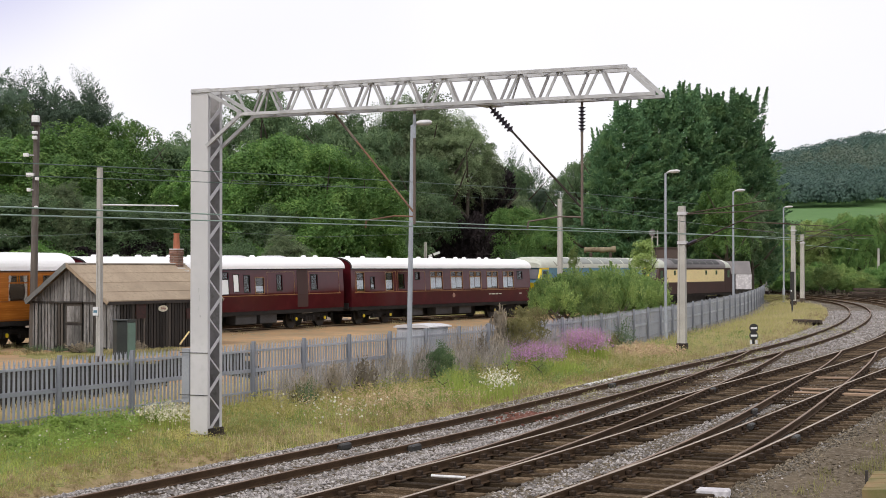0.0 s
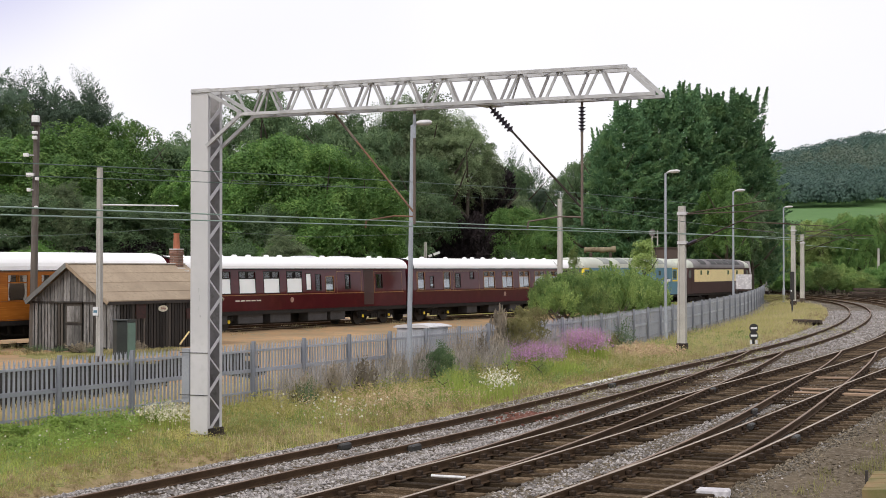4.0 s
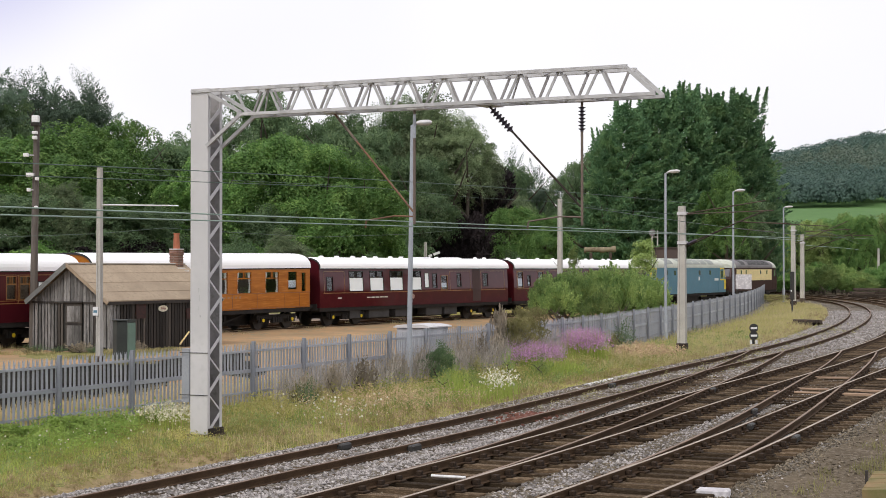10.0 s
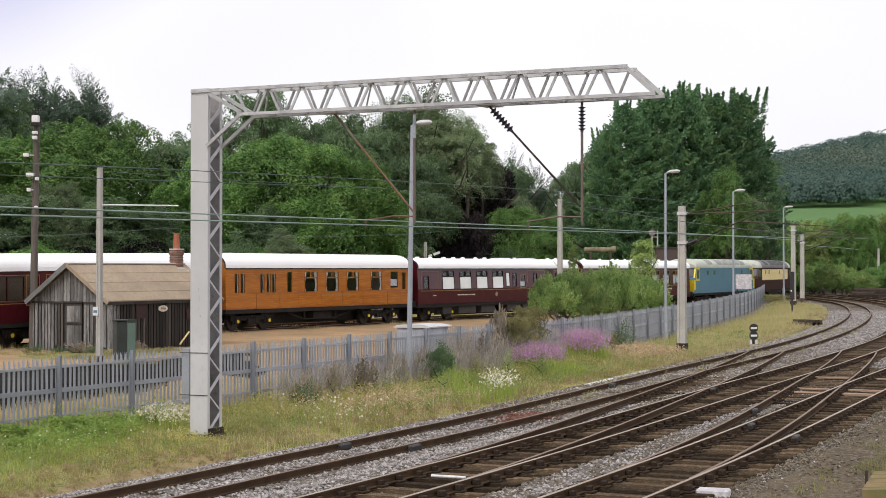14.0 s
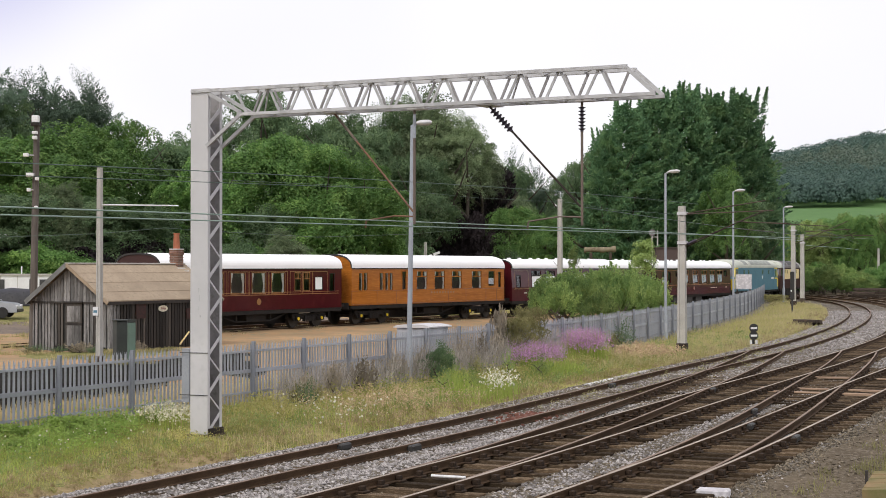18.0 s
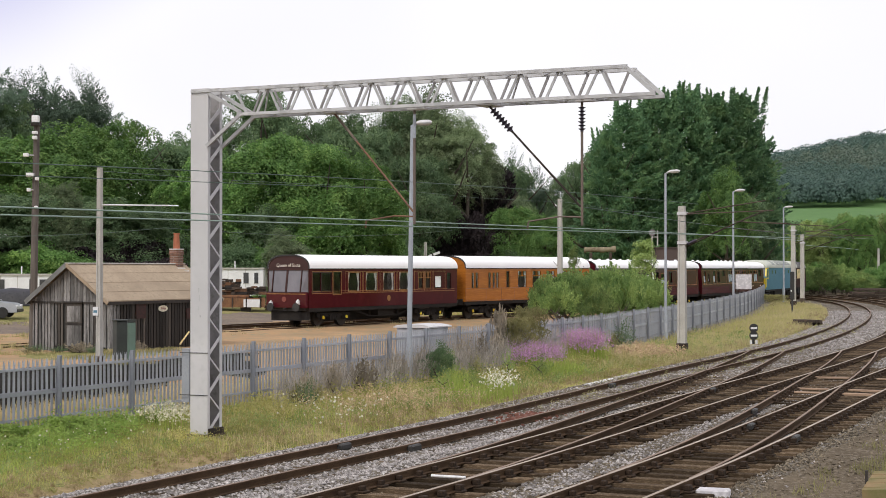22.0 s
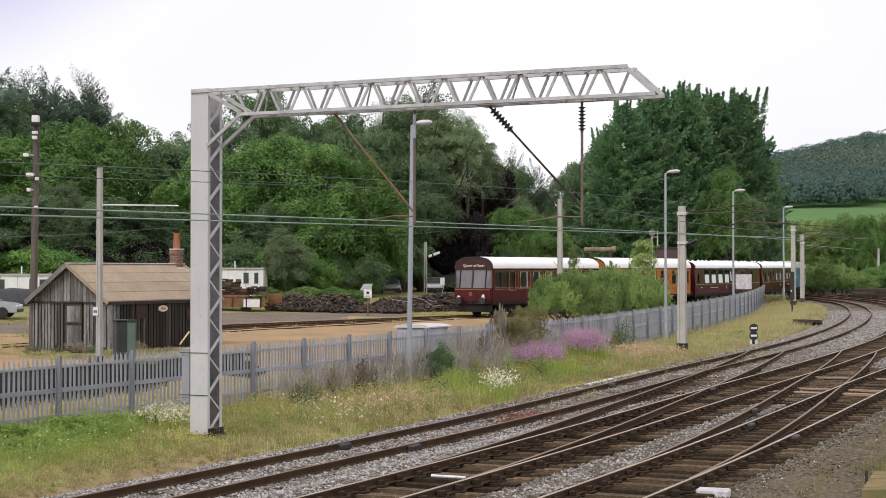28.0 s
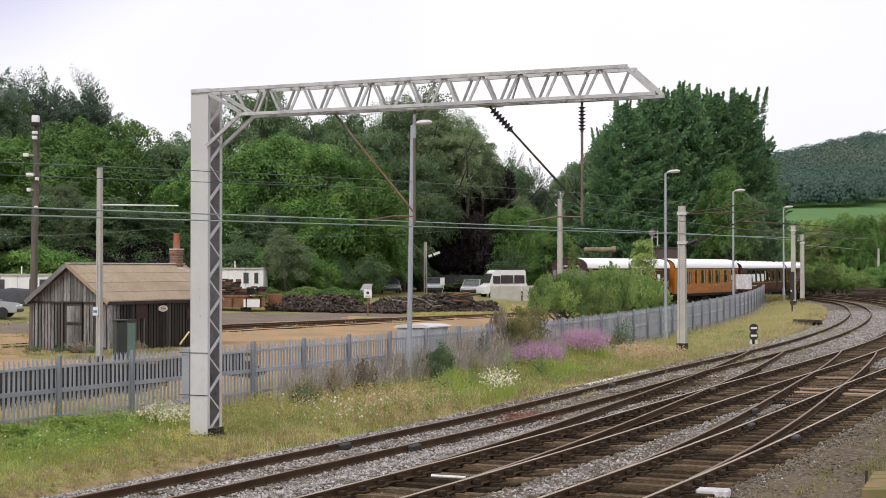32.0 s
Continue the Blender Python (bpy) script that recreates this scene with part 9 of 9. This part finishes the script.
yard_grass(560, 202, FOOT, 0.15, "leaf_olive", "yard_weeds", "green weeds at the foot of the hut")
yard_grass(4200, 203, BACK, 0.46, "grass_dry", "fence_grass", "dry yellow grass behind the fence")
yard_grass(130, 204, RIM, 0.12, "grass_dry", "track_grass", "thin grass beside the sunken yard lines")
yard_grass(900, 206, HEAPSIDE, 0.2, "grass_dry", "hay_grass", "dry straw-coloured grass beside the heap")
yard_grass(900, 205, HEAPSIDE, 0.2, "grass", "rough_grass", "rough yellow-green grass beside the heap")


def cess(n, seed):
    """Weeds in the cinders right of the lines."""
    r = np.random.default_rng(seed)
    vs, fs, k = [], [], 0
    for i in range(n):
        y = 24 * (75 / 24) ** r.random()
        x = x_t3(y) + 2.3 + 9 * r.random()
        p = patch(x * 2.5 + 40, y * 2.5)
        if p < 0.56 or x / y > 0.31:
            continue
        z, h, w, an = level(x, y) - 0.02, 0.16 * (0.4 + r.random()) * (0.4 + 1.6 * (p - 0.5) / 0.3), 0.012, r.random() * math.tau
        dx, dy, bx, by = math.cos(an) * w, math.sin(an) * w, r.normal() * 0.06, r.normal() * 0.06
        vs += [(x - dx, y - dy, z), (x + dx, y + dy, z), (x + bx, y + by, z + h)]
        fs.append((k, k + 1, k + 2))
        k += 3
    tagged(new("cess_weeds", raw_mesh("cess_weeds", vs, fs, "leaf_olive")), "sparse green weeds in the cinders", "weeds", kind="stuff")


cess(26000, 15)


def flowers(n, seed, cx, cy, sx, sy, height, size, material, name, label, spike=0.0, stem="grass_lush"):
    r = np.random.default_rng(seed)
    vs, fs, k = [], [], 0
    sv, sf, j = [], [], 0
    for i in range(n):
        x, y = cx + sx * (r.random() + r.random() - 1), cy + sy * (r.random() + r.random() - 1)
        if x > x_t1(y) - 2.6 or x < x_fence(y) + 0.15:
            continue
        z = level(x, y)
        h = height * (0.75 + 0.35 * r.random() if spike > 0.3 else 0.55 + 0.55 * r.random())
        sv += [(x - 0.008, y, z), (x + 0.008, y, z), (x, y, z + h)]
        sf.append((j, j + 1, j + 2))
        j += 3
        m = 7 if spike else 1
        for q in range(m):
            u = q / m
            s = size * (0.7 + 0.6 * r.random()) * (1.1 - u * 0.8 if spike else 1)
            c = np.array([x, y, z + h - spike * (1 - u)]) + r.normal(size=3) * (0.05 if spike else 0.02)
            for e in range(2):
                t, b = r.normal(size=3), r.normal(size=3)
                t /= np.linalg.norm(t)
                b -= t * (b @ t)
                b /= np.linalg.norm(b)
                vs += [tuple(c + t * s), tuple(c + b * s), tuple(c - t * s), tuple(c - b * s)]
                fs.append((k, k + 1, k + 2, k + 3))
                k += 4
    v = empty(name, pose(0, 0, 0), label, "flowers")
    me = raw_mesh("blossom", vs, fs, material)
    o = new("blossom", me)
    o.parent = v
    o["kind"] = "stuff"
    st = new("stalk_mass", raw_mesh("stalk_mass", sv, sf, stem))
    st.parent = v
    st["kind"] = "stuff"


flowers(760, 31, 3.65, 61.0, 1.25, 2.2, 1.1, 0.027, "pink", "pink_flower_patch", "tall pink willowherb spikes by the fence", 0.5)
flowers(820, 32, 6.0, 66.5, 1.1, 2.4, 1.4, 0.029, "pink", "pink_flower_patch", "tall pink willowherb spikes by the fence", 0.55)
flowers(300, 33, 1.8, 48.6, 0.7, 3.6, 0.7, 0.034, "petal", "white_daisy_patch", "white ox-eye daisies in the grass")
flowers(150, 34, -6.7, 38.7, 1.2, 2.0, 0.55, 0.026, "umbel", "white_umbel_patch", "cream umbels among grass by the mast", 0.05)
flowers(90, 35, -2.6, 40.5, 2.0, 4.0, 0.5, 0.03, "petal", "scattered_daisies", "scattered white daisies in the verge")
flowers(36, 36, -8.0, 33.5, 2.0, 4.0, 0.4, 0.022, "petal", "scattered_daisies", "scattered white daisies in the verge")
flowers(520, 38, -1.4, 45.0, 3.0, 7.0, 0.42, 0.022, "straw", "straw_seedheads", "pale straw seedheads in the verge", 0.08, "grass_dry")
flowers(300, 37, 9.0, 69.0, 2.0, 4.0, 0.55, 0.035, "straw", "straw_seedheads", "pale straw seedheads in the verge", 0.1, "grass_dry")


def loose_stones(n, seed):
    """Crushed stones lying over the bed nearest the camera."""
    r = np.random.default_rng(seed)
    base = np.array([(1, 0, 0), (-1, 0, 0), (0, 1, 0), (0, -1, 0), (0, 0, 1), (0, 0, -1)], float)
    tri = np.array([(0, 2, 4), (2, 1, 4), (1, 3, 4), (3, 0, 4), (2, 0, 5), (1, 2, 5), (3, 1, 5), (0, 3, 5)])
    heaps = {"stone": ([], []), "stone_brown": ([], [])}
    for i in range(n):
        y = 22 * (125 / 22) ** (r.random() ** 1.15)
        x0, x1 = x_t1(y) - 2.55, x_t3(y) + (2.0 if r.random() < 0.7 else 7.0)
        x = x0 + (x1 - x0) * r.random()
        d1, d2, d3 = (abs(x - f(y)) * 0.9 for f in (x_t1, x_t2, x_t3))
        if min(d2, d3) < 1.25 and r.random() < 0.5:
            continue
        s = r.uniform(0.018, 0.042) * (1 + max(0.0, (y - 55) / 110))
        z = (z_bed(x, y) - 0.16 - 0.09 * (1 - sm((x - x0) / 0.7)) - bed_drop(x, y) - 0.08 * sm((x - x_t3(y) - 1.5) / 0.6)) if x < x_t3(y) + 2.0 else level(x, y) + 0.01 + r.uniform(-0.01, 0.012)
        p = base * (s * r.uniform(0.6, 1.3, size=(6, 1))) + r.normal(size=(6, 3)) * s * 0.25
        grey = max(sm((x_t2(y) - x) / 2.0) * (1 - 0.6 * sm((y - 38) / 8)), 0.97 * sm((y - 58) / 22)) + (0.42 if x < x_t3(y) - 0.5 else 0.12) * (patch(x * 4, y * 4) > 0.54) + (0.55 * sm((min(d2, d3) - 1.1) / 0.3) if x_t2(y) < x < x_t3(y) else 0.0)
        vs, fs = heaps["stone" if r.random() < grey else "stone_brown"]
        fs.append(tri + len(vs) * 6)
        vs.append(p * np.array([1, 1, 0.75]) + np.array([x, y, z]))
    for k, (vs, fs) in heaps.items():
        me = raw_mesh("ballast_stones", np.concatenate(vs).tolist(), np.concatenate(fs).tolist(), k)
        tagged(new("ballast_stones", me), "loose crushed grey ballast stones" if k == "stone" else "loose brown stained ballast stones", "gravel", kind="stuff")


loose_stones(105000, 91)


# ---- movement of the train ----
def run(t):
    """How far along the line the joint between the two maroon carriages is at t."""
    u = (t - 15) / 15
    return 32.836 + 2.612 * (t - 15) + 15 * (0.585 * u ** 2 - 0.14583 * u ** 3 - 0.066686 * u ** 4 + 0.02545 * u ** 5)


def vehicle_pose(s, pivot):
    ax, ay, _ = on_path(s - pivot)
    bx, by, _ = on_path(s + pivot)
    za, zb = z_yard(ay), z_yard(by)
    return pose((ax + bx) / 2, (ay + by) / 2, (za + zb) / 2, 0, -math.degrees(math.atan2(zb - za, 2 * pivot)), math.degrees(math.atan2(by - ay, bx - ax)))


def motions():
    times = [k * 0.5 for k in range(65)]
    for v, off, pivot in VEHICLES:
        walk(v, [(t, vehicle_pose(run(t) + off, pivot)) for t in times])
    turn = [k / 6 for k in range(193)]
    for w, x in WHEELS:
        walk(w, [(t, pose(x, 0, 0.457) @ Matrix.Rotation(run(t) / 0.457, 4, "Y")) for t in turn])


motions()
